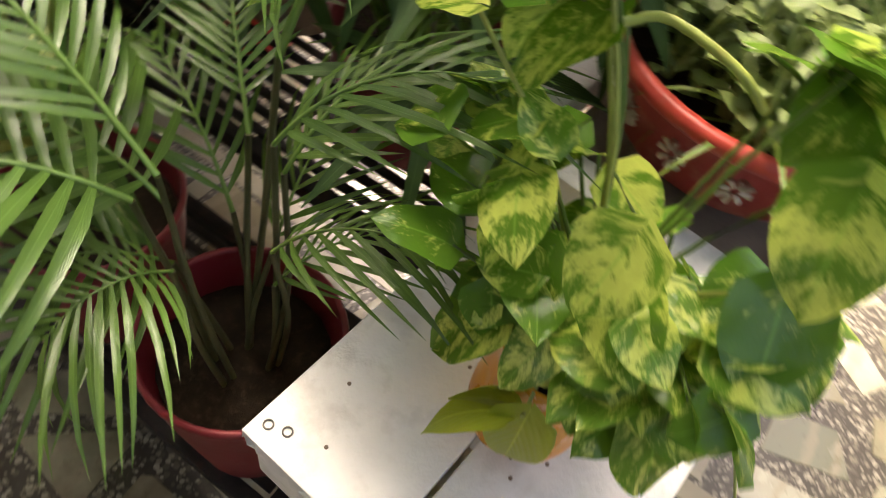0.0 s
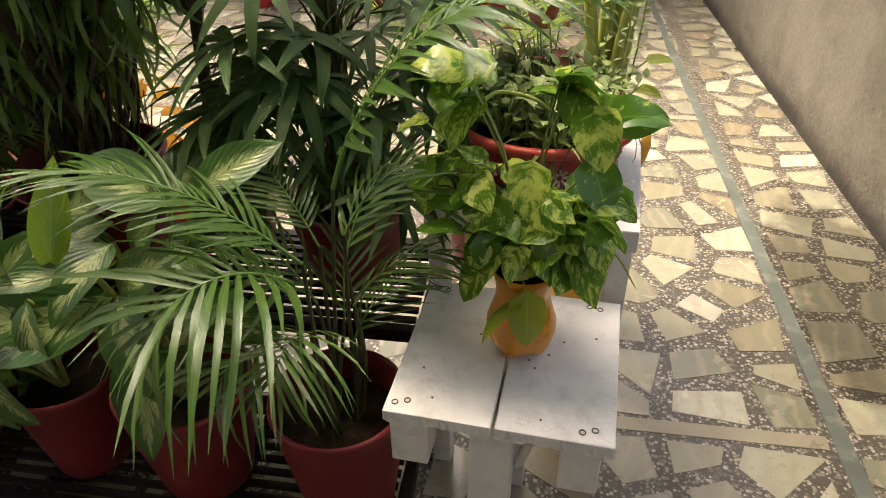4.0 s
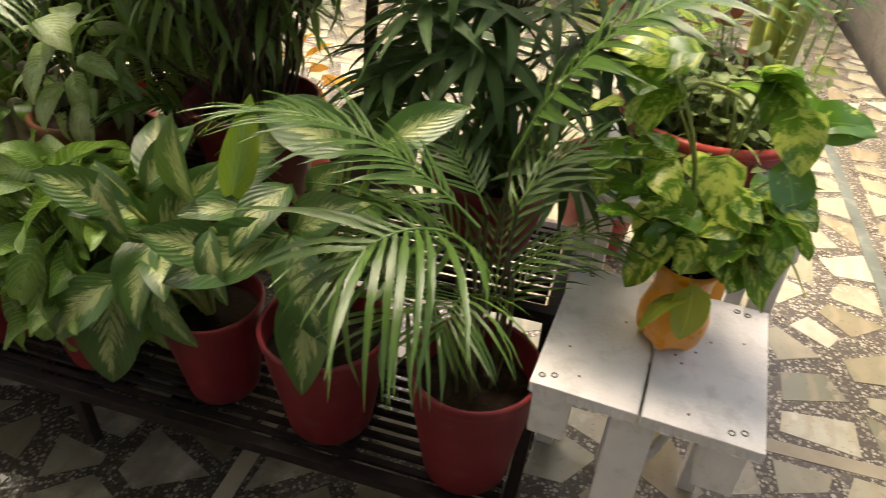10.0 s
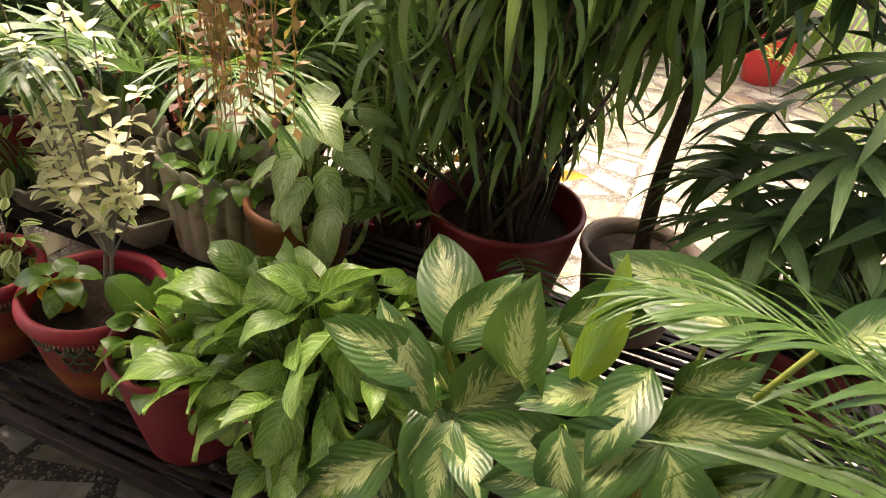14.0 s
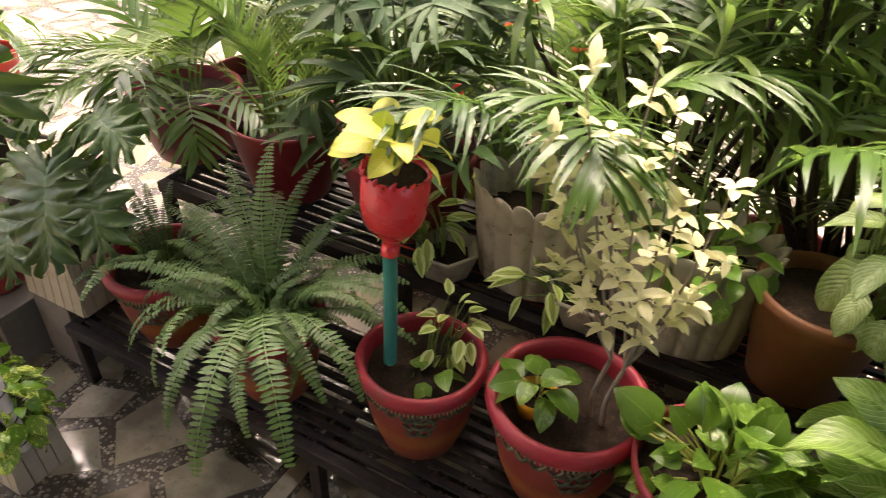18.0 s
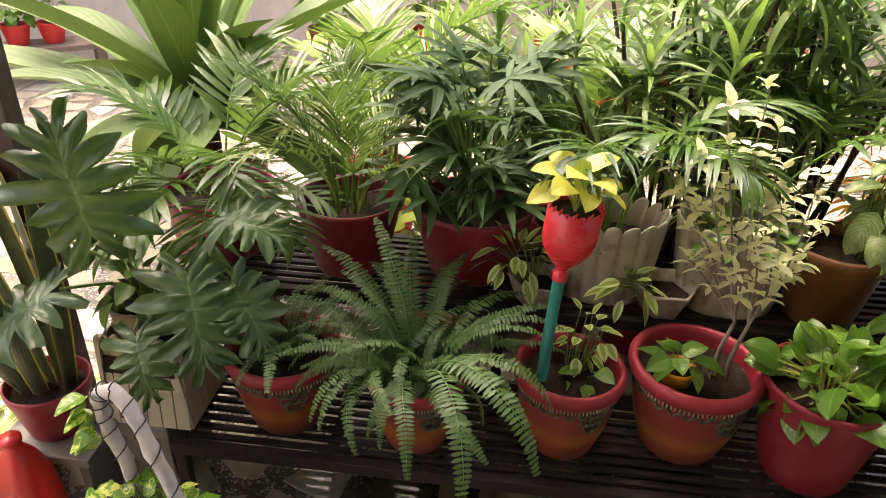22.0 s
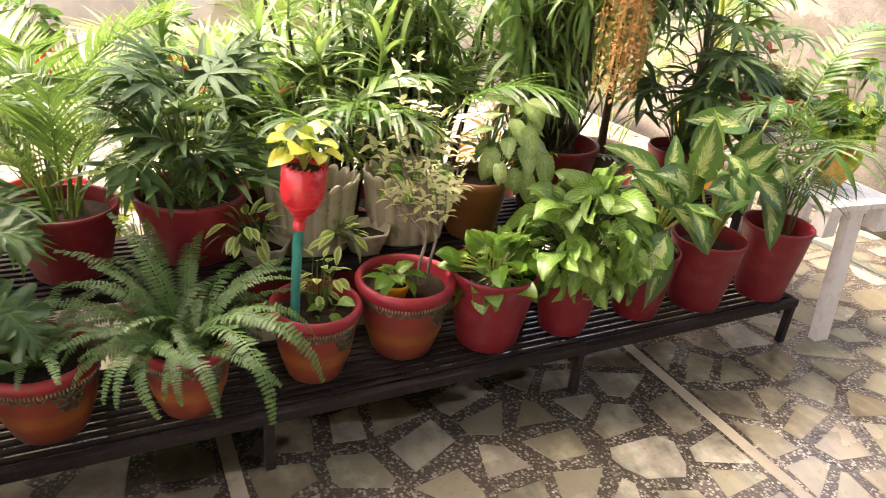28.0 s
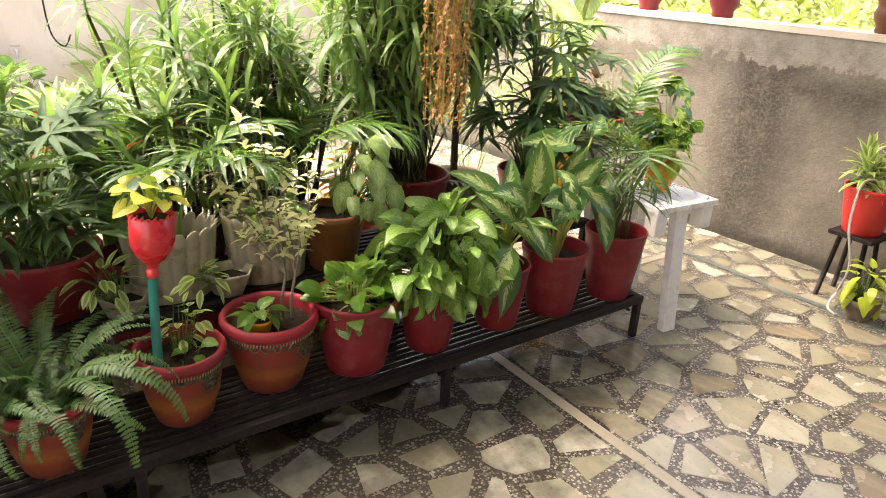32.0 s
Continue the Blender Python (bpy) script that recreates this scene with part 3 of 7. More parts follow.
def at(pos, az, up, roll=0.0, s=1.0):
    """A leaf's pose: it points along the compass angle az (degrees), up degrees above level."""
    return Matrix.Translation(pos) @ Matrix.Rotation(radians(az), 4, "Z") @ Matrix.Rotation(radians(-up), 4, "Y") @ Matrix.Rotation(radians(roll), 4, "X") @ Matrix.Scale(s, 4)


def span(base, tip, roll=0.0, rest=1.0):
    """A leaf's pose from its base to its tip; rest is the length of the mesh."""
    b, t = Vector(base), Vector(tip)
    d = t - b
    return at(b, math.degrees(math.atan2(d.y, d.x)), math.degrees(math.atan2(d.z, math.hypot(d.x, d.y))), roll, d.length / rest)


def face(base, tip, droop=0.0, roll=0.0, toward=(0.0, -0.55, 0.83)):
    """A pose for a unit leaf whose chord runs from base to tip and whose upper side turns towards a direction."""
    bse, d = Vector(base), Vector(tip) - Vector(base)
    h = droop / 2
    x = d.normalized()
    z = Vector(toward) - x * Vector(toward).dot(x)
    z = z.normalized() if z.length > 0.05 else Vector((0, 0, 1))
    y = z.cross(x)
    m = Matrix((x, y, z)).transposed().to_4x4()
    k = math.sin(h) / h if abs(h) > 1e-4 else 1.0
    return Matrix.Translation(bse) @ m @ Matrix.Rotation(radians(roll), 4, "X") @ Matrix.Rotation(-h, 4, "Y") @ Matrix.Scale(d.length / k, 4)


def frond_mesh(name, mat, L, up, droop, n, ll, lw, spread=62, hang=0.5, start=0.22, r=0.004, lift=18, nu=4, seed=1):
    """A feather palm frond along +x: an arching rib and two ranks of leaflets."""
    q = random.Random(seed)
    V, Fc, UV = [], [], []
    pts, x, z = [Vector((0, 0, 0))], 0.0, 0.0
    N = 26
    for i in range(N):
        a = radians(up) - droop * ((i + 0.5) / N) ** 1.5
        x += L / N * math.cos(a)
        z += L / N * math.sin(a)
        pts.append(Vector((x, 0, z)))
    tube(V, Fc, pts, r, r * 0.25, 5, UV)
    for i in range(n):
        u = start + (1 - start) * (i + 0.5) / n
        k = u * N
        j = min(int(k), N - 1)
        p = pts[j].lerp(pts[j + 1], k - j)
        d = pts[j + 1] - pts[j]
        tilt = math.atan2(d.z, d.x)
        size = ll * (math.sin(math.pi * (0.12 + 0.80 * (u - start) / (1 - start))) ** 0.6) * q.uniform(0.9, 1.08)
        ang = spread * (1 - 0.62 * ((u - start) / (1 - start)) ** 1.5)
        for s in (-1, 1):
            m = Matrix.Translation(p) @ Matrix.Rotation(-tilt, 4, "Y") @ Matrix.Rotation(radians(s * (ang + q.uniform(-5, 5))), 4, "Z") @ Matrix.Rotation(radians(-lift + q.uniform(-7, 7)), 4, "Y")
            blade(V, Fc, UV, size, lw * q.uniform(0.85, 1.1), "strap", hang * q.uniform(0.6, 1.35), 0.22, 0, 0, nu, 2, m, q.uniform(-0.3, 0.3))
    return mesh_of(name, V, Fc, mat, UV)


def fan_mesh(name, mat, R, n, arc, w, droop, seed=1):
    """A fan palm leaf: n ribbed fingers spread over an arc from one hub."""
    q = random.Random(seed)
    V, Fc, UV = [], [], []
    for i in range(n):
        a = radians(-arc / 2 + arc * i / (n - 1)) + q.uniform(-0.06, 0.06)
        m = Matrix.Rotation(a, 4, "Z") @ Matrix.Rotation(radians(q.uniform(-16, -4)), 4, "Y")
        blade(V, Fc, UV, R * (1 - 0.25 * abs(2 * i / (n - 1) - 1)) * q.uniform(0.9, 1.05), w * q.uniform(0.85, 1.15), "strap", droop * q.uniform(0.7, 1.3), 0.3, 0.01, 0, 6, 2, m)
    return mesh_of(name, V, Fc, mat, UV)


def whorl_mesh(name, mat, n, L, W, droop, seed=1, low=-5, high=80, rise=0.12, r=0.006):
    """The head of a strap-leaved shoot: leaves round a short stem, the lower ones hanging."""
    q = random.Random(seed)
    V, Fc, UV = [], [], []
    tube(V, Fc, [Vector((0, 0, -0.02)), Vector((0, 0, rise))], r, r * 0.6, 5, UV)
    for i in range(n):
        k = i / (n - 1)
        m = at((0, 0, rise * k), i * 137.5 + q.uniform(-14, 14), low + (high - low) * k + q.uniform(-8, 8), q.uniform(-12, 12))
        blade(V, Fc, UV, L * q.uniform(0.8, 1.1) * (1 - 0.25 * k), W * q.uniform(0.85, 1.1), "strap", droop * q.uniform(0.7, 1.3) * (1.15 - 0.55 * k), 0.22, 0.0, 0, 6, 2, m, q.uniform(-0.4, 0.4))
    return mesh_of(name, V, Fc, mat, UV)


def fern_mesh(name, mat, L, up, droop, n, ll, lw, seed=1):
    q = random.Random(seed)
    V, Fc, UV = [], [], []
    pts, x, z = [Vector((0, 0, 0))], 0.0, 0.0
    N = 22
    for i in range(N):
        a = radians(up) - droop * ((i + 0.5) / N) ** 1.2
        x += L / N * math.cos(a)
        z += L / N * math.sin(a)
        pts.append(Vector((x, q.uniform(-1, 1) * 0.001, z)))
    tube(V, Fc, pts, 0.0022, 0.0006, 4, UV)
    for i in range(n):
        u = 0.06 + 0.94 * (i + 0.5) / n
        k = u * N
        j = min(int(k), N - 1)
        p = pts[j].lerp(pts[j + 1], k - j)
        d = pts[j + 1] - pts[j]
        size = ll * min(1, 0.35 + u * 3.2) * (1 - 0.75 * u ** 3.5)
        for s in (-1, 1):
            m = Matrix.Translation(p) @ Matrix.Rotation(-math.atan2(d.z, d.x), 4, "Y") @ Matrix.Rotation(radians(s * (80 + q.uniform(-6, 6))), 4, "Z") @ Matrix.Rotation(radians(q.uniform(-10, 14)), 4, "Y")
            blade(V, Fc, UV, size, lw, "strap", 0.35 * q.uniform(0.4, 1.6), 0.1, 0.03, 0, 3, 2, m)
    return mesh_of(name, V, Fc, mat, UV)


def lobed_mesh(name, mat, L, W, droop=0.45, seed=1, lobes=7):
    """A deeply cut philodendron leaf: veins fan out from the midrib, wavy blunt lobes between narrow cuts."""
    q = random.Random(seed)
    V, Fc, UV = [], [], []
    nu, nv = lobes * 12, 7
    size = [q.uniform(0.72, 1.15) for _ in range(lobes * 2)]
    for s in (-1, 1):
        base = len(V)
        for i in range(nu + 1):
            u = i / nu
            k = min(lobes - 1, int(u * lobes))
            t = u * lobes - k
            prof = abs(math.sin(math.pi * (t + 0.10 * math.sin(k * 2.3 + seed + s) * math.sin(math.pi * t)))) ** 0.8
            env = (0.80 + 0.26 * math.sin(math.pi * min(1, u * 0.8 + 0.16))) * (1 - 0.42 * max(0, u - 0.50) / 0.50) * size[k + (lobes if s > 0 else 0)]
            w = W * 0.50 * env * (0.33 + 0.67 * prof * (1 - 0.10 * abs(math.sin(3 * math.pi * t + 0.4 * k))))
            ang = radians(158 - 138 * u ** 0.9)
            m = 0.10 + 0.80 * u ** 1.15
            for j in range(nv + 1):
                v = j / nv
                x = L * m + v * w * math.cos(ang)
                y = s * v * w * math.sin(ang)
                z = 0.10 * v * w - 0.55 * (v * w) ** 2 / W + 0.045 * W * v * v * math.sin(2 * math.pi * (u * lobes * 1.5) + s + seed) + 0.006 * W * math.sin(v * 9 + k * 2.1)
                a = droop * x / L
                V.append(Vector((L * math.sin(a) / droop + z * math.sin(a), y, -L * (1 - math.cos(a)) / droop + z * math.cos(a))))
                UV.append((u, 0.5 + s * v / 2))
        for i in range(nu):
            for j in range(nv):
                k = base + i * (nv + 1) + j
                Fc.append((k, k + 1, k + nv + 2, k + nv + 1) if s > 0 else (k, k + nv + 1, k + nv + 2, k + 1))
    return mesh_of(name, V, Fc, mat, UV)

# ---- the setting ----
WX = 1.42         # the boundary wall's face
FAR = 4.3          # the far wall's face


def structure(name, dims_list, mat, label, category):
    bm = bmesh.new()
    for d in dims_list:
        box(bm, *d)
    ob = part(name, bm, mat, None)
    return tagged(ob, label, category, kind="structure")


floor = structure("floor", [(-9, 1.9, -4.2, 6.2, -0.12, -0.0016)], CHIPS, "patio floor of dark chip cement set with marble offcuts", "floor")
ground = structure("ground", [(-120, 120, -120, 120, -0.5, -0.2)], HEDGE, "open ground beyond the walls", "ground")

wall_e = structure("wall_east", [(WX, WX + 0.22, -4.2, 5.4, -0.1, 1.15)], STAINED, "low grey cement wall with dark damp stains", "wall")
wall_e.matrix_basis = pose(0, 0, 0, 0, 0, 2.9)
coping = structure("wall_east_coping", [(WX - 0.008, WX + 0.23, -4.2, 5.4, 1.152, 1.185)], PLASTER_PALE, "pale cement coping on the boundary wall", "coping")
coping.matrix_basis = pose(0, 0, 0, 0, 0, 2.9)
structure("wall_north", [(-4.05, 1.5, FAR, FAR + 0.22, -0.1, 2.7)], PLASTER_PALE, "cream plastered wall at the back of the patio", "wall")
wd = structure("wall_north_west", [(-3.6, 0.05, 0, 0.22, -0.1, 2.4)], PLASTER_PALE, "cream plastered wall that runs askew", "wall")
wd.matrix_basis = pose(-4.05, FAR, 0, 0, 0, 37)
structure("wall_west", [(-8.2, -8.0, -4.2, 2.4, -0.1, 2.4)], PLASTER_PALE, "cream plastered wall on the far side", "wall")
# unseen house wall, added at this height to block light from behind the porch
structure("wall_south", [(-3.3, 1.6, -4.4, -2.7, -0.1, 6.0)], PLASTER, "unseen plain grey house wall behind the porch, added to block light", "wall")
structure("wall_south_west", [(-8.2, -3.302, -4.4, -4.2, -0.1, 2.4)], PLASTER_PALE, "cream boundary wall beside the house", "wall")
# slab is out of view; extra boxes step its edge to shade stand and walkway
structure("ceiling", [(-4.1, 1.3, -2.698, 0.3, 2.722, 2.9), (-4.1, -1.3, 0.3, 0.45, 2.722, 2.9), (-4.1, -2.3, 0.45, 1.1, 2.722, 2.9), (0.0, 1.3, 0.3, 1.6, 2.722, 2.9)], CEILING, "unseen concrete porch slab, its edge stepped to set the shade", "ceiling")

# distance beyond the low wall: sunlit scrub on a rise
bd = []
for i in range(2600):
    bd.append((rnd.uniform(3.5, 16), rnd.uniform(-6, 16), 0))
V, Fc, UV = [], [], []
for x, y, _ in bd:
    z = -0.3 + (x - 3.5) * 0.11 + rnd.uniform(0, 0.5)
    for k in range(5):
        blade(V, Fc, UV, rnd.uniform(0.2, 0.5), rnd.uniform(0.07, 0.16), "lance", 0.7, 0.1, 0, 0, 3, 2, at((x, y, z), rnd.uniform(0, 360), rnd.uniform(10, 80)))
scrub = new("scrub", mesh_of("scrub", V, Fc, HEDGE, UV))
tagged(scrub, "sunlit yellow green scrub beyond the wall", "scrub", kind="stuff")
tagged(structure("bank", [(0, 14, -40, 40, -0.4, 0)], HEDGE, "grassy rise beyond the wall", "ground"), kind="structure").matrix_basis = pose(3.2, 4, -0.3, 0, -6.5, 0)

structure("porch_beam", [(-3.2, 1.3, 0.05, 0.17, 2.60, 2.72)], POST, "dark iron beam along the porch", "beam")
# porch post
post = thing("porch_post", (-2.95, 0.12, 0), "dark brown square iron post of the porch", "post")
boxed("shaft", (-0.024, 0.024, -0.024, 0.024, 0.006, 2.599), POST, post, 0.004)
boxed("base_plate", (-0.06, 0.06, -0.06, 0.06, -0.004, 0.006), POST, post, 0.002)

# ---- the stepped plant stand ----
FRONT, REAR, STEP = 0.185, 0.405, 0.31
stand = thing("plant_stand", (0, 0, 0), "long black iron plant stand with two slatted steps", "plant stand")
XL = -2.66
for z, y0, y1 in ((FRONT, -0.02, STEP), (REAR, STEP + 0.01, 0.66)):
    boxed("front_rail", (XL, 0.0, y0, y0 + 0.026, z - 0.032, z - 0.002), BLACK, stand, 0.003)
    boxed("back_rail", (XL, 0.0, y1 - 0.026, y1, z - 0.032, z - 0.002), BLACK, stand, 0.003)
    for x in (0.0, XL + 0.026):
        boxed("end_rail", (x - 0.026, x, y0 + 0.027, y1 - 0.027, z - 0.032, z - 0.002), BLACK, stand, 0.003)
    n = 9
    for i in range(n):
        y = y0 + 0.034 + (y1 - y0 - 0.086) * i / (n - 1)
        boxed("slat", (XL + 0.03, -0.03, y, y + 0.015, z - 0.010, z), BLACK, stand, 0.002)
    for x in (-0.35, -0.97, -1.45, -1.94, -2.3):
        boxed("cross_bar", (x - 0.012, x + 0.012, y0 + 0.027, y1 - 0.027, z - 0.030, z - 0.011), BLACK, stand, 0.002)
    for x in (-0.028, -0.985, -1.955, XL + 0.004):
        boxed("leg", (x, x + 0.026, y0 + 0.003, y0 + 0.029, -0.006, z - 0.033), BLACK, stand, 0.003)
        if z == REAR:
            boxed("leg", (x, x + 0.026, y1 - 0.029, y1 - 0.003, -0.006, z - 0.033), BLACK, stand, 0.003)
for x in (-0.015, -0.972, -1.942):
    pipe("brace", [(x, 0.03, 0.10), (x, 0.16, FRONT - 0.034)], 0.007, BLACK, stand, 2, 6)

# ---- white wooden stools ----


def nail_ring(parent, x, y, z, r=0.0055):
    V, Fc = lathe([(r, 0), (r, 0.0012), (r * 0.7, 0.0012), (r * 0.7, 0)], 12)
    child("nail_ring", mesh_of("nail_ring", V, Fc, GREY_WOOD), parent, pose(x, y, z))


stool = thing("wooden_stool", (0.173, 0.128, 0), "square white painted stool of two rough planks", "stool", turn=-4.5)
for s in (-1, 1):
    x0, x1 = (-0.169, -0.003) if s < 0 else (0.003, 0.178)
    bm = bmesh.new()
    box(bm, x0, x1, -0.165, 0.165, 0.533, 0.555, 0.002)
    bmesh.ops.subdivide_edges(bm, edges=[e for e in bm.edges if abs(e.verts[0].co.x - e.verts[1].co.x) > 0.1], cuts=24)
    for v in bm.verts:
        if abs(v.co.y) > 0.16 and v.co.z < 0.553:
            v.co.y += rnd.uniform(-0.003, 0.003)
    part("plank", bm, WHITE_WOOD, stool)
    for y, z1 in ((-0.158, -0.098), (0.098, 0.158)):
        boxed("corner_block", (s * 0.132 - 0.03, s * 0.132 + 0.03, y, z1, 0.435, 0.5325), WHITE_WOOD, stool, 0.003, "rough grey white end grain block")
    nail_ring(stool, s * 0.142 - 0.012, -0.145, 0.5555); nail_ring(stool, s * 0.142 + 0.006, -0.138, 0.5555)
    nail_ring(stool, s * 0.138 + 0.005, 0.14, 0.5555); nail_ring(stool, s * 0.138 - 0.013, 0.144, 0.5555)
for s in (-1, 1):
    boxed("leg", (-0.034, 0.034, -0.018, 0.018, 0, 0.5365), WHITE_WOOD, stool, 0.003, m=pose(-0.004, s * 0.172, -0.003, s * 5))
boxed("apron", (-0.09, 0.09, -0.112, -0.022, 0.49, 0.532), WHITE_WOOD, stool, 0.002)
pipe("brace", [(0.035, -0.1, 0.40), (0.07, -0.1, 0.525)], 0.009, WHITE_WOOD, stool, 2, 4)
for i in range(9):
    V, Fc = lathe([(0.0022, 0), (0.0022, 0.0008), (0.0001, 0.0008)], 8)
    child("nail_head", mesh_of("nail_head", V, Fc, BROWN_WOOD), stool, pose(rnd.uniform(-0.15, 0.15), rnd.uniform(-0.14, 0.14), 0.5551))

crate = thing("plant_crate", (0.205, 0.50, 0), "white wooden frame that carries a clay bowl", "plant stand", turn=-5)
for x0, x1, y0, y1 in ((-0.19, 0.19, -0.19, -0.145), (-0.19, 0.19, 0.145, 0.19), (-0.19, -0.145, -0.144, 0.144), (0.145, 0.19, -0.144, 0.144)):
    boxed("top_rail", (x0, x1, y0, y1, 0.655, 0.70), WHITE_WOOD, crate, 0.003)
for x in (-0.165, 0.165):
    for y in (-0.168, 0.168):
        boxed("leg", (x - 0.019, x + 0.019, y - 0.019, y + 0.019, -0.006, 0.6548), WHITE_WOOD, crate, 0.003)
for y in (-0.168, 0.168):
    boxed("rung", (-0.145, 0.145, y - 0.012, y + 0.012, 0.47, 0.505), WHITE_WOOD, crate, 0.003)
boxed("shelf", (-0.144, 0.144, -0.144, 0.144, 0.64, 0.654), BROWN_WOOD, crate, 0.002)

# ---- pots ----


def soil(parent, r, z, seed=1):
    q = random.Random(seed)
    V, Fc = [(0, 0, z + 0.006)], []
    n = 20
    for j in range(1, 6):
        for i in range(n):
            a = 2 * math.pi * i / n
            V.append((r * j / 5 * math.cos(a), r * j / 5 * math.sin(a), z + (q.uniform(-0.005, 0.008) if j < 5 else -0.004)))
    for i in range(n):
        k = (i + 1) % n
        Fc.append((0, 1 + i, 1 + k))
        for j in range(4):
            Fc.append((1 + j * n + i, 1 + (j + 1) * n + i, 1 + (j + 1) * n + k, 1 + j * n + k))
    child("soil", mesh_of("soil", V, Fc, SOIL), parent)


def plain_pot(parent, r, h, mat, fill=0.82):
    k = 0.66
    prof = [(0.001, 0.0), (r * k, 0.0), (r * (k + 0.03), 0.006), (r * 0.80, h * 0.35), (r * 0.915, h * 0.70), (r * 0.955, h - 0.030), (r * 0.975, h - 0.022), (r * 0.995, h - 0.012), (r, h - 0.005), (r * 0.985, h), (r * 0.94, h), (r * 0.925, h - 0.006), (r * (k + 0.27 * fill - 0.02), h * fill - 0.02)]
    pot = turned("pot", prof, mat, parent)
    soil(pot, r * (k + 0.27 * fill - 0.015), h * fill, int(r * 1e4))


def banded_pot(parent, r, h, fill=0.84):
    """Bulging terracotta pot with a thick rolled lip, beaded collar and a moulded flower."""
    prof = [(0.001, 0.0), (r * 0.60, 0.0), (r * 0.63, 0.006), (r * 0.80, h * 0.34), (r * 0.885, h * 0.62), (r * 0.90, h * 0.80), (r * 0.93, h * 0.835), (r * 0.99, h * 0.855), (r * 1.02, h * 0.90), (r * 1.02, h * 0.95), (r * 0.985, h * 0.99), (r * 0.93, h), (r * 0.885, h * 0.985), (r * 0.865, h * 0.93), (r * 0.83, h * (fill - 0.05))]
    pot = turned("pot", prof, BANDED, parent, 48)
    soil(pot, r * 0.845, h * fill, int(r * 1e4))
    V, Fc = [], []
    n = 26
    for i in range(n):
        a0, a1 = 2 * math.pi * i / n, 2 * math.pi * (i + 1) / n
        pts = []
        for k in range(7):
            a = a0 + (a1 - a0) * k / 6
            zz = h * (0.79 - 0.075 * math.sin(math.pi * k / 6))
            pts.append(Vector((r * 0.908 * math.cos(a), r * 0.908 * math.sin(a), zz)))
        tube(V, Fc, pts, 0.0036, 0.0036, 5)
    child("scalloped_trim", mesh_of("scalloped_trim", V, Fc, GREENISH), pot, None, "dark green scalloped clay trim")
    V, Fc = [], []
    for i in range(90):
        a = 2 * math.pi * i / 90
        c = Vector((r * 0.925 * math.cos(a), r * 0.925 * math.sin(a), h * 0.822))
        tube(V, Fc, [c, c + Vector((0, 0, -0.010))], 0.0022, 0.0016, 4)
    child("bead_trim", mesh_of("bead_trim", V, Fc, BEAD), pot, None, "row of small pale beads")
    V, Fc = [], []
    for k in range(7):
        a = radians(-62) + (0 if k == 6 else 0.15 * math.cos(k * math.pi / 3))
        z = h * 0.66 + (0 if k == 6 else 0.020 * math.sin(k * math.pi / 3))
        rr = r * 0.90
        pts = []
        for j in range(9):
            t = 2 * math.pi * j / 8
            aa = a + 0.0115 / rr * math.cos(t)
            pts.append(Vector((rr * math.cos(aa), rr * math.sin(aa), z + 0.0115 * math.sin(t))))
        tube(V, Fc, pts, 0.0032, 0.0032, 5)
    child("moulded_flower", mesh_of("moulded_flower", V, Fc, GREENISH), pot, None, "dark green moulded clay flower")


GREENISH = painted("dark_green_clay", (0.045, 0.06, 0.03), 0.5, 0.3, (0.25, 0.2, 0.1), 0.5, 30, 0.2)
BEAD = painted("pale_bead_paint", (0.35, 0.28, 0.15), 0.5, 0.2)


def fluted_planter(parent, rx, ry, h, n=18, mat=CREAM_PLASTIC):
    prof = [(0.001, 0), (0.80, 0), (0.82, 0.006), (0.97, h * 0.9), (1.0, h), (0.955, h), (0.93, h * 0.97), (0.86, h * 0.72)]

    def wob(a, r, z):
        s = abs(math.sin(a * n / 2))
        return r * (1 - (0.12 * (1 - s ** 0.6) if r > 0.79 and 0.004 < z else 0))
    V, Fc = lathe(prof, 144, wob)
    for i, (x, y, z) in enumerate(V):
        a = math.atan2(y, x)
        top = 0.026 * abs(math.sin(a * n / 2)) ** 0.6 if z > h * 0.89 else 0
        V[i] = (x * rx, y * ry, z + top)
    pot = child("planter", mesh_of("planter", V, Fc, mat), parent)
    V2, F2 = lathe([(0.001, h * 0.74), (0.5, h * 0.745), (0.87, h * 0.74)], 40)
    child("soil", mesh_of("soil", [(x * rx, y * ry, z) for x, y, z in V2], F2, SOIL), pot)


def petiole(V, Fc, a, b, r, sag=0.15, lift=0.5):
    a, b = Vector(a), Vector(b)
    d = b - a
    mid = a + d * 0.5 + Vector((-d.x * sag, -d.y * sag, d.length * lift * 0.25))
    tube(V, Fc, soft([a, mid, b], 8), r, r * 0.7, 5)


def stalk(plant, a, b, r, mat, sag=0.15, lift=0.5):
    V, Fc = [], []
    petiole(V, Fc, a, b, r, sag, lift)
    child("stem", mesh_of("stem", V, Fc, mat), plant)


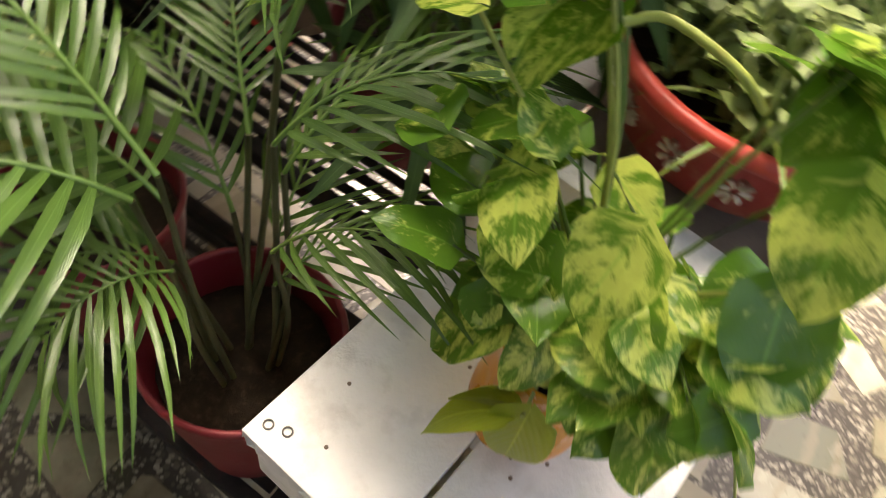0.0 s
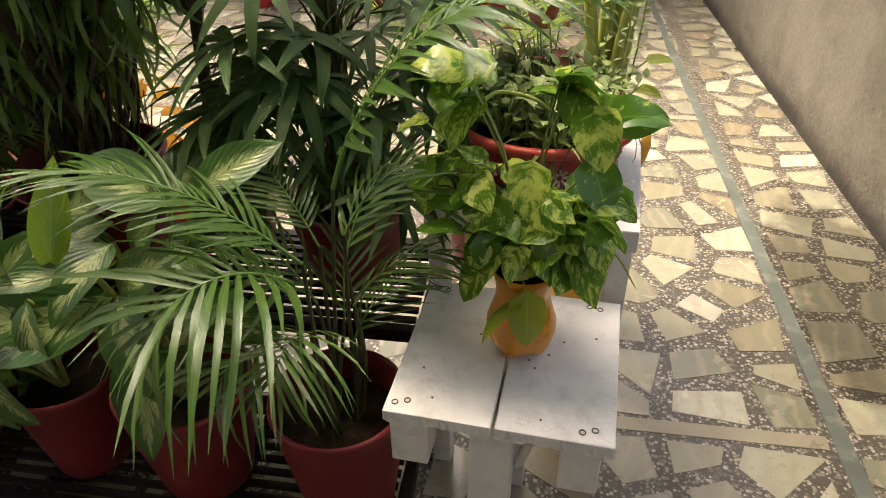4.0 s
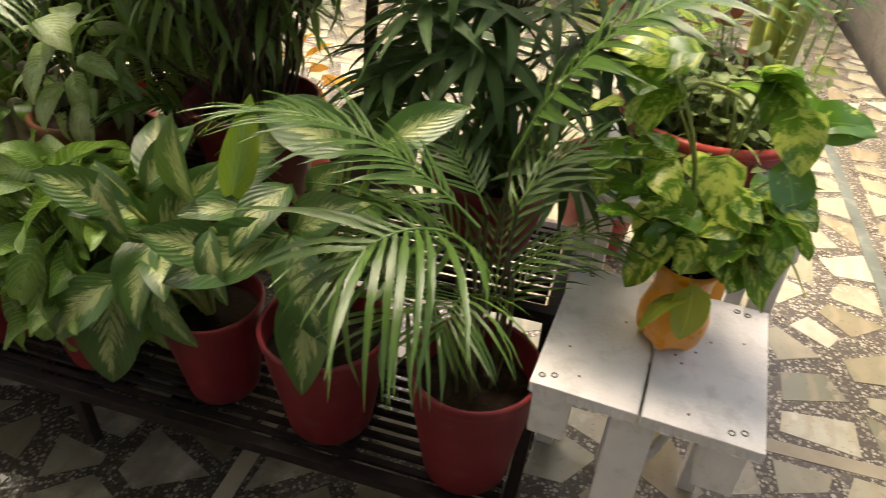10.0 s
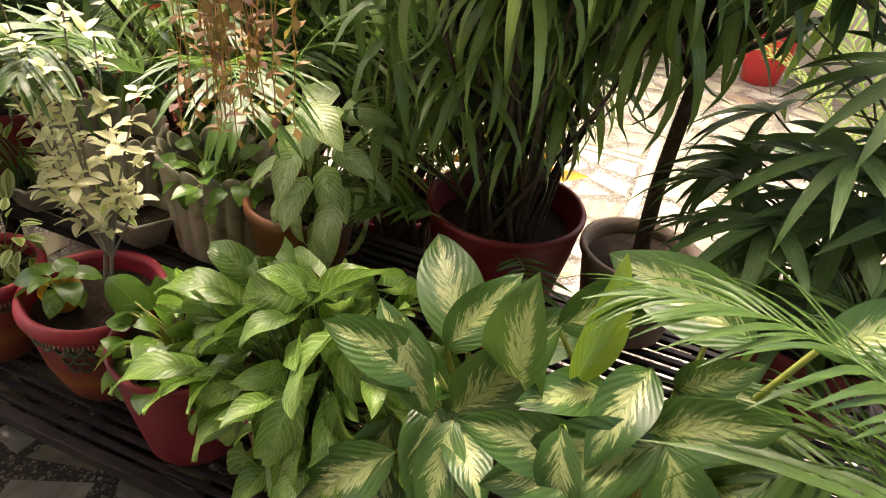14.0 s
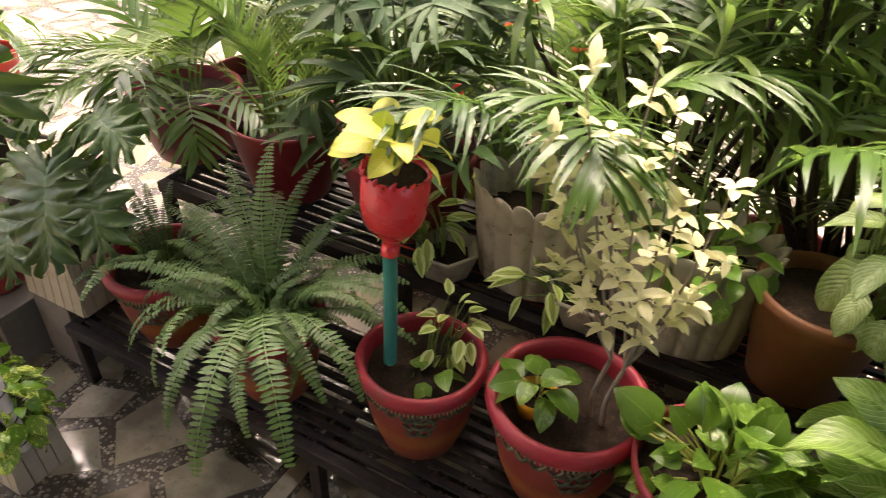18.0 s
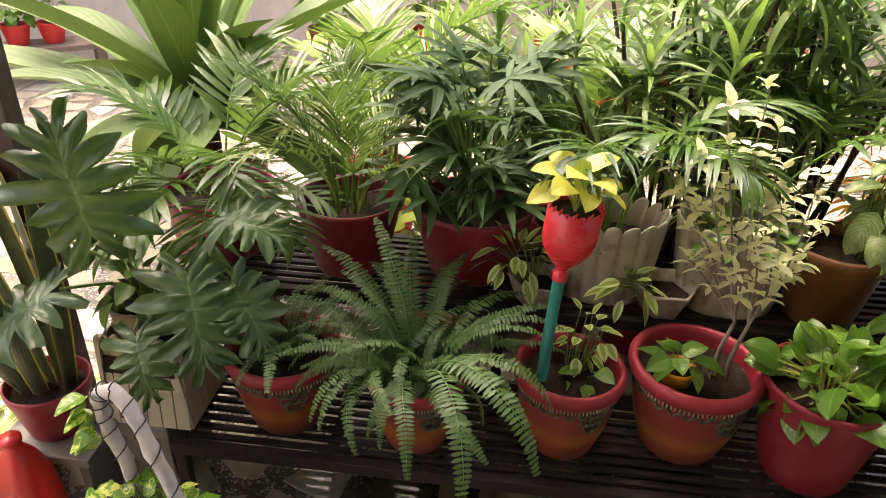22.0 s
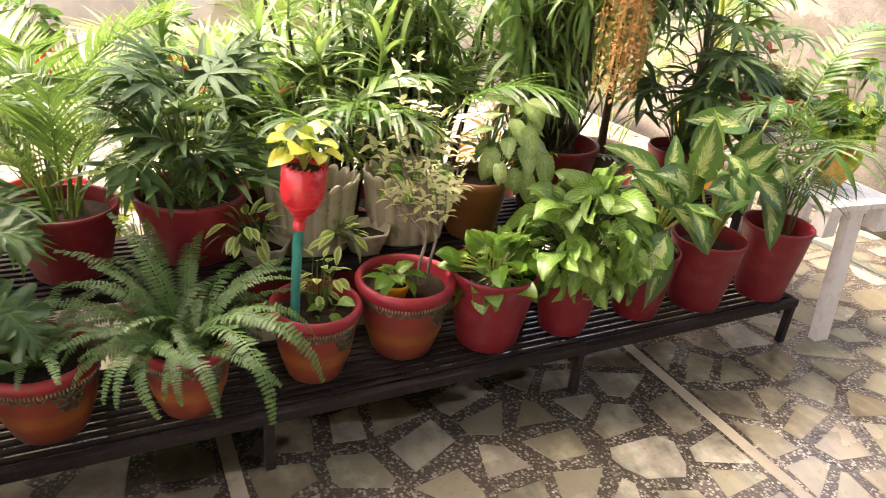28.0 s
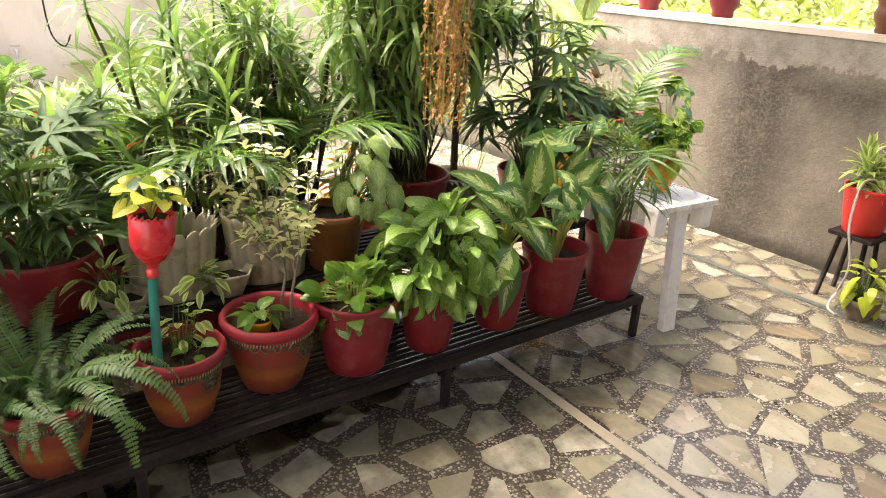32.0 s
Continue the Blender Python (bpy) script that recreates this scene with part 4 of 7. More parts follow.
def mound(plant, meshes, centre, rx, ry, h, n, size=(0.8, 1.15), top=55, low=-55, z0=0.0, stem=STALK, r=0.0022, seed=1, name="leaf", spread=150, foot=0.02, inner=0.65, roll=30):
    """A bushy crown: stalked leaves over a dome, the upper ones raised, the lower ones hanging."""
    q = random.Random(seed)
    cx, cy, cz = centre
    for i in range(n):
        k = (i + 0.5) / n
        th = radians(spread) * k ** 0.62 * q.uniform(0.85, 1.1)
        az = i * 137.5 + q.uniform(-25, 25)
        a = radians(az)
        f = q.uniform(inner, 1.0)
        p = (cx + rx * f * math.sin(th) * math.cos(a), cy + ry * f * math.sin(th) * math.sin(a), cz + h * math.cos(th) * f)
        up = top + (low - top) * min(1, th / radians(130)) + q.uniform(-22, 22) * roll / 30
        me = q.choice(meshes)
        child(name, me, plant, at(p, az + q.uniform(-35, 35), up, q.uniform(-roll, roll), q.uniform(*size)))
        stalk(plant, (cx * 0.5 + foot * math.cos(a), cy * 0.5 + foot * math.sin(a), z0), p, r, stem)


def tuft(plant, meshes, centre, reach, n, size, az, turn, up, root, seed, stem=STALK, r=0.0022):
    """A loose clump of stalked leaves round a point that face roughly one way."""
    q = random.Random(seed)
    for i in range(n):
        p = tuple(c + d * q.uniform(-1, 1) for c, d in zip(centre, reach))
        child("leaf", q.choice(meshes), plant, at(p, az + q.uniform(-turn, turn), q.uniform(*up), q.uniform(-45, 45), q.uniform(*size)))
        stalk(plant, root if i % 4 == 0 else (centre[0] + q.uniform(-0.01, 0.01), centre[1] + 0.02, centre[2] - 0.05), p, r, stem)


def hearts(tag, mat, L, W, back=0.16, n=3, droop=0.5, wave=0.02, fold=0.22):
    return [leaf_mesh(tag, mat, L * (1 + 0.1 * i), W * (1 + 0.06 * i), "heart", droop=droop + 0.25 * i, fold=fold - 0.08 * i, wave=wave, back=back, nu=9, nv=6, phase=i * 2.0) for i in range(n)]


# leaf shapes shared by the plants
POTHOS_LEAVES = hearts("leaf", POTHOS, 0.068, 0.062, 0.2, 4, 0.2, 0.045)
POTHOS_SMALL = hearts("leaf", POTHOS, 0.052, 0.042)
GREEN_HEARTS = hearts("leaf", POTHOS_GREEN, 0.060, 0.054)
LIME_LEAVES = hearts("leaf", LIME, 0.075, 0.042, 0.05)
GOLD_LEAVES = hearts("leaf", GOLDEN, 0.058, 0.05, 0.14, 3, 0.45)
ARROWS = hearts("leaf", SYNGON, 0.066, 0.044, 0.5, 4, 0.5, 0.09, 0.5)
ARROWS_PALE = hearts("leaf", SYNGON_PALE, 0.092, 0.062, 0.30, 3, 0.6, 0.02)
DUMB = [leaf_mesh("leaf", DIEFF, 1.0, 0.47, "ovate", droop=0.55 + 0.35 * i, fold=0.28 - 0.07 * i, wave=0.025, nu=12, nv=6, phase=i) for i in range(3)]
DUMB_YOUNG = [leaf_mesh("leaf", DIEFF_YELLOW, 1.0, 0.36, "ovate", droop=0.5, fold=0.4, wave=0.02, nu=12, nv=6)]

# ---- the stool's bottle plant ----
bp = thing("bottle_plant", (0.19, 0.150, 0.5555), "variegated pothos in an orange painted cut bottle", "potted plant")


def petal_foot(a, r, z):
    if z < 0.035:
        return r * (1 - 0.16 * (1 - z / 0.035) * (0.5 + 0.5 * math.cos(5 * a)))
    return r


prof = [(0.012, 0.012), (0.034, 0.0), (0.043, 0.004), (0.053, 0.022), (0.0565, 0.042), (0.0565, 0.060), (0.050, 0.082), (0.0435, 0.104), (0.043, 0.122), (0.047, 0.148), (0.053, 0.166), (0.0515, 0.1665), (0.0455, 0.148), (0.0405, 0.122), (0.0405, 0.104)]
V, Fc = lathe(prof, 60, petal_foot)
V = [(x, y, z + (0.011 * (0.5 + 0.5 * math.cos(5 * math.atan2(y, x))) if z < 0.006 else 0)) for x, y, z in V]
child("bottle", mesh_of("bottle", V, Fc, ORANGE), bp)
turned("soil", [(0.001, 0.156), (0.0475, 0.155)], SOIL, bp, 20)
ROOT = (0, 0, 0.125)
for c, reach, n, az, turn, sd in (((-0.10, 0.05, 0.43), (0.036, 0.036, 0.036), 8, 200, 90, 11), ((0.035, 0.065, 0.435), (0.036, 0.024, 0.024), 7, 330, 110, 12), ((0.095, 0.045, 0.39), (0.024, 0.024, 0.024), 4, 330, 50, 13)):
    tuft(bp, POTHOS_LEAVES, c, reach, n, (0.7, 1.0), az, turn, (-45, 30), ROOT, sd)
for c, reach, n, az, sd in (((-0.10, 0.02, 0.307), (0.054, 0.06, 0.042), 17, 200, 14), ((0.03, 0.0, 0.277), (0.072, 0.06, 0.03), 17, 280, 15), ((0.085, 0.01, 0.247), (0.048, 0.06, 0.054), 22, 310, 16), ((-0.02, 0.005, 0.240), (0.096, 0.055, 0.034), 37, 255, 17), ((-0.005, -0.005, 0.220), (0.072, 0.024, 0.016), 14, 262, 19)):
    tuft(bp, POTHOS_LEAVES, c, reach, n, (0.52, 0.88), az, 95, (-58, 25), ROOT, sd)
tuft(bp, POTHOS_SMALL, (0.0, 0.03, 0.215), (0.06, 0.05, 0.03), 20, (0.8, 1.2), 90, 170, (-60, 10), ROOT, 18)
for p, az, up, ro, s in (((-0.055, -0.03, 0.205), 218, -48, 0, 1.35), ((0.075, -0.03, 0.215), 322, -48, 0, 1.4), ((-0.01, -0.045, 0.225), 250, -35, 10, 0.8), ((0.03, -0.045, 0.225), 290, -40, -10, 0.8), ((-0.155, 0.02, 0.39), 190, -10, 0, 0.65), ((-0.10, 0.045, 0.455), 205, -38, -15, 1.0), ((-0.085, 0.05, 0.41), 215, -45, 0, 1.25), ((0.0, -0.035, 0.35), 262, -55, 0, 1.05), ((0.085, 0.0, 0.34), 300, -40, 10, 1.15)):
    child("leaf", POTHOS_LEAVES[1], bp, at(p, az, up, ro, s * 0.88))
    stalk(bp, ROOT, p, 0.0024, STALK_PALE)
pipe("shoot", [(0.09, -0.01, 0.22), (0.13, -0.01, 0.205), (0.165, -0.03, 0.16)], 0.003, STALK_PALE, bp, 10, 6, 0.001)
child("leaf", LIME_LEAVES[1], bp, at((0.006, -0.062, 0.158), 285, -66, 6, 1.3), "fresh lime green leaf")
child("leaf", LIME_LEAVES[2], bp, at((-0.002, -0.064, 0.140), 200, -14, 20, 1.05), "fresh lime green leaf")
stalk(bp, (0.0, -0.047, 0.168), (0.004, -0.066, 0.150), 0.002, STALK_PALE)
stalk(bp, (0.004, -0.066, 0.150), (0.0, -0.066, 0.132), 0.002, STALK_PALE)
child("leaf", LIME_LEAVES[0], bp, at((-0.002, -0.052, 0.132), 196, -6, 35, 0.8), "fresh lime green leaf")
pipe("runner", [(-0.07, 0.03, 0.42), (-0.05, 0.042, 0.427), (-0.005, 0.042, 0.42), (0.02, 0.05, 0.40)], 0.003, STALK_PALE, bp, 12, 6)

# ---- the clay bowl behind it ----
bowl = thing("planted_bowl", (0.205, 0.51, 0.701), "painted red clay bowl full of small succulents", "potted plant")
bowl.matrix_basis = bowl.matrix_basis @ Matrix.Diagonal((0.86, 0.86, 1.0, 1))
prof = [(0.001, 0), (0.135, 0), (0.152, 0.010), (0.183, 0.088), (0.190, 0.100), (0.203, 0.103), (0.207, 0.110), (0.203, 0.118), (0.192, 0.120), (0.184, 0.112), (0.172, 0.085)]
V, Fc = lathe(prof[:5], 48)
child("bowl", mesh_of("bowl", V, Fc, BOWL_RED), bowl)
V, Fc = lathe(prof[4:], 48)
child("rim", mesh_of("rim", V, Fc, BOWL_RIM), bowl, None, "orange red rounded rim")
turned("soil", [(0.001, 0.09), (0.178, 0.088)], SOIL, bowl, 24)
for i in range(14):
    V, Fc = [], []
    a0 = 2 * math.pi * i / 14
    for k in range(8):
        t = 2 * math.pi * k / 8
        aa, zz = a0 + 0.105 * math.cos(t), 0.054 + 0.022 * math.sin(t)
        rr = 0.152 + (zz - 0.010) * 0.031 / 0.078 + 0.0015
        a1, z1 = a0 + 0.03 * math.cos(t), 0.054 + 0.007 * math.sin(t)
        r1 = 0.152 + (z1 - 0.010) * 0.031 / 0.078 + 0.0015
        tube(V, Fc, [Vector((r1 * math.cos(a1), r1 * math.sin(a1), z1)), Vector((rr * math.cos(aa), rr * math.sin(aa), zz))], 0.0022, 0.0038, 5)
    child("painted_flower", mesh_of("painted_flower", V, Fc, MOTIF), bowl)
TUFT = []
for s in range(3):
    q = random.Random(40 + s)
    V, Fc, UV = [], [], []
    for i in range(46):
        blade(V, Fc, UV, q.uniform(0.014, 0.024), 0.013, "ovate", 0.4, 0.2, 0, 0, 3, 2, at((q.gauss(0, 0.018), q.gauss(0, 0.018), q.uniform(0.0, 0.075)), q.uniform(0, 360), q.uniform(-10, 60)))
    for i in range(6):
        tube(V, Fc, [Vector((0, 0, -0.01)), Vector((q.gauss(0, 0.018), q.gauss(0, 0.018), 0.07))], 0.0015, 0.001, 4, UV)
    TUFT.append(mesh_of("tuft", V, Fc, SMALL, UV))
for i in range(26):
    a, r = i * 2.4, 0.16 * ((i + 0.5) / 26) ** 0.5
    child("succulent_tuft", TUFT[i % 3], bowl, at((r * math.cos(a), r * math.sin(a), 0.09), i * 50, 0, 0, rnd.uniform(1.1, 1.9)))
SPIDER = whorl_mesh("leaves", PALM_LIGHT, 20, 0.16, 0.009, 1.5, 5, 15, 75, 0.01)
for x, y, z in ((0.02, -0.14, 0.095), (0.12, 0.02, 0.10)):
    child("spider_plant", SPIDER, bowl, pose(x, y, z))
REDLEAF = leaf_mat("maroon_leaf", (0.12, 0.03, 0.03), (0.2, 0.06, 0.05), "plain", rough=0.45, glow=0.2)
mound(bowl, hearts("leaf", REDLEAF, 0.05, 0.035, 0.05, 2), (-0.02, 0.09, 0.18), 0.07, 0.06, 0.09, 26, z0=0.09, seed=5, name="maroon_leaf")
SUCC = whorl_mesh("rosette", SMALL, 26, 0.055, 0.018, 0.2, 9, 5, 80, 0.06)
child("cactus_rosette", SUCC, bowl, pose(-0.08, 0.06, 0.12))
child("cactus_rosette", SUCC, bowl, pose(0.06, 0.10, 0.10))
for x, y, s in ((0.14, 0.10, 1.6), (0.10, 0.14, 1.8), (0.16, 0.06, 1.4)):
    V, Fc, UV = [], [], []
    q = random.Random(int(x * 1000))
    pts = soft([(x, y, 0.09), (x + 0.02, y, 0.2), (x + 0.03, y + 0.01, 0.28 + s * 0.03)], 14)
    tube(V, Fc, pts, 0.003, 0.0015, 5, UV)
    for k in range(40):
        blade(V, Fc, UV, 0.022, 0.013, "ovate", 0.3, 0.2, 0, 0, 3, 2, at(pts[2 + k % 12], q.uniform(0, 360), q.uniform(-20, 50)))
    child("trailing_shoot", mesh_of("trailing_shoot", V, Fc, SMALL, UV), bowl)

yp = thing("yellow_pot_plant", (0.34, 0.93, 0), "leafy plant with thick green stalks in a tall yellow pot", "potted plant")
turned("pot", [(0.001, 0), (0.085, 0), (0.09, 0.01), (0.115, 0.50), (0.13, 0.53), (0.135, 0.56), (0.13, 0.60), (0.115, 0.60), (0.11, 0.56), (0.10, 0.5)], YELLOW, yp)
soil(yp, 0.108, 0.555, 3)
for i, (dx, dy, hgt) in enumerate(((0.05, 0.0, 0.75), (-0.01, 0.03, 0.85), (0.03, -0.03, 0.6), (-0.05, 0.0, 0.7), (0.02, 0.05, 0.9))):
    pipe("stalk", [(dx * 0.5, dy * 0.5, 0.55), (dx, dy, 0.55 + hgt * 0.5), (dx * 2.6, dy * 2.6, 0.55 + hgt)], 0.021, STALK_PALE, yp, 14, 8, 0.009)
    child("leaf", ARROWS_PALE[i % 3], yp, at((dx * 2.2, dy * 2.2, 0.55 + hgt), i * 77 + 40, -20, 0, 2.8))
for x, y, z, az in ((0.075, -0.05, 0.72, -40), (0.09, -0.03, 0.78, 10), (0.06, -0.07, 0.66, -80)):
    child("leaf", LIME_LEAVES[0], yp, at((x, y, z), az, 10, 20, 0.9), "small lime side leaf")
    stalk(yp, (0.03, -0.02, z - 0.12), (x, y, z), 0.0025, STALK_PALE)

# ---- the front step, one pot after another ----
PY = 0.125


def front(name, x, label, group, y=PY):
    return thing(name, (x, y, FRONT + 0.0005), label, "potted plant", group)


GP, GB = "plain maroon pots on the stand", "banded terracotta pots on the stand"

areca = front("areca_palm", -0.115, "areca palm with arching fronds in a maroon plastic pot", GP, 0.078)
plain_pot(areca, 0.122, 0.28, MAROON, 0.78)
FR = [frond_mesh("frond", PALM, 0.42, 42, 1.05, 27, 0.17, 0.0095, 50, 0.7, 0.10, r=0.003, seed=1, lift=12),
      frond_mesh("frond", PALM, 0.21, 46, 1.7, 13, 0.25, 0.0122, 74, 1.0, 0.10, r=0.003, seed=2, lift=22),
      frond_mesh("frond", PALM, 0.20, 60, 1.4, 10, 0.17, 0.0075, 44, 1.1, 0.05, r=0.0025, seed=3, lift=14),
      frond_mesh("frond", PALM, 0.50, 72, 1.45, 26, 0.17, 0.0125, 68, 0.9, 0.12, r=0.004, seed=4, lift=18)]
for x, y, z, az, k, s, ro in ((-0.12, 0.03, 0.78, 186, 0, 1.0, 8), (-0.13, 0.01, 0.76, 228, 1, 1.05, 0), (-0.15, 0.05, 0.70, 200, 1, 0.95, 10), (-0.15, 0.04, 0.62, 236, 1, 0.75, 0), (-0.12, 0.02, 0.66, 262, 1, 0.6, 0),
                              (-0.08, 0.11, 0.78, 36, 2, 1.0, 0), (-0.07, 0.09, 0.66, 20, 2, 0.9, 0), (-0.08, 0.10, 0.58, 48, 2, 0.8, 0), (-0.09, 0.13, 0.72, 70, 2, 1.0, 0), (-0.13, 0.13, 0.74, 140, 0, 0.7, 0), (-0.14, 0.11, 0.64, 160, 2, 1.0, 0),
                              (-0.10, 0.12, 0.60, 100, 2, 0.9, 0), (-0.10, 0.14, 0.84, 4, 3, 1.0, 0)):
    t = Vector((x + 0.115, y - 0.078, z - FRONT))
    child("frond", FR[k], areca, at(t, az, 0, ro, s))
    foot = Vector((t.x * 0.5 + rnd.uniform(-0.02, 0.02), t.y * 0.4 + rnd.uniform(-0.02, 0.02), 0.2))
    pipe("cane", [foot, foot.lerp(t, 0.5) + Vector((rnd.uniform(-0.012, 0.012), rnd.uniform(-0.012, 0.012), 0)), t], 0.0042, CANE, areca, 8, 6, 0.003)

dumb = front("dumb_cane", -0.416, "dumb cane with cream blotched leaves in a maroon pot", GP, 0.102)
plain_pot(dumb, 0.127, 0.258, MAROON)
dumb2 = front("dumb_cane", -0.672, "broad leaved dumb cane with a pale young leaf", GP, 0.112)
plain_pot(dumb2, 0.108, 0.24, MAROON)


def cane_leaves(plant, rows, meshes, droops=(0.55, 0.9, 1.25), toward=(0.0, -0.55, 0.83)):
    o = plant.matrix_basis.translation
    for b, t, ro, k in rows:
        child("leaf", meshes[k % len(meshes)], plant, face(Vector(b) - o, Vector(t) - o, droops[k % len(meshes)], ro, toward))
        stalk(plant, (0, 0, 0.18), Vector(b) - o, 0.006, STALK_PALE, 0.1, 0.3)


cane_leaves(dumb2, [((-0.697, 0.02, 0.61), (-0.835, 0.08, 0.72), -20, 0), ((-0.691, 0.02, 0.61), (-0.58, 0.09, 0.765), 20, 0), ((-0.68, 0.0, 0.63), (-0.665, -0.10, 0.535), 0, 1), ((-0.774, 0.02, 0.571), (-0.80, -0.06, 0.30), -20, 1), ((-0.72, 0.06, 0.69), (-0.65, 0.13, 0.80), 10, 0), ((-0.70, 0.1, 0.66), (-0.82, 0.25, 0.74), 0, 1), ((-0.66, 0.1, 0.66), (-0.54, 0.22, 0.70), 0, 1), ((-0.75, -0.02, 0.55), (-0.88, -0.08, 0.42), -10, 1), ((-0.70, 0.05, 0.64), (-0.79, -0.05, 0.70), 10, 1), ((-0.68, 0.02, 0.60), (-0.60, -0.09, 0.60), -15, 1), ((-0.72, 0.04, 0.62), (-0.66, -0.10, 0.52), 0, 1), ((-0.76, 0.08, 0.62), (-0.88, 0.04, 0.70), -10, 0)], DUMB)
cane_leaves(dumb, [((-0.425, 0.02, 0.70), (-0.615, -0.07, 0.615), -10, 0), ((-0.355, 0.12, 0.81), (-0.555, 0.20, 0.825), -10, 0), ((-0.369, 0.0, 0.66), (-0.364, -0.10, 0.47), 0, 0), ((-0.37, 0.02, 0.66), (-0.24, -0.04, 0.73), 0, 1), ((-0.588, 0.12, 0.74), (-0.46, 0.19, 0.82), 20, 0)], DUMB)
cane_leaves(dumb, [((-0.30, 0.1, 0.84), (-0.18, 0.17, 0.90), 10, 0), ((-0.40, 0.18, 0.75), (-0.38, 0.36, 0.82), 0, 1), ((-0.46, 0.10, 0.74), (-0.50, -0.04, 0.68), 0, 1), ((-0.42, 0.02, 0.70), (-0.32, -0.08, 0.58), 15, 1), ((-0.38, 0.12, 0.74), (-0.27, 0.05, 0.72), 0, 0), ((-0.34, 0.08, 0.66), (-0.18, 0.04, 0.62), 10, 1), ((-0.50, 0.08, 0.70), (-0.60, -0.02, 0.72), 0, 0)], DUMB)
cane_leaves(dumb, [((-0.545, 0.05, 0.715), (-0.526, 0.12, 0.88), 35, 0)], DUMB_YOUNG, (0.5,))

cane_leaves(dumb2, [((-0.606, 0.06, 0.647), (-0.614, 0.03, 0.875), 0, 0), ((-0.709, 0.0, 0.70), (-0.86, -0.03, 0.75), 10, 0), ((-0.69, -0.02, 0.60), (-0.585, -0.06, 0.47), 0, 1), ((-0.77, 0.01, 0.76), (-0.70, -0.03, 0.65), -10, 1)], DUMB, toward=(-0.3, -0.75, 0.55))
cane_leaves(dumb, [((-0.446, 0.06, 0.667), (-0.305, 0.03, 0.785), 0, 0), ((-0.496, 0.0, 0.66), (-0.66, -0.05, 0.69), 0, 0), ((-0.423, 0.1, 0.717), (-0.35, 0.07, 0.82), 10, 0), ((-0.54, -0.02, 0.71), (-0.50, -0.07, 0.60), 0, 1)], DUMB, toward=(-0.3, -0.75, 0.55))

syn = front("arrowhead_vine", -0.975, "bushy arrowhead vine spilling from a maroon pot", GP, 0.11)
plain_pot(syn, 0.108, 0.225, MAROON)
mound(syn, ARROWS, (0.03, -0.01, 0.31), 0.245, 0.18, 0.205, 190, (0.65, 1.45), 40, -60, 0.19, STALK, 0.002, 21, spread=135, roll=65)

po = front("pothos", -1.245, "green pothos in a maroon plastic pot", GP)
plain_pot(po, 0.137, 0.248, MAROON, 0.9)
mound(po, GREEN_HEARTS, (0, 0, 0.23), 0.14, 0.12, 0.10, 90, (0.5, 1.15), 50, -25, 0.2, STALK_PALE, 0.003, 31, spread=120, roll=60)
child("leaf", GREEN_HEARTS[1], po, at((0.03, 0.0, 0.33), 250, 60, 10, 1.25))
child("leaf", GREEN_HEARTS[0], po, at((0.05, 0.02, 0.31), 310, 35, 0, 1.2))

sh = front("variegated_shrub", -1.508, "thin cream leaved shrub in a banded terracotta pot", GB, 0.171)
banded_pot(sh, 0.142, 0.234)
SPRAY = []
for s in range(3):
    q = random.Random(60 + s)
    V, Fc, UV = [], [], []
    for i in range(5):
        blade(V, Fc, UV, q.uniform(0.035, 0.055), q.uniform(0.019, 0.026), "ovate", q.uniform(0.2, 0.9), 0.25, 0.03, 0, 5, 4, at((0, 0, 0.004 * i), i * 137 + q.uniform(-20, 20), q.uniform(-10, 60), q.uniform(-20, 20)))
    SPRAY.append(mesh_of("leaf_spray", V, Fc, CREAMLEAF, UV))
for b, tips in (((0.045, 0.0), ((0.0, -0.02, 0.72), (-0.06, 0.0, 0.79), (-0.09, 0.03, 0.60), (0.01, -0.05, 0.49), (-0.08, -0.02, 0.69), (-0.07, 0.02, 0.48), (-0.13, 0.05, 0.65), (-0.02, 0.04, 0.62), (0.02, 0.05, 0.82))), ((0.07, -0.01), ((0.045, -0.03, 0.70), (0.14, 0.0, 0.48), (0.02, -0.04, 0.58), (0.16, 0.01, 0.57), (0.07, -0.06, 0.51), (0.15, 0.04, 0.66), (0.09, 0.03, 0.62), (0.06, 0.06, 0.74)))):
    fork = Vector((b[0] + 0.01, b[1], 0.34))
    pipe("trunk", [(*b, 0.165), (b[0] - 0.006, b[1], 0.25), fork], 0.0055, PALE_BARK, sh, 8, 6, 0.004)
    for t in tips:
        t = Vector(t)
        line = soft([fork, fork.lerp(t, 0.5) + Vector((rnd.uniform(-0.02, 0.02), rnd.uniform(-0.02, 0.02), 0.01)), t], 8)
        pipe("twig", line, 0.003, PALE_BARK, sh, 8, 5, 0.0015)
        for k in (3, 5, 6, 7):
            child("leaf_spray", SPRAY[rnd.randrange(3)], sh, at(line[k] + Vector((rnd.uniform(-0.012, 0.012), rnd.uniform(-0.012, 0.012), 0)), rnd.uniform(0, 360), 0, 0, rnd.uniform(0.55, 0.9)))
mini = thing("mini_pot_plant", (-1.555, 0.135, FRONT + 0.188), "small yellow cup of pothos set in the soil", "potted plant")
turned("cup", [(0.001, 0), (0.028, 0), (0.038, 0.04), (0.041, 0.048), (0.038, 0.052), (0.033, 0.046), (0.03, 0.04)], YELLOW, mini, 28)
soil(mini, 0.033, 0.042, 9)
mound(mini, hearts("leaf", POTHOS_GREEN, 0.05, 0.04), (0, 0, 0.065), 0.05, 0.045, 0.03, 11, (0.8, 1.2), 30, -20, 0.04, STALK_PALE, 0.0015, 8, spread=100, foot=0.005)

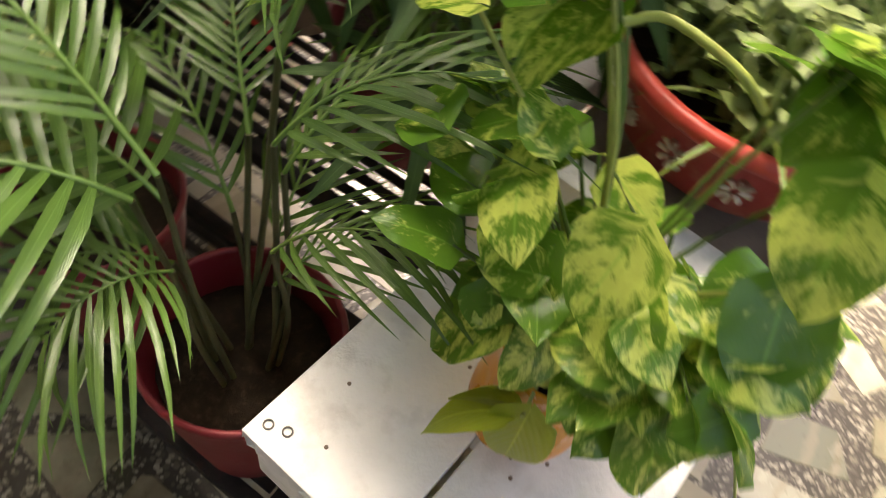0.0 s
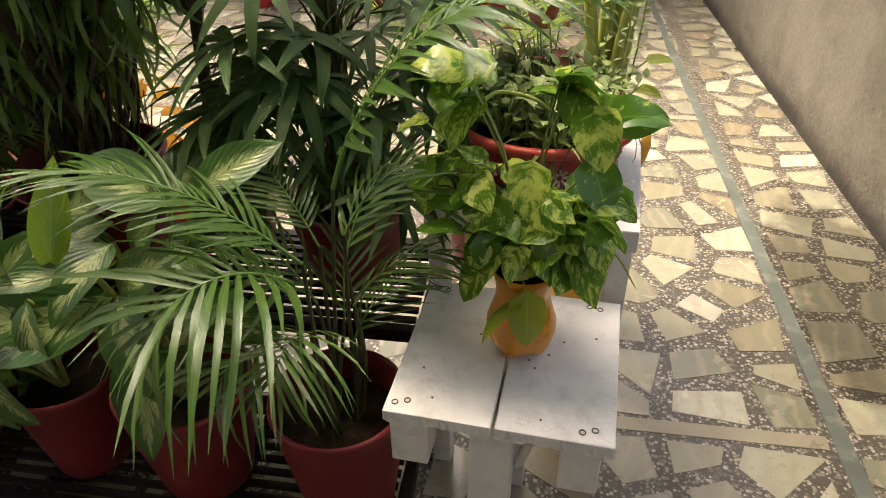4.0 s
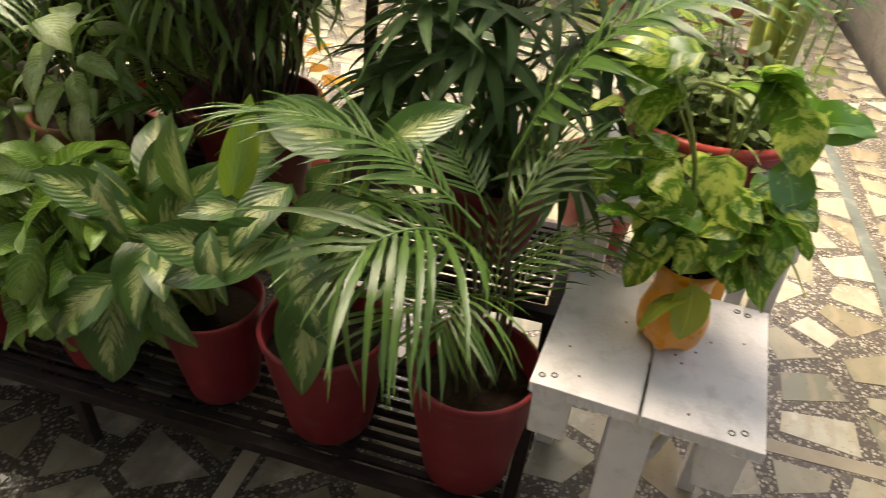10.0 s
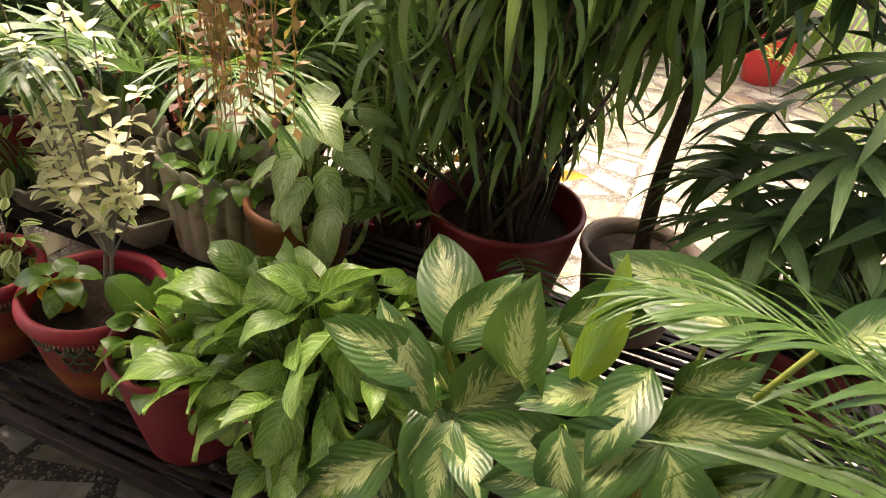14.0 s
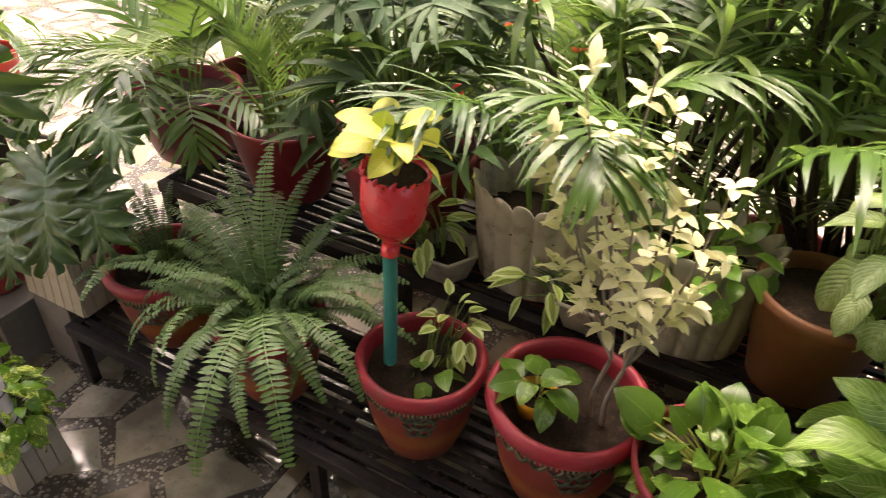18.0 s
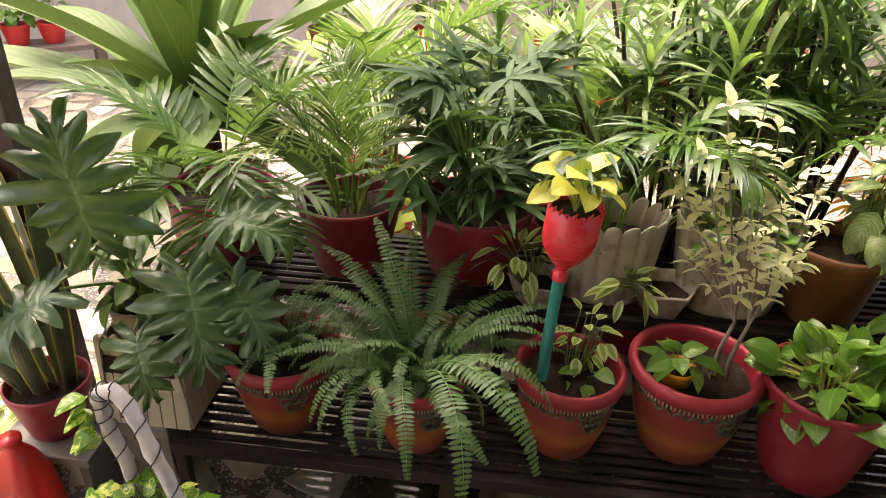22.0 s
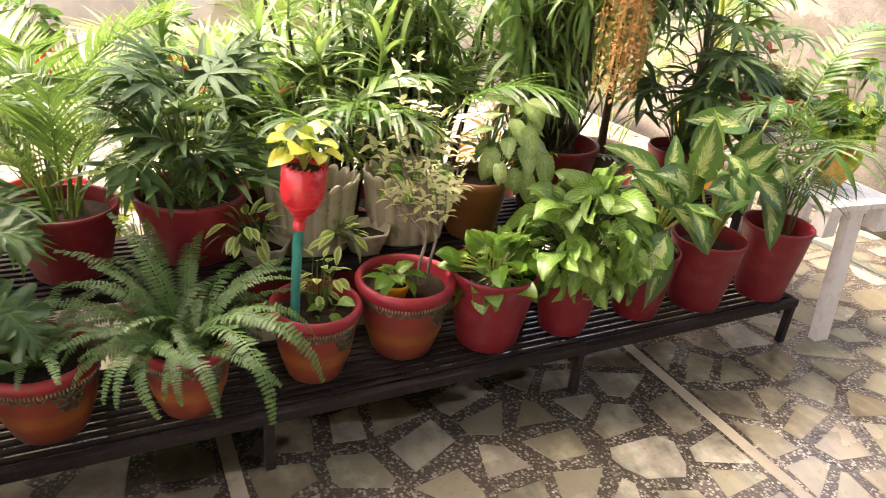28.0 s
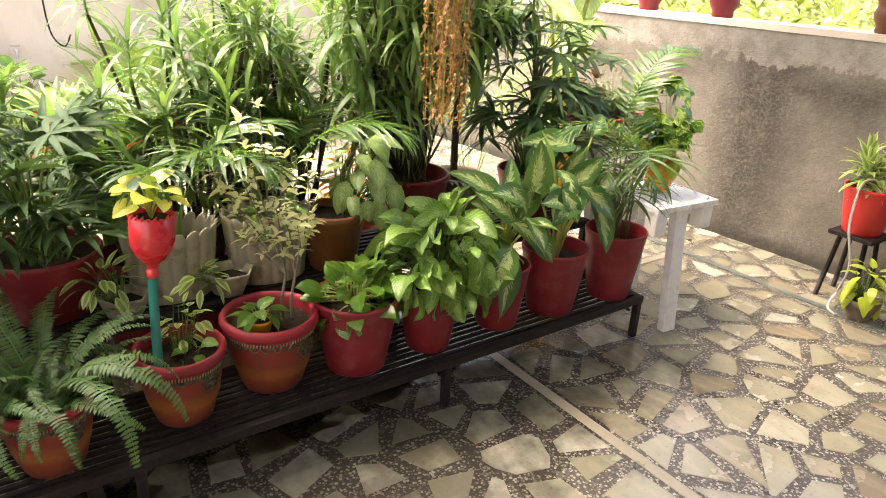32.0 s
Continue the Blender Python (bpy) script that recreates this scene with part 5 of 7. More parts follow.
br = front("pot_with_bottle_pole", -1.782, "banded terracotta pot with small shoots round a teal pole", GB, 0.135)
banded_pot(br, 0.122, 0.217)
mound(br, [leaf_mesh("leaf", SCHEFF, 0.042, 0.024, "ovate", droop=0.4, fold=0.2, nu=6, nv=4)], (0.03, 0.06, 0.24), 0.06, 0.05, 0.08, 30, z0=0.16, seed=14, r=0.0015)
mound(br, hearts("leaf", POTHOS_GREEN, 0.045, 0.035), (0.04, -0.02, 0.19), 0.05, 0.04, 0.04, 8, z0=0.16, seed=15, r=0.0012)
pole = thing("bottle_planter", (-1.842, 0.118, FRONT + 0.175), "golden pothos in an upturned red bottle on a teal pole", "potted plant")
pipe("pole", [(0, 0, 0), (0.004, 0.0, 0.14), (0.010, -0.008, 0.285)], 0.0125, TEAL, pole, 6, 12)
bt = Matrix.Translation((0.010, -0.008, 0.268)) @ Matrix.Rotation(radians(5), 4, "Y")
turned("bottle", [(0.0135, 0), (0.0155, 0.002), (0.0155, 0.018), (0.0125, 0.02), (0.0135, 0.028), (0.022, 0.040), (0.038, 0.058), (0.049, 0.078), (0.0535, 0.098), (0.054, 0.165), (0.0525, 0.166), (0.052, 0.13)], RED_BOTTLE, pole, 40, None, "", bt)
V, Fc = [], []
for i in range(22):
    a = 2 * math.pi * i / 22
    c = bt @ Vector((0.0525 * math.cos(a), 0.0525 * math.sin(a), 0.163))
    t = bt @ Vector((0.0525 * math.cos(a + 0.1), 0.0525 * math.sin(a + 0.1), 0.163 + rnd.uniform(0.004, 0.013)))
    tube(V, Fc, [c, t], 0.006, 0.001, 4)
child("jagged_edge", mesh_of("jagged_edge", V, Fc, RED_BOTTLE), pole)
turned("soil", [(0.001, 0.155), (0.05, 0.154)], SOIL, pole, 20, None, "", bt)
for i in range(15):
    a = i * 137.5
    k = (i + 0.5) / 15
    rr = 0.012 + 0.042 * k ** 0.6
    p = (0.022 + rr * math.cos(radians(a)), -0.008 + rr * math.sin(radians(a)), 0.515 - 0.05 * k)
    child("leaf", GOLD_LEAVES[i % 3], pole, at(p, a + rnd.uniform(-30, 30), 42 - 62 * k + rnd.uniform(-15, 15), rnd.uniform(-40, 40), rnd.uniform(0.75, 1.05)))
    stalk(pole, (0.022, -0.008, 0.42), p, 0.002, STALK_PALE)
child("leaf", LIME_LEAVES[0], pole, at((0.02, -0.03, 0.535), 280, -60, 0, 0.85), "greener young leaf")

fern = front("boston_fern", -2.115, "boston fern arching over a banded terracotta pot", GB, 0.095)
banded_pot(fern, 0.113, 0.2)
FN = [fern_mesh("frond", FERN, 0.40, 80, 2.0, 40, 0.030, 0.0086, 1), fern_mesh("frond", FERN, 0.42, 70, 2.5, 40, 0.031, 0.0088, 2), fern_mesh("frond", FERN, 0.38, 84, 1.5, 38, 0.029, 0.0086, 3), fern_mesh("frond", FERN, 0.46, 60, 2.8, 44, 0.034, 0.0085, 4)]
for k, az, up, s in ((3, -48, 16, 1.08), (3, -70, 12, 1.05), (2, 165, -24, 1.0), (2, 140, -10, 1.05), (0, 186, -4, 0.8), (1, 200, 0, 0.75), (1, 226, 0, 0.75), (0, 172, 10, 0.9), (2, 90, 0, 1.0), (2, 60, -5, 0.9), (2, 30, -12, 0.9), (2, 112, 8, 1.05), (0, 10, 0, 0.95), (1, -14, 2, 0.9), (0, 36, -10, 0.95), (2, 0, -28, 0.9), (1, -30, 4, 0.8), (0, 80, 0, 0.9), (0, 124, 0, 0.9), (1, -100, -4, 0.62), (1, -132, 0, 0.75), (1, 250, -6, 0.55), (2, 205, -18, 0.85), (2, -40, -8, 0.7), (2, 150, 4, 0.8), (0, 60, 4, 0.75), (1, 186, -8, 0.7), (1, -165, 4, 0.8)):
    a = radians(az)
    child("frond", FN[k], fern, at((0.03 * math.cos(a), 0.03 * math.sin(a), 0.16), az + rnd.uniform(-6, 6), up, rnd.uniform(-16, 16), s))
for i in range(30):
    az = i * 137.5
    child("frond", FN[(0, 1)[i % 2]], fern, at((0.05 * math.cos(i), 0.05 * math.sin(i), 0.16), az, rnd.uniform(-20, 12), rnd.uniform(-40, 40), rnd.uniform(0.45, 0.85)))

f1 = front("small_fern", -2.425, "young fern in a banded terracotta pot", GB, 0.12)
banded_pot(f1, 0.13, 0.205)
for i in range(16):
    az = i * 137.5 + 20
    child("frond", FN[(2, 0)[i % 2]], f1, at((0.02 * math.cos(radians(az)), 0.02 * math.sin(radians(az)), 0.15), az, 0, 0, rnd.uniform(0.55, 0.8)))

# ---- the left end ----
philo = thing("philodendron", (-2.72, 0.11, 0.20), "split leaved philodendron in a cream picket planter", "potted plant")
sup = thing("wooden_block", (-2.74, 0.11, 0), "low grey wooden block under a planter", "block")
boxed("block", (-0.07, 0.06, -0.10, 0.10, -0.006, 0.199), GREY_WOOD, sup, 0.004)


def picket_planter(parent, w, d, h, n, nd, mat=CREAM_PLASTIC):
    """Square planter walled by round-topped pickets."""
    def picket(wd):
        V, F = [], []
        pts = [(-wd / 2, 0), (wd / 2, 0)] + [(wd / 2 * math.cos(math.pi * k / 8), h - wd / 2 + wd / 2 * math.sin(math.pi * k / 8)) for k in range(9)]
        for y in (-0.004, 0.004):
            V += [(x, y, z) for x, z in pts]
        c = len(pts)
        F.append(tuple(range(c))); F.append(tuple(range(2 * c - 1, c - 1, -1)))
        F += [(i, i + c, (i + 1) % c + c, (i + 1) % c) for i in range(c)]
        return mesh_of("picket", V, F, mat, smooth=False)
    a, b = picket(w / n * 0.92), picket(d / nd * 0.92)
    for i in range(n):
        x = -w / 2 + w * (i + 0.5) / n
        for s in (-1, 1):
            child("picket", a, parent, pose(x, s * d / 2, 0, s * 5))
    for i in range(nd):
        y = -d / 2 + d * (i + 0.5) / nd
        for s in (-1, 1):
            child("picket", b, parent, Matrix.Translation((s * w / 2, y, 0)) @ Matrix.Rotation(radians(90), 4, "Z") @ Matrix.Rotation(radians(-s * 5), 4, "X"))
    boxed("liner", (-w / 2 + 0.008, w / 2 - 0.008, -d / 2 + 0.008, d / 2 - 0.008, 0.002, h * 0.78), SOIL, parent, 0.004)


picket_planter(philo, 0.20, 0.19, 0.235, 6, 6)
turned("inner_pot", [(0.001, 0.18), (0.07, 0.18), (0.085, 0.29), (0.09, 0.30), (0.085, 0.30), (0.08, 0.28)], BROWN_WOOD, philo, 30)
soil(philo, 0.08, 0.282, 4)
LOBED = [lobed_mesh("leaf", PHILO, 1.0, 1.04, 0.55, 1, 7), lobed_mesh("leaf", PHILO, 1.0, 1.0, 0.9, 2, 6)]
po_ = philo.matrix_basis.translation
for b, t, ro, k in (((-2.575, 0.03, 0.635), (-2.505, -0.08, 0.445), -8, 0), ((-2.755, 0.03, 0.66), (-2.81, 0.06, 0.93), 8, 0), ((-2.54, 0.12, 0.70), (-2.375, 0.08, 0.68), 0, 1), ((-2.83, -0.01, 0.575), (-2.98, -0.08, 0.44), 15, 1), ((-2.86, 0.1, 0.62), (-3.0, 0.16, 0.66), 0, 1), ((-2.68, -0.02, 0.50), (-2.62, -0.10, 0.38), 0, 1), ((-2.50, 0.05, 0.60), (-2.40, -0.02, 0.48), -10, 1)):
    child("leaf", LOBED[k], philo, face(Vector(b) - po_, Vector(t) - po_, (0.55, 0.9)[k], ro))
    stalk(philo, (rnd.uniform(-0.02, 0.02), rnd.uniform(-0.02, 0.02), 0.28), Vector(b) - po_, 0.005, STALK, 0.1, 0.4)
SMALLBUSH = hearts("leaf", PALM, 0.05, 0.034, 0.1, 2)
mound(philo, SMALLBUSH, (0.02, -0.02, 0.34), 0.10, 0.09, 0.07, 34, z0=0.28, seed=9, r=0.0014)

sb = thing("small_wooden_stool", (-2.93, 0.0, 0), "low weathered wooden stool under the snake plant", "stool")
boxed("top", (-0.115, 0.115, -0.09, 0.10, 0.155, 0.178), GREY_WOOD, sb, 0.004)
for x in (-0.095, 0.075):
    boxed("side", (x, x + 0.022, -0.075, 0.085, -0.006, 0.1545), GREY_WOOD, sb, 0.003)
boxed("cross_piece", (-0.072, 0.074, -0.01, 0.012, 0.09, 0.154), GREY_WOOD, sb, 0.003)
sn = thing("snake_plant", (-2.94, 0.01, 0.1785), "snake plant with yellow edged leaves in a maroon pot", "potted plant")
plain_pot(sn, 0.092, 0.135, MAROON)
SN = [leaf_mesh("leaf", SNAKE, 1.0, 0.12, "sword", droop=0.12, fold=0.5, wave=0.01, nu=12, nv=4), leaf_mesh("leaf", SNAKE, 1.0, 0.12, "sword", droop=-0.25, fold=0.45, wave=0.012, nu=12, nv=4)]
so = sn.matrix_basis.translation
for b, t, k in (((-2.96, 0.0, 0.29), (-3.10, -0.06, 0.86), 0), ((-2.98, 0.0, 0.29), (-3.25, -0.12, 0.82), 1), ((-2.95, 0.02, 0.29), (-3.04, 0.0, 0.92), 0), ((-2.93, 0.03, 0.29), (-2.975, 0.06, 0.88), 0), ((-2.92, 0.03, 0.29), (-2.96, 0.12, 0.84), 0), ((-2.97, -0.02, 0.29), (-3.17, -0.10, 0.70), 1), ((-2.94, -0.02, 0.29), (-3.0, -0.05, 0.76), 0), ((-2.90, 0.02, 0.29), (-2.87, 0.05, 0.80), 0)):
    child("leaf", SN[k], sn, span(Vector(b) - so, Vector(t) - so, 90 + rnd.uniform(-50, 50)))

JUG = painted("translucent_red_plastic", (0.62, 0.03, 0.025), 0.3, 0.15, (0.5, 0.1, 0.08), 0.2, 8, 0.08, 0.6)
JUG.node_tree.nodes["Principled BSDF"].inputs["Transmission Weight"].default_value = 0.35
jug = thing("red_jug", (-2.94, -0.135, 0), "translucent red plastic watering jug on the floor", "jug")
jug.matrix_basis = jug.matrix_basis @ Matrix.Diagonal((0.82, 0.82, 0.9, 1))
turned("body", [(0.001, 0.0), (0.066, 0.0), (0.074, 0.008), (0.077, 0.05), (0.074, 0.12), (0.064, 0.19), (0.048, 0.24), (0.032, 0.265), (0.024, 0.275), (0.023, 0.29), (0.027, 0.293), (0.027, 0.305), (0.0, 0.308)], JUG, jug, 60, lambda a, r, z: r * (1 - 0.08 * math.cos(4 * a) * (1 if 0.01 < z < 0.24 else 0.3) - 0.03 * math.sin(9 * a + z * 50) * (1 if 0.01 < z < 0.24 else 0)))
pipe("jug_handle", [(-0.018, 0, 0.28), (-0.050, -0.012, 0.272), (-0.072, -0.016, 0.225), (-0.070, -0.012, 0.14)], 0.009, JUG, jug, 14, 8)

ar = thing("arch_planter", (-2.585, -0.245, 0), "small cream picket trough with a cloth wrapped arch and pothos", "potted plant")
picket_planter(ar, 0.17, 0.12, 0.135, 6, 4)
ao = ar.matrix_basis.translation
arch = soft([Vector(p) - ao for p in ((-2.49, -0.265, 0.12), (-2.50, -0.262, 0.25), (-2.555, -0.235, 0.40), (-2.615, -0.20, 0.487), (-2.665, -0.185, 0.475), (-2.675, -0.18, 0.40), (-2.645, -0.19, 0.30), (-2.62, -0.20, 0.12))], 40)
V, Fc = [], []
tube(V, Fc, arch, 0.0155, 0.013, 12)
V = [v + Vector((noise.noise(v * 45) * 0.008, noise.noise(v * 45 + Vector((9, 0, 0))) * 0.008, noise.noise(v * 40) * 0.006)) for v in V]
child("wrapped_pole", mesh_of("wrapped_pole", V, Fc, WRAP), ar, None, "bent pole wrapped in white cloth")
V, Fc, wind = [], [], []
for i in range(420):
    s = 0.5 + 38 * i / 420
    k = min(int(s), 38)
    p, d = arch[k].lerp(arch[k + 1], s - k), (arch[k + 1] - arch[k]).normalized()
    a = d.cross(Vector((0, 1, 0.2))).normalized()
    t = s * 2.6 + 0.5 * math.sin(s * 0.9)
    wind.append(p + (a * math.cos(t) + d.cross(a) * math.sin(t)) * 0.018)
tube(V, Fc, wind, 0.0016, 0.0016, 4)
child("cord", mesh_of("cord", V, Fc, CORD), ar, None, "dark cord tied round the pole")
mound(ar, hearts("leaf", POTHOS, 0.038, 0.029), (0, -0.01, 0.19), 0.15, 0.10, 0.11, 190, (0.6, 1.2), 20, -45, 0.11, STALK, 0.0016, 41, spread=125, roll=50)
for i in range(8):
    p = arch[24 + i]
    child("leaf", POTHOS_SMALL[i % 3], ar, at(p + Vector((-0.03, -0.012, 0.01)), 180 + rnd.uniform(-60, 60), rnd.uniform(-30, 30), 0, rnd.uniform(0.8, 1.1)))
pipe("loose_tie", [(0.02, 0.04, 0.26), (0.07, 0.02, 0.235), (0.11, 0.01, 0.25), (0.10, 0.0, 0.275)], 0.002, STALK_PALE, ar, 14, 5)

lb = thing("small_variegated_plant", (-3.06, 0.14, 0), "low variegated bush in a maroon pot on the floor", "potted plant")
plain_pot(lb, 0.075, 0.10, MAROON)
mound(lb, [leaf_mesh("leaf", SCHEFF, 0.075, 0.032, "lance", droop=0.5, fold=0.2, nu=6, nv=4)], (0, -0.02, 0.14), 0.10, 0.10, 0.08, 44, z0=0.08, seed=3, r=0.0015, spread=120)

# ---- the upper step ----
GR = "pots on the upper step"


def rear(name, x, y, label, group=GR):
    return thing(name, (x, y, REAR + 0.0005), label, "potted plant", group)


def fronds(plant, meshes, rows, z):
    for az, k, s, ro in rows:
        a = radians(az)
        child("frond", meshes[k % len(meshes)], plant, at((0.03 * math.cos(a), 0.03 * math.sin(a), z), az, 0, ro, s))


PARLOUR = [frond_mesh("frond", PALM, 0.44, 66, 1.6, 13, 0.17, 0.019, 58, 0.5, 0.35, seed=11), frond_mesh("frond", PALM, 0.5, 78, 1.4, 14, 0.18, 0.02, 56, 0.5, 0.35, seed=12)]
LIGHTP = [frond_mesh("frond", PALM, 0.50, 82, 1.0, 17, 0.16, 0.0085, 42, 0.6, 0.35, seed=13, lift=22), frond_mesh("frond", PALM_LIGHT, 0.44, 72, 1.4, 16, 0.15, 0.0085, 46, 0.8, 0.35, seed=14, lift=22)]

r0 = rear("parlour_palm", -2.70, 0.50, "parlour palm in a wide maroon pot")
plain_pot(r0, 0.145, 0.18, MAROON, 0.85)
fronds(r0, PARLOUR, [(-60, 0, 1.0, 0), (-100, 0, 0.9, 10), (-20, 1, 1.0, 0), (200, 1, 0.9, 0), (150, 0, 1.0, 0), (90, 1, 1.0, 0), (40, 1, 0.9, 0), (250, 0, 0.8, 0)], 0.15)
for az, up, k in ((-75, -34, 0.85), (-40, -30, 0.8), (-115, -32, 0.85), (-150, -28, 0.8), (-10, -34, 0.8), (-95, -18, 0.95), (-55, -12, 0.95)):
    child("frond", PARLOUR[0], r0, at((0.03 * math.cos(radians(az)), 0.03 * math.sin(radians(az)), 0.16), az, up, 0, k))

r1 = rear("young_areca", -2.35, 0.475, "young light green areca in a maroon pot")
plain_pot(r1, 0.136, 0.195, MAROON, 0.82)
fronds(r1, LIGHTP, [(i * 137.5, i % 2, 0.7 + 0.25 * ((i * 7) % 5) / 4, 0) for i in range(13)], 0.15)
for i in range(6):
    a = i * 1.05
    pipe("cane", [(0.04 * math.cos(a), 0.04 * math.sin(a), 0.15), (0.05 * math.cos(a), 0.05 * math.sin(a), 0.30)], 0.006, STALK, r1, 4, 6, 0.004)

FANS = [fan_mesh("fan_leaf", FAN, 0.19, 8, 200, 0.027, 0.7, 1), fan_mesh("fan_leaf", FAN, 0.21, 6, 160, 0.034, 0.95, 2), fan_mesh("fan_leaf", FAN, 0.17, 9, 230, 0.024, 0.55, 3)]


def lady_palm(plant, n, h, spread, z0, seed, size=1.0, lift=(-25, 25)):
    q = random.Random(seed)
    for i in range(n):
        az = i * 137.5 + q.uniform(-20, 20)
        a = radians(az)
        k = q.uniform(0.15, 1.0)
        r = spread * q.uniform(0.35, 1.0) * (1.15 - 0.5 * k)
        p = Vector((r * math.cos(a), r * math.sin(a), z0 + 0.05 + h * k))
        child("fan_leaf", FANS[i % 3], plant, at(p, az + q.uniform(-25, 25), q.uniform(*lift), q.uniform(-25, 25), size * q.uniform(0.8, 1.15)))
        s = Vector((0.35 * r * math.cos(a), 0.35 * r * math.sin(a), z0 + h * k * 0.6))
        pipe("stem", [(0.05 * math.cos(a), 0.05 * math.sin(a), z0), s, p], 0.0045, STALK, plant, 8, 5, 0.002)


r2 = rear("lady_palm", -2.034, 0.505, "dark lady palm with fan leaves in a maroon pot")
plain_pot(r2, 0.158, 0.195, MAROON, 0.85)
lady_palm(r2, 46, 0.34, 0.23, 0.16, 3, 0.92, (-5, 45))
child("fan_leaf", FANS[1], r2, at((-0.136, -0.155, 0.33), 262, -38, 0, 0.75))
pipe("stem", [(-0.03, -0.03, 0.16), (-0.08, -0.09, 0.30), (-0.136, -0.155, 0.33)], 0.004, STALK, r2, 8, 5, 0.002)

HANG = [whorl_mesh("leaf_whorl", DRACAENA_LIGHT, 22, 0.21, 0.019, 1.5, 1, -30, 75, 0.14), whorl_mesh("leaf_whorl", DRACAENA_LIGHT, 20, 0.19, 0.018, 1.3, 2, -20, 78, 0.12), whorl_mesh("leaf_whorl", DRACAENA, 24, 0.23, 0.021, 1.7, 3, -35, 70, 0.16)]


def dracaena(plant, heads, z0, meshes, seed, foot=0.05, mat=BARK, r=0.009, size=(0.85, 1.15)):
    q = random.Random(seed)
    for x, y, z in heads:
        p = Vector((x, y, z))
        b = Vector((q.uniform(-foot, foot), q.uniform(-foot, foot), z0))
        pipe("stem", [b, b.lerp(p, 0.5) + Vector((q.uniform(-0.02, 0.02), q.uniform(-0.02, 0.02), 0)), p], r, mat, plant, 8, 6, r * 0.6)
        child("leaf_whorl", q.choice(meshes), plant, at(p, q.uniform(0, 360), 0, 0, q.uniform(*size)) @ Matrix.Rotation(q.uniform(-0.25, 0.25), 4, "X"))


pa = rear("fluted_planter", -1.70, 0.455, "cream fluted planter with a drooping palm")
fluted_planter(pa, 0.145, 0.105, 0.20)
PEND = [frond_mesh("frond", PALM, 0.56, 84, 1.9, 20, 0.17, 0.014, 56, 0.9, 0.5, seed=21), frond_mesh("frond", PALM, 0.50, 82, 1.7, 18, 0.16, 0.013, 56, 0.9, 0.5, seed=22)]
fronds(pa, PEND, [(-60, 0, 1.0, 0), (-110, 1, 1.05, 0), (10, 0, 1.05, 0), (80, 0, 1.15, 0), (150, 1, 1.0, 0)], 0.15)

pb = rear("fluted_planter", -1.395, 0.45, "cream fluted planter with a trailing vine and palm")
fluted_planter(pb, 0.15, 0.11, 0.205)
fronds(pb, PEND, [(-45, 0, 1.15, 0), (30, 1, 1.15, 0), (110, 0, 1.2, 0), (210, 1, 1.05, 0)], 0.15)
mound(pb, hearts("leaf", POTHOS_GREEN, 0.045, 0.034), (0.02, -0.04, 0.20), 0.14, 0.10, 0.06, 34, z0=0.15, seed=19, r=0.0016, stem=STALK_PALE, spread=120)

hexp = rear("low_cream_bowl", -1.555, 0.375, "small cream angular bowl with a variegated shoot")
turned("bowl", [(0.001, 0), (0.045, 0), (0.05, 0.004), (0.078, 0.07), (0.082, 0.078), (0.074, 0.078), (0.062, 0.05)], CREAM_PLASTIC, hexp, 6)
turned("soil", [(0.001, 0.052), (0.058, 0.052)], SOIL, hexp, 6)
UMB = [leaf_mesh("leaf", SCHEFF, 0.062, 0.026, "ovate", droop=0.4, fold=0.2, nu=6, nv=4)]
mound(hexp, UMB, (-0.09, -0.03, 0.075), 0.055, 0.045, 0.04, 20, z0=0.05, seed=23, r=0.0018, spread=120)
hex2 = rear("low_cream_bowl", -1.86, 0.37, "small cream angular bowl with a variegated shoot")
turned("bowl", [(0.001, 0), (0.045, 0), (0.05, 0.004), (0.07, 0.06), (0.074, 0.068), (0.066, 0.068), (0.055, 0.045)], CREAM_PLASTIC, hex2, 6)
turned("soil", [(0.001, 0.046), (0.052, 0.046)], SOIL, hex2, 6)
mound(hex2, UMB, (-0.05, -0.02, 0.12), 0.07, 0.05, 0.06, 24, z0=0.045, seed=24, r=0.0018, spread=120)

oc = rear("climbing_arrowhead", -1.175, 0.42, "pale arrowhead vine climbing from an ochre pot")
turned("pot", [(0.001, 0), (0.075, 0), (0.08, 0.006), (0.108, 0.17), (0.115, 0.18), (0.116, 0.20), (0.108, 0.205), (0.10, 0.19), (0.095, 0.17)], OCHRE, oc)
soil(oc, 0.10, 0.18, 6)
mound(oc, ARROWS_PALE, (0.09, -0.05, 0.31), 0.10, 0.10, 0.16, 30, (0.6, 0.95), 30, -60, 0.18, STALK, 0.0022, 51, spread=140)
child("leaf", ARROWS_PALE[1], oc, at((0.10, -0.13, 0.46), -30, 0, 20, 0.95))
child("leaf", ARROWS_PALE[0], oc, at((0.08, -0.15, 0.38), 260, -45, 0, 0.9))
child("leaf", ARROWS_PALE[2], oc, at((0.15, -0.15, 0.29), 270, -50, 10, 0.9))

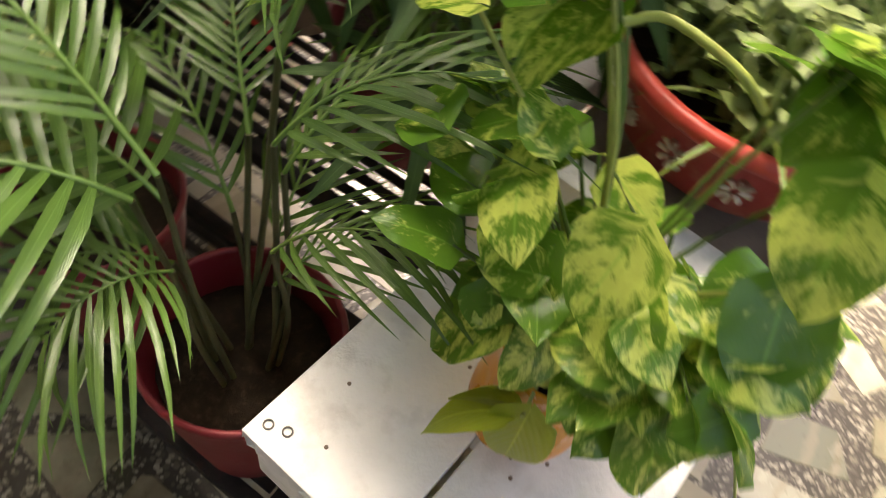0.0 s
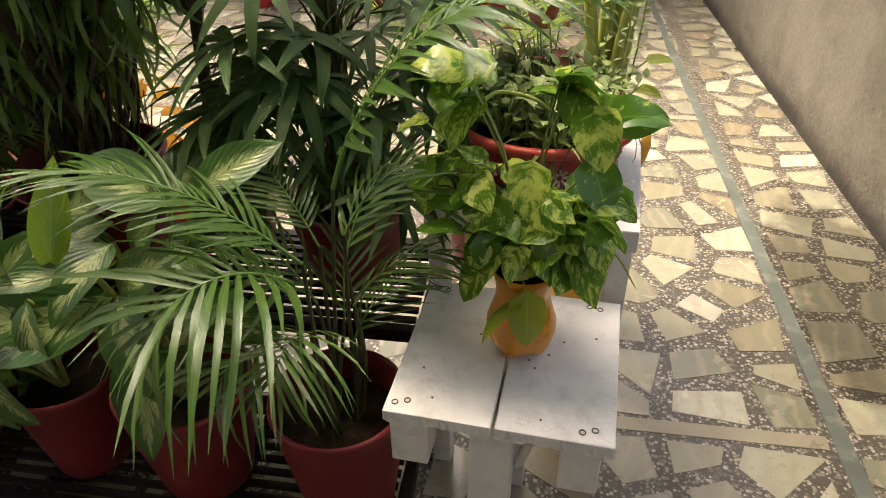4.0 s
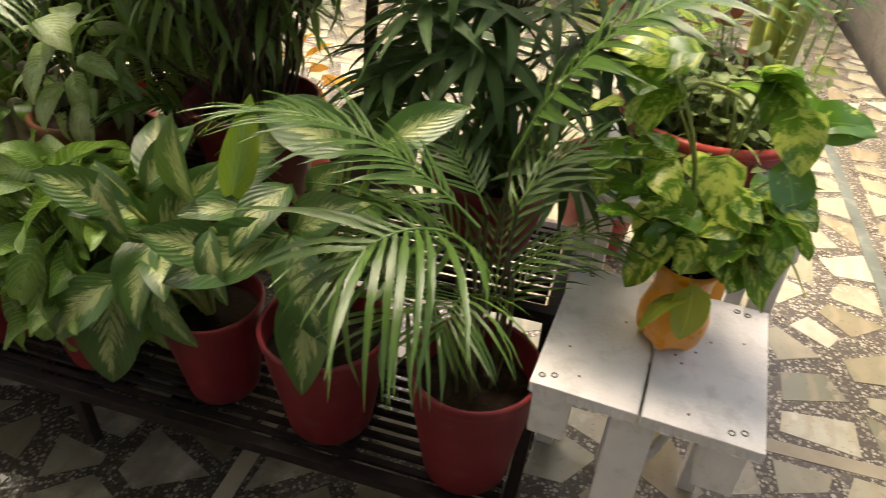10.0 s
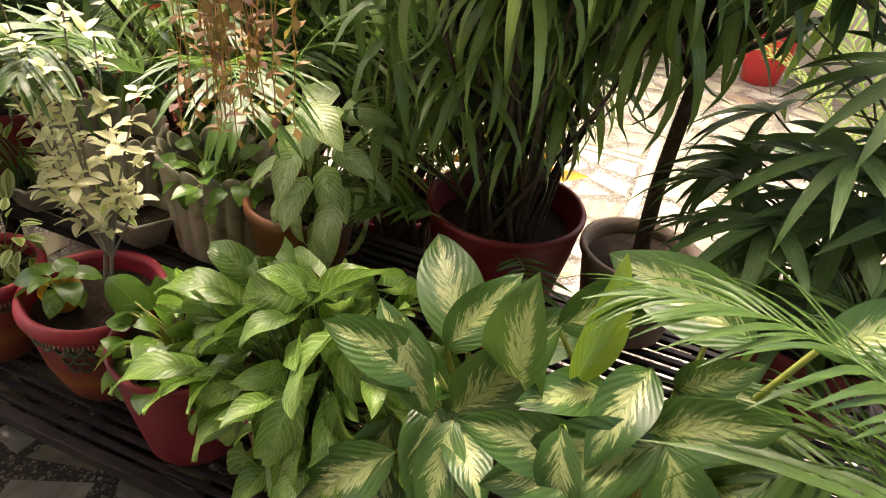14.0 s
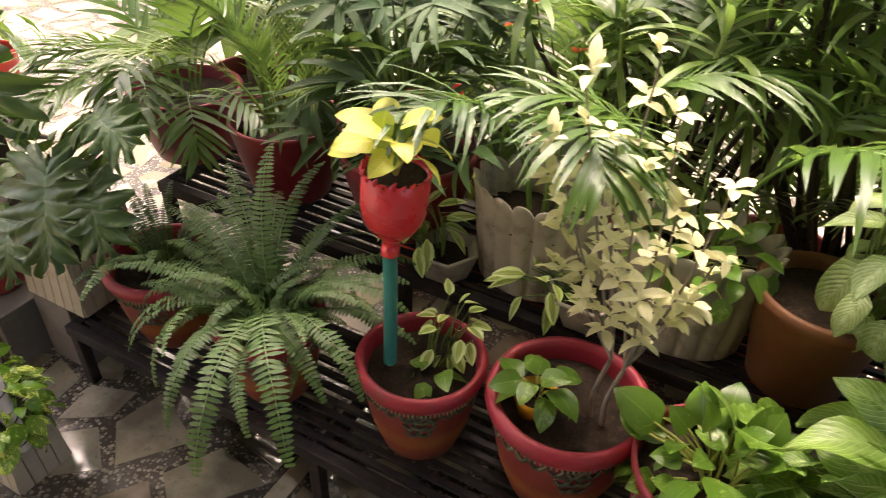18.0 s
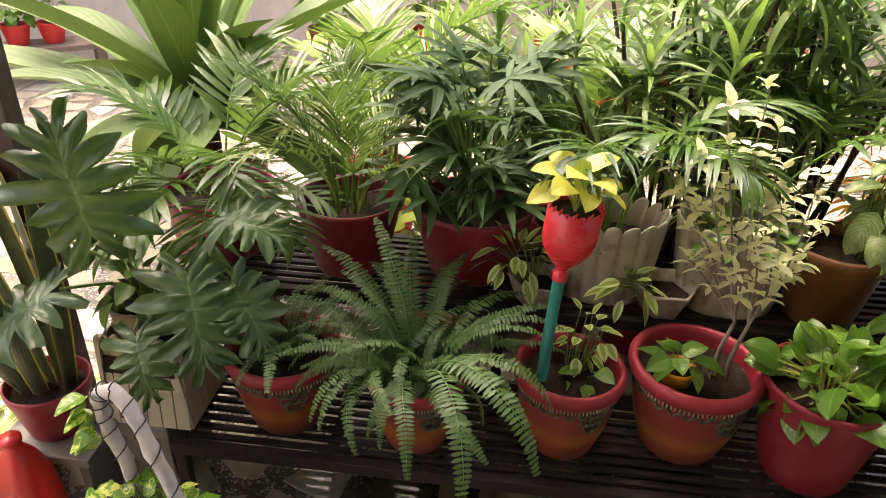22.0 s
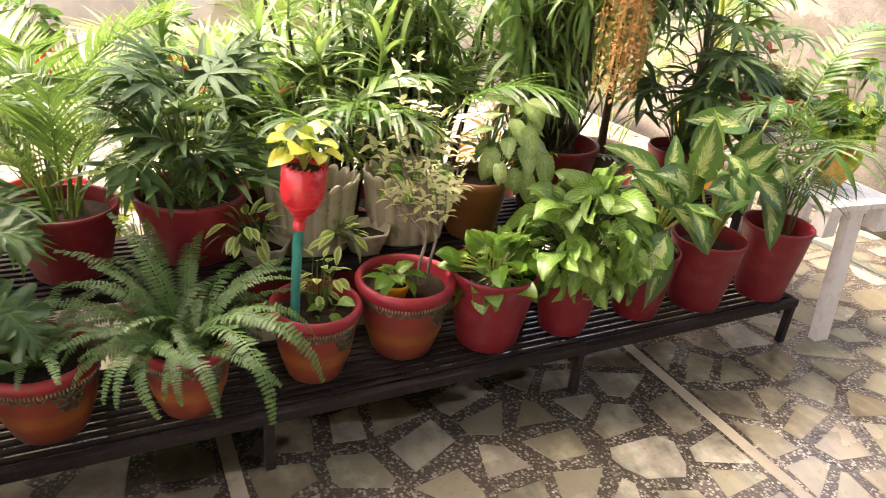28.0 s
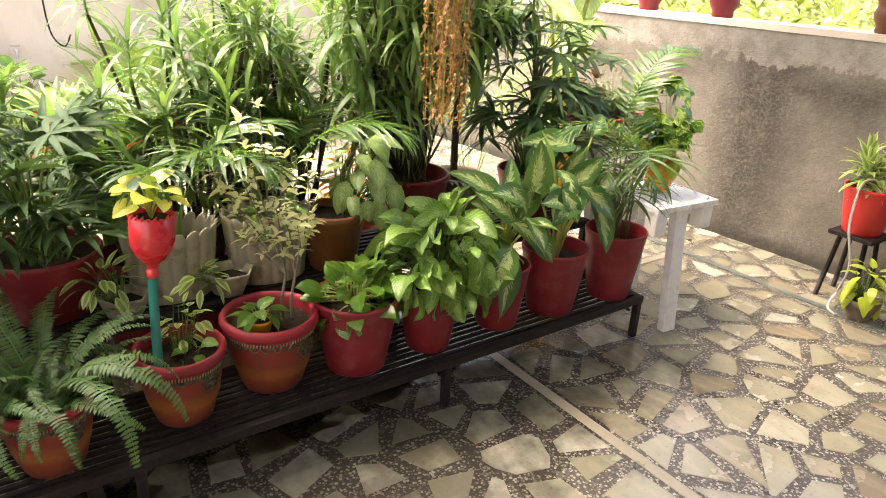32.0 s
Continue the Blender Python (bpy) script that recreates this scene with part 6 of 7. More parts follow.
bg = rear("song_dracaena", -0.79, 0.55, "dense dracaena with hanging strap leaves in a maroon pot")
plain_pot(bg, 0.158, 0.25, MAROON, 0.78)
hd = []
q = random.Random(5)
for i in range(34):
    a, rr = i * 2.4, 0.30 * ((i + 0.5) / 34) ** 0.5
    hd.append((rr * math.cos(a) - 0.03, rr * 0.8 * math.sin(a), 0.66 + 0.44 * q.random() * (1 - 0.3 * rr / 0.33)))
for i in range(34):
    a, rr = i * 2.4, 0.04 + 0.18 * q.random()
    hd.append((rr * math.cos(a) - 0.05, rr * 0.8 * math.sin(a) + 0.02, 0.36 + 0.32 * q.random()))
dracaena(bg, hd, 0.19, HANG, 6, 0.07, BARK, 0.005)
child("frond", PARLOUR[0], bg, at((-0.03, -0.10, 0.20), 205, -22, 0, 0.62))
child("frond", PARLOUR[0], bg, at((0.04, -0.10, 0.20), -60, -30, 0, 0.55))

b2_ = rear("tree_dracaena", -0.52, 0.62, "dracaena with a bare dark trunk in a brown pot")
turned("pot", [(0.001, 0), (0.085, 0), (0.09, 0.006), (0.115, 0.17), (0.122, 0.178), (0.122, 0.19), (0.112, 0.192), (0.105, 0.175), (0.10, 0.15)], BROWN_WOOD, b2_)
soil(b2_, 0.103, 0.165, 8)
pipe("trunk", [(0.0, 0, 0.15), (-0.005, 0.0, 0.35), (0.01, 0.01, 0.62)], 0.017, BARK, b2_, 12, 10, 0.013)
hd = []
q = random.Random(8)
for i in range(20):
    a, rr = i * 2.4, 0.30 * ((i + 0.5) / 20) ** 0.5
    hd.append((rr * math.cos(a), rr * 0.8 * math.sin(a), 0.66 + 0.44 * q.random()))
dracaena(b2_, hd, 0.55, HANG, 9, 0.02)

lp = rear("large_lady_palm", -0.20, 0.52, "lady palm with broad ribbed fan leaves in a maroon pot")
plain_pot(lp, 0.135, 0.20, MAROON)
BROAD = [fan_mesh("fan_leaf", FAN, 0.20, 8, 185, 0.025, 0.85, 31), fan_mesh("fan_leaf", FAN, 0.19, 9, 210, 0.022, 0.65, 32)]
q = random.Random(12)
for i in range(44):
    az = i * 137.5
    a = radians(az)
    r, z = q.uniform(0.08, 0.32), q.uniform(0.36, 0.84)
    p = Vector((r * math.cos(a), r * math.sin(a), z))
    child("fan_leaf", BROAD[i % 2], lp, at(p, az + q.uniform(-20, 20), q.uniform(-20, 20), q.uniform(-20, 20), q.uniform(0.8, 1.1)))
    pipe("stem", [(0.04 * math.cos(a), 0.04 * math.sin(a), 0.16), (0.12 * r * math.cos(a), 0.12 * r * math.sin(a), z * 0.82), p], 0.004, CANE, lp, 8, 5, 0.002)
for i in range(16):
    az = i * 137.5 + 40
    a = radians(az)
    p = Vector((0.22 * math.cos(a), 0.20 * math.sin(a), q.uniform(0.30, 0.52)))
    child("fan_leaf", BROAD[i % 2], lp, at(p, az + q.uniform(-15, 15), q.uniform(-35, 0), q.uniform(-20, 20), q.uniform(0.85, 1.1)))
    pipe("stem", [(0.03 * math.cos(a), 0.03 * math.sin(a), 0.16), (0.11 * math.cos(a), 0.10 * math.sin(a), p.z * 0.85), p], 0.004, CANE, lp, 8, 5, 0.002)
child("fan_leaf", BROAD[0], lp, at((-0.075, -0.19, 0.50), 215, -22, 0, 1.05))
child("fan_leaf", BROAD[0], lp, at((-0.02, -0.12, 0.58), 265, -10, 0, 0.9))
UPR = whorl_mesh("leaf_whorl", PALM, 14, 0.30, 0.014, 0.5, 41, 58, 86, 0.03)
for x, y in ((0.02, -0.06), (0.08, 0.0), (-0.05, -0.03), (0.06, -0.09)):
    child("leaf_whorl", UPR, lp, pose(x, y, 0.165))

# ---- behind the stand ----
GFLOOR = "floor pots behind the stand"


def floor_pot(name, x, y, r, h, mat, label):
    t = thing(name, (x, y, 0.0), label, "potted plant", GFLOOR)
    plain_pot(t, r, h, mat)
    return t


sw = floor_pot("giant_false_agave", -3.02, 1.12, 0.20, 0.34, MAROON, "giant sword leaved rosette in a maroon floor pot")
pipe("trunk", [(0, 0, 0.28), (0.0, 0, 0.6)], 0.05, BARK, sw, 6, 12, 0.045)
SWL = [leaf_mesh("leaf", SWORD, 1.0, 0.20, "sword", droop=0.5, fold=0.45, wave=0.01, nu=14, nv=4), leaf_mesh("leaf", SWORD, 1.0, 0.20, "sword", droop=1.3, fold=0.35, wave=0.01, nu=14, nv=4), leaf_mesh("leaf", SWORD, 1.0, 0.14, "sword", droop=0.2, fold=0.5, wave=0.0, nu=14, nv=4)]
for i in range(34):
    k = i / 33
    child("leaf", SWL[(1, 0, 0, 2)[min(3, int(k * 4))]], sw, at((0.03 * math.cos(i * 2.4), 0.03 * math.sin(i * 2.4), 0.50 + 0.14 * k), i * 137.5, 8 + 74 * k + rnd.uniform(-8, 8), rnd.uniform(-15, 15), rnd.uniform(0.62, 0.85)))
child("leaf", SWL[0], sw, at((-0.05, -0.02, 0.55), 186, 24, 0, 1.05))
child("leaf", SWL[1], sw, at((0.04, -0.06, 0.60), -70, 42, 0, 0.55))

AR2 = [frond_mesh("frond", PALM_LIGHT, 0.75, 80, 1.3, 30, 0.24, 0.015, 55, 0.5, 0.28, seed=51), frond_mesh("frond", PALM_LIGHT, 0.65, 70, 1.5, 26, 0.22, 0.014, 55, 0.6, 0.28, seed=52), frond_mesh("frond", PALM, 0.8, 82, 1.2, 30, 0.25, 0.016, 55, 0.5, 0.28, seed=53)]
for x, y, mat, n, zs, lab in ((-1.72, 1.10, SCARLET, 13, 0.42, "bright areca palm in a red floor pot"), (-2.45, 1.35, SCARLET, 9, 0.22, "yellow green areca in a red floor pot"), (-1.25, 1.0, MAROON, 13, 0.50, "tall areca palm in a maroon floor pot")):
    p = floor_pot("floor_areca", x, y, 0.17, 0.30, mat, lab)
    fronds(p, AR2, [(i * 137.5, i % 3, 0.85 + 0.3 * ((i * 3) % 4) / 3, 0) for i in range(n)], 0.26)
    for i in range(6):
        a = i * 1.05
        pipe("cane", [(0.05 * math.cos(a), 0.05 * math.sin(a), 0.24), (0.07 * math.cos(a), 0.07 * math.sin(a), 0.24 + zs)], 0.011, STALK, p, 4, 6, 0.008)

DR = [whorl_mesh("leaf_whorl", DRACAENA_LIGHT, 24, 0.21, 0.018, 1.3, 61, -10, 80, 0.12), whorl_mesh("leaf_whorl", DRACAENA, 22, 0.22, 0.02, 1.3, 62, -10, 80, 0.14)]
for x, y, n, top, lab, sd in ((-1.12, 0.84, 24, 1.32, "bushy dracaena in a maroon floor pot", 71), (-1.98, 0.95, 9, 0.82, "leafy dracaena in a maroon floor pot", 73), (-1.50, 0.82, 22, 1.25, "slim dracaena in a maroon floor pot", 75)):
    p = floor_pot("floor_dracaena", x, y, 0.165, 0.30, MAROON, lab)
    q = random.Random(sd)
    dracaena(p, [(0.36 * q.uniform(-1, 1), 0.26 * q.uniform(-1, 1), top * q.uniform(0.58, 0.95)) for _ in range(n)], 0.25, DR, sd, 0.06)

ANTH = leaf_mat("red_spathe", (0.55, 0.02, 0.03), (0.65, 0.06, 0.06), "plain", rough=0.3, glow=0.25)
SPATHE = hearts("flower", ANTH, 0.07, 0.055, 0.15, 2)
an = floor_pot("anthurium", -1.75, 0.80, 0.12, 0.42, MAROON, "anthurium with red flowers in a tall maroon pot")
mound(an, hearts("leaf", PALM, 0.13, 0.08, 0.2, 2), (0, 0, 0.60), 0.20, 0.16, 0.16, 26, z0=0.36, seed=61, spread=110)
for i in range(9):
    a = i * 2.4
    p = Vector((0.2 * math.cos(a), 0.13 * math.sin(a), 0.84 + 0.07 * math.sin(i * 3)))
    child("flower", SPATHE[i % 2], an, at(p, rnd.uniform(0, 360), 40, 0, 0.8), "waxy red flower")
    pipe("flower_stalk", [(0.02 * math.cos(a), 0.02 * math.sin(a), 0.4), (0.1 * math.cos(a), 0.07 * math.sin(a), 0.65), p], 0.0022, STALK, an, 8, 5)
PETAL = leaf_mat("yellow_petal", (0.75, 0.42, 0.02), (0.85, 0.6, 0.05), "plain", rough=0.4, glow=0.35)
yf = floor_pot("yellow_croton", -0.86, 0.86, 0.12, 0.42, SCARLET, "croton with bright yellow leaves in a red pot")
mound(yf, [leaf_mesh("leaf", PETAL, 0.10, 0.03, "lance", droop=0.5, fold=0.2, nu=6, nv=4)], (0, -0.02, 0.52), 0.12, 0.11, 0.16, 36, z0=0.38, seed=62, spread=120)
yp2 = floor_pot("lime_bush", -2.16, 0.80, 0.11, 0.26, SCARLET, "lime green leafy bush in a red pot")
mound(yp2, LIME_LEAVES, (0, 0, 0.34), 0.14, 0.12, 0.12, 44, z0=0.22, seed=63, spread=120)

# hanging trailer in front of the stand
hb = thing("hanging_trailer", (-1.01, 0.03, 0.0), "bronze trailing plant hanging from the porch slab", "hanging plant")
turned("basket", [(0.001, 1.86), (0.07, 1.86), (0.10, 1.90), (0.115, 2.0), (0.118, 2.01), (0.11, 2.01), (0.10, 1.96)], BROWN_WOOD, hb, 28)
for i in range(3):
    a = i * 2.094
    pipe("wire", [(0.115 * math.cos(a), 0.115 * math.sin(a), 2.005), (0.0, 0.03, 2.5), (0.0, 0.05, 2.60)], 0.0015, BLACK, hb, 8, 4)
V, Fc, UV, V2, F2, U2 = [], [], [], [], [], []
q = random.Random(91)
for i in range(56):
    a, r = q.uniform(0, 6.28), 0.095 * q.random() ** 0.5
    x, y, z = r * math.cos(a), r * math.sin(a), 1.90
    end = 0.94 + 0.5 * q.random() ** 2.2
    pts = []
    while z > end:
        pts.append(Vector((x, y, z)))
        z -= 0.02
        x += q.gauss(0, 0.0022) - x * 0.012
        y += q.gauss(0, 0.0022) - y * 0.012
    tube(V, Fc, pts, 0.0011, 0.0008, 3, UV)
    for p in pts:
        for k in range(1):
            tgt = (V, Fc, UV) if q.random() < 0.8 else (V2, F2, U2)
            blade(*tgt, q.uniform(0.014, 0.026), q.uniform(0.009, 0.015), "ovate", 0.4, 0.15, 0, 0, 2, 2, at(p, q.uniform(0, 360), q.uniform(-50, 50)))
tagged(child("foliage", mesh_of("foliage", V, Fc, TRAIL, UV), hb), "bronze yellow trailing foliage", kind="stuff")
tagged(child("pink_foliage", mesh_of("pink_foliage", V2, F2, TRAIL_PINK, U2), hb), "pinkish trailing foliage", kind="stuff")

# ---- along the right-hand wall ----
for i, (y, mat) in enumerate(((1.37, MAROON), (0.87, MAROON), (0.0, OCHRE), (2.4, MAROON))):
    w = thing("wall_pot", (WX + 0.11 - y * 0.0507, y, 1.1855), "round bellied red pot on the wall's coping" if mat is MAROON else "round bellied ochre pot on the wall's coping", "potted plant", "pots on the wall")
    turned("pot", [(0.001, 0), (0.055, 0), (0.06, 0.012), (0.058, 0.03), (0.075, 0.06), (0.08, 0.085), (0.072, 0.11), (0.07, 0.125), (0.085, 0.17), (0.092, 0.178), (0.092, 0.19), (0.083, 0.192), (0.075, 0.16)], mat, w)
    soil(w, 0.078, 0.165, i)
    mound(w, GREEN_HEARTS, (0, 0, 0.22), 0.11, 0.11, 0.10, 20, z0=0.16, seed=i, spread=110)

rp = thing("corner_plant", (1.19, -0.27, 0.335), "variegated spider bush in a red pot with white hoops", "potted plant")
plain_pot(rp, 0.12, 0.22, SCARLET)
for z in (0.125, 0.18):
    V, Fc = [], []
    k = 0.66 + 0.27 * z / 0.22
    tube(V, Fc, [Vector((0.12 * k * math.cos(t), 0.12 * k * math.sin(t), z)) for t in np.linspace(0, 2 * math.pi, 33)], 0.004, 0.004, 5)
    child("hoop", mesh_of("hoop", V, Fc, HOSE), rp)
SPB = whorl_mesh("leaf_whorl", SCHEFF, 26, 0.15, 0.03, 0.9, 81, 0, 80, 0.08)
for x, y, z in ((0, 0, 0.2), (-0.06, 0.02, 0.24), (0.05, -0.04, 0.24), (0.0, 0.06, 0.28)):
    child("leaf_whorl", SPB, rp, pose(x, y, z))
rs = thing("tripod_stand", (1.19, -0.27, 0), "black iron stand under a red pot", "plant stand")
boxed("top", (-0.10, 0.10, -0.10, 0.10, 0.315, 0.3345), BLACK, rs, 0.004)
for i in range(4):
    a = i * 1.571 + 0.785
    pipe("leg", [(0.08 * math.cos(a), 0.08 * math.sin(a), 0.315), (0.12 * math.cos(a), 0.12 * math.sin(a), 0.0)], 0.012, BLACK, rs, 3, 6)
hs = thing("garden_hose", (1.05, -0.3, 0), "thin grey white hose looped down from the pot", "hose")
pipe("tube", [(0.10, 0.0, 0.60), (0.02, 0.03, 0.58), (-0.02, 0.02, 0.40), (0.0, -0.02, 0.22), (0.02, 0.0, 0.10), (-0.05, 0.0, 0.012), (-0.10, -0.06, 0.006)], 0.006, HOSE, hs, 30, 6)
fb = thing("floor_bush", (1.03, -0.42, 0), "small yellow green bush in a low pot", "potted plant")
plain_pot(fb, 0.08, 0.10, BROWN_WOOD)
mound(fb, LIME_LEAVES, (0.0, 0.0, 0.17), 0.08, 0.08, 0.10, 30, z0=0.08, seed=66)

# a thin palm behind the stools
tp = floor_pot("wispy_palm", 0.02, 1.2, 0.15, 0.32, MAROON, "wispy palm in a maroon floor pot")
fronds(tp, [frond_mesh("frond", PALM_LIGHT, 1.05, 80, 1.15, 30, 0.2, 0.011, 60, 0.5, 0.4, seed=54)], [(0, 0, 1.0, 0), (60, 0, 0.9, 0), (-60, 0, 0.85, 0), (130, 0, 0.9, 0), (200, 0, 0.8, 0)], 0.28)
bn = floor_pot("banana_plant", 2.15, 2.45, 0.2, 0.35, MAROON, "banana plant with huge bright leaves beyond the wall")
BAN = leaf_mesh("leaf", SWORD, 1.0, 0.34, "ovate", droop=0.9, fold=0.2, wave=0.03, nu=14, nv=6)
pipe("trunk", [(0, 0, 0.3), (0, 0, 0.9)], 0.05, STALK_PALE, bn, 6, 12, 0.04)
for az, up, s in ((200, 60, 0.62), (262, 62, 0.6), (60, 60, 0.8), (130, 55, 0.7), (300, 40, 0.6)):
    child("leaf", BAN, bn, at((0, 0, 0.85), az, up, 0, s))

# ---- the far left ----
ft = thing("tiered_pot_stand", (-4.02, 0.72, 0), "black iron pole with red pots on three tiers", "plant stand")
pipe("pole", [(0, 0, 0.0), (0, 0, 1.35)], 0.014, BLACK, ft, 3, 8)
for a in (0.3, 2.4, 4.5):
    pipe("foot", [(0, 0, 0.03), (0.2 * math.cos(a), 0.2 * math.sin(a), 0.0)], 0.01, BLACK, ft, 3, 6)
for i, (z, a) in enumerate(((0.26, 5.2), (0.52, 3.6), (0.80, 5.4), (0.98, 3.2), (1.12, 5.0))):
    x, y = 0.13 * math.cos(a), 0.13 * math.sin(a)
    pipe("arm", [(0, 0, z), (x, y, z)], 0.008, BLACK, ft, 2, 6)
    g = thing("tier_pot_plant", (-4.02 + x, 0.72 + y, z + 0.009), "broad leaved green plant in a bright red pot", "potted plant", "red pots on the tiered stand")
    plain_pot(g, 0.095, 0.17, SCARLET)
    mound(g, [leaf_mesh("leaf", PALM, 0.17, 0.055, "lance", droop=0.9, fold=0.2, nu=8, nv=4)], (0, 0, 0.22), 0.10, 0.10, 0.08, 18, z0=0.14, seed=100 + i, spread=110)
for i, (x, y, s) in enumerate(((-4.42, 0.55, 1.0), (-4.42, 0.97, 1.1), (-4.68, 0.85, 0.9))):
    g = thing("floor_spath", (x, y, 0.0), "dark leaved plant in a scarlet floor pot", "potted plant", "red floor pots by the stand")
    plain_pot(g, 0.10 * s, 0.17 * s, SCARLET)
    mound(g, [leaf_mesh("leaf", PALM, 0.2, 0.06, "lance", droop=0.9, fold=0.2, nu=8, nv=4)], (0, 0, 0.28), 0.13, 0.13, 0.12, 26, z0=0.14, seed=110 + i, spread=110)
wb = thing("white_step", (-4.05, 0.40, 0), "small white wooden step", "stool")
boxed("top", (-0.10, 0.10, -0.06, 0.06, 0.10, 0.12), WHITE_WOOD, wb, 0.004)
for x in (-0.085, 0.085):
    boxed("leg", (x - 0.012, x + 0.012, -0.05, 0.05, -0.006, 0.0995), WHITE_WOOD, wb, 0.003)

fbench = thing("far_bench", (-5.05, 3.02, 0), "low brown bench along the far wall", "bench", turn=37)
boxed("seat", (-0.5, 0.5, -0.14, 0.14, 0.20, 0.235), BROWN_WOOD, fbench, 0.005)
for x in (-0.42, 0.42):
    boxed("leg", (x - 0.03, x + 0.03, -0.12, 0.12, -0.006, 0.1995), BROWN_WOOD, fbench, 0.004)
for i, k in enumerate((-0.27, -0.03, 0.17)):
    a = radians(37)
    g = thing("bench_plant", (-5.05 + k * math.cos(a), 3.02 + k * math.sin(a), 0.2355), "leafy plant in a bright red pot on the low bench", "potted plant", "red pots on the far bench")
    plain_pot(g, 0.085, 0.13, SCARLET)
    mound(g, (SMALLBUSH, GREEN_HEARTS)[i % 2], (0, 0, 0.20), 0.10, 0.10, 0.08, 24, (0.9, 1.4), z0=0.12, seed=120 + i, spread=110)
cn = thing("blue_bottle", (-5.90, 3.02, 0), "blue plastic bottle on a green mat by the wall", "bottle")
turned("bottle", [(0.001, 0.006), (0.03, 0.006), (0.032, 0.02), (0.032, 0.2), (0.012, 0.26), (0.012, 0.30), (0.001, 0.30)], BLUE, cn, 20)
mt = thing("green_mat", (-5.78, 2.93, 0), "flat pale green mat on the floor", "mat", turn=37)
boxed("mat", (-0.30, 0.30, -0.10, 0.10, -0.002, 0.006), painted("pale_green_mat", (0.20, 0.42, 0.22), 0.7), mt, 0.002)

for i, (x, y, mat) in enumerate(((-1.75, 3.9, SCARLET), (-1.0, 3.95, MAROON), (-2.6, 3.95, SCARLET), (-0.2, 3.9, SCARLET), (-3.3, 3.8, MAROON))):
    g = thing("back_wall_plant", (x, y, 0.0), "leafy plant in a red pot by the wall", "potted plant", "pots along the far wall")
    plain_pot(g, 0.15, 0.28, mat)
    if i % 2:
        fronds(g, AR2, [(j * 137.5, j % 2, 0.9, 0) for j in range(9)], 0.24)
    else:
        mound(g, GREEN_HEARTS, (0, 0, 0.42), 0.22, 0.22, 0.2, 50, (1.2, 1.8), z0=0.24, seed=130 + i, spread=115)

tap = thing("wall_tap", (-1.69, 4.30, 0.66), "old steel tap on the far wall", "tap")
pipe("spout", [(0, 0.0, 0), (0, -0.06, 0), (0, -0.085, -0.015), (0, -0.09, -0.05)], 0.011, HOSE, tap, 14, 8)
pipe("tap_handle", [(-0.03, -0.05, 0.035), (0.03, -0.05, 0.035)], 0.006, HOSE, tap, 2, 6)
hp = thing("wall_hung_pot", (-2.17, 4.2, 0.93), "red pot of yellow trailing leaves hung on the wall", "hanging plant")
plain_pot(hp, 0.095, 0.13, SCARLET)
mound(hp, LIME_LEAVES, (0, 0, 0.15), 0.16, 0.09, 0.07, 30, (0.5, 0.9), 0, -70, 0.1, STALK_PALE, 0.0015, 140, spread=125)
boxed("hook", (-0.008, 0.008, 0.09, 0.10, 0.04, 0.13), BLACK, hp, 0.002)

ow = thing("overhead_wire", (-1.6, 0.17, 2.66), "thin black wire strung across the patio", "wire")
pipe("wire", [(0, 0, 0), (0, 2.0, -0.10), (0, 4.13, -0.05)], 0.003, BLACK, ow, 16, 5)
hf = thing("hanging_dry_fern", (-1.6, 2.0, 1.25), "dark drooping fern in a small hanging basket", "hanging plant")
turned("basket", [(0.001, 0.10), (0.05, 0.10), (0.075, 0.14), (0.085, 0.20), (0.078, 0.20), (0.07, 0.16)], BROWN_WOOD, hf, 24)
for i in range(3):
    pipe("wire", [(0.08 * math.cos(i * 2.1), 0.08 * math.sin(i * 2.1), 0.20), (0, 0, 0.75), (0, 0, 1.31)], 0.002, BLACK, hf, 8, 4)
DRY = leaf_mesh("leaf", painted("dry_leaf", (0.035, 0.03, 0.018), 0.7, 0.4, (0.1, 0.08, 0.04), 0.4, 20, 0.3), 0.30, 0.022, "strap", droop=2.2, fold=0.3, nu=10, nv=2)
for i in range(26):
    child("leaf", DRY, hf, at((0.03 * math.cos(i), 0.03 * math.sin(i), 0.17), i * 137.5, rnd.uniform(10, 60), rnd.uniform(-20, 20), rnd.uniform(0.6, 1.0)))
pipe("wire_loop", [(-0.145, 0, 0.10), (-0.15, 0, -0.10), (-0.135, 0, -0.24), (-0.09, 0, -0.29), (-0.06, 0, -0.24)], 0.004, BLACK, hf, 18, 5)

# ---- water left under the stand ----
WATER = Mat("still_water", 0.01, 0, 0.5)
wf = WATER.n("ShaderNodeFresnel", IOR=1.33)
wg = WATER.n("ShaderNodeBsdfGlossy", Roughness=0.01)
wm = WATER.n("ShaderNodeMixShader")
WATER.l(wf.outputs[0], wm.inputs[0])
WATER.l(WATER.n("ShaderNodeBsdfTransparent", Color=(0.95, 0.95, 0.94, 1)).outputs[0], wm.inputs[1])
WATER.l(wg.outputs[0], wm.inputs[2])
WATER.l(wm.outputs[0], WATER.t.nodes["Material Output"].inputs["Surface"])


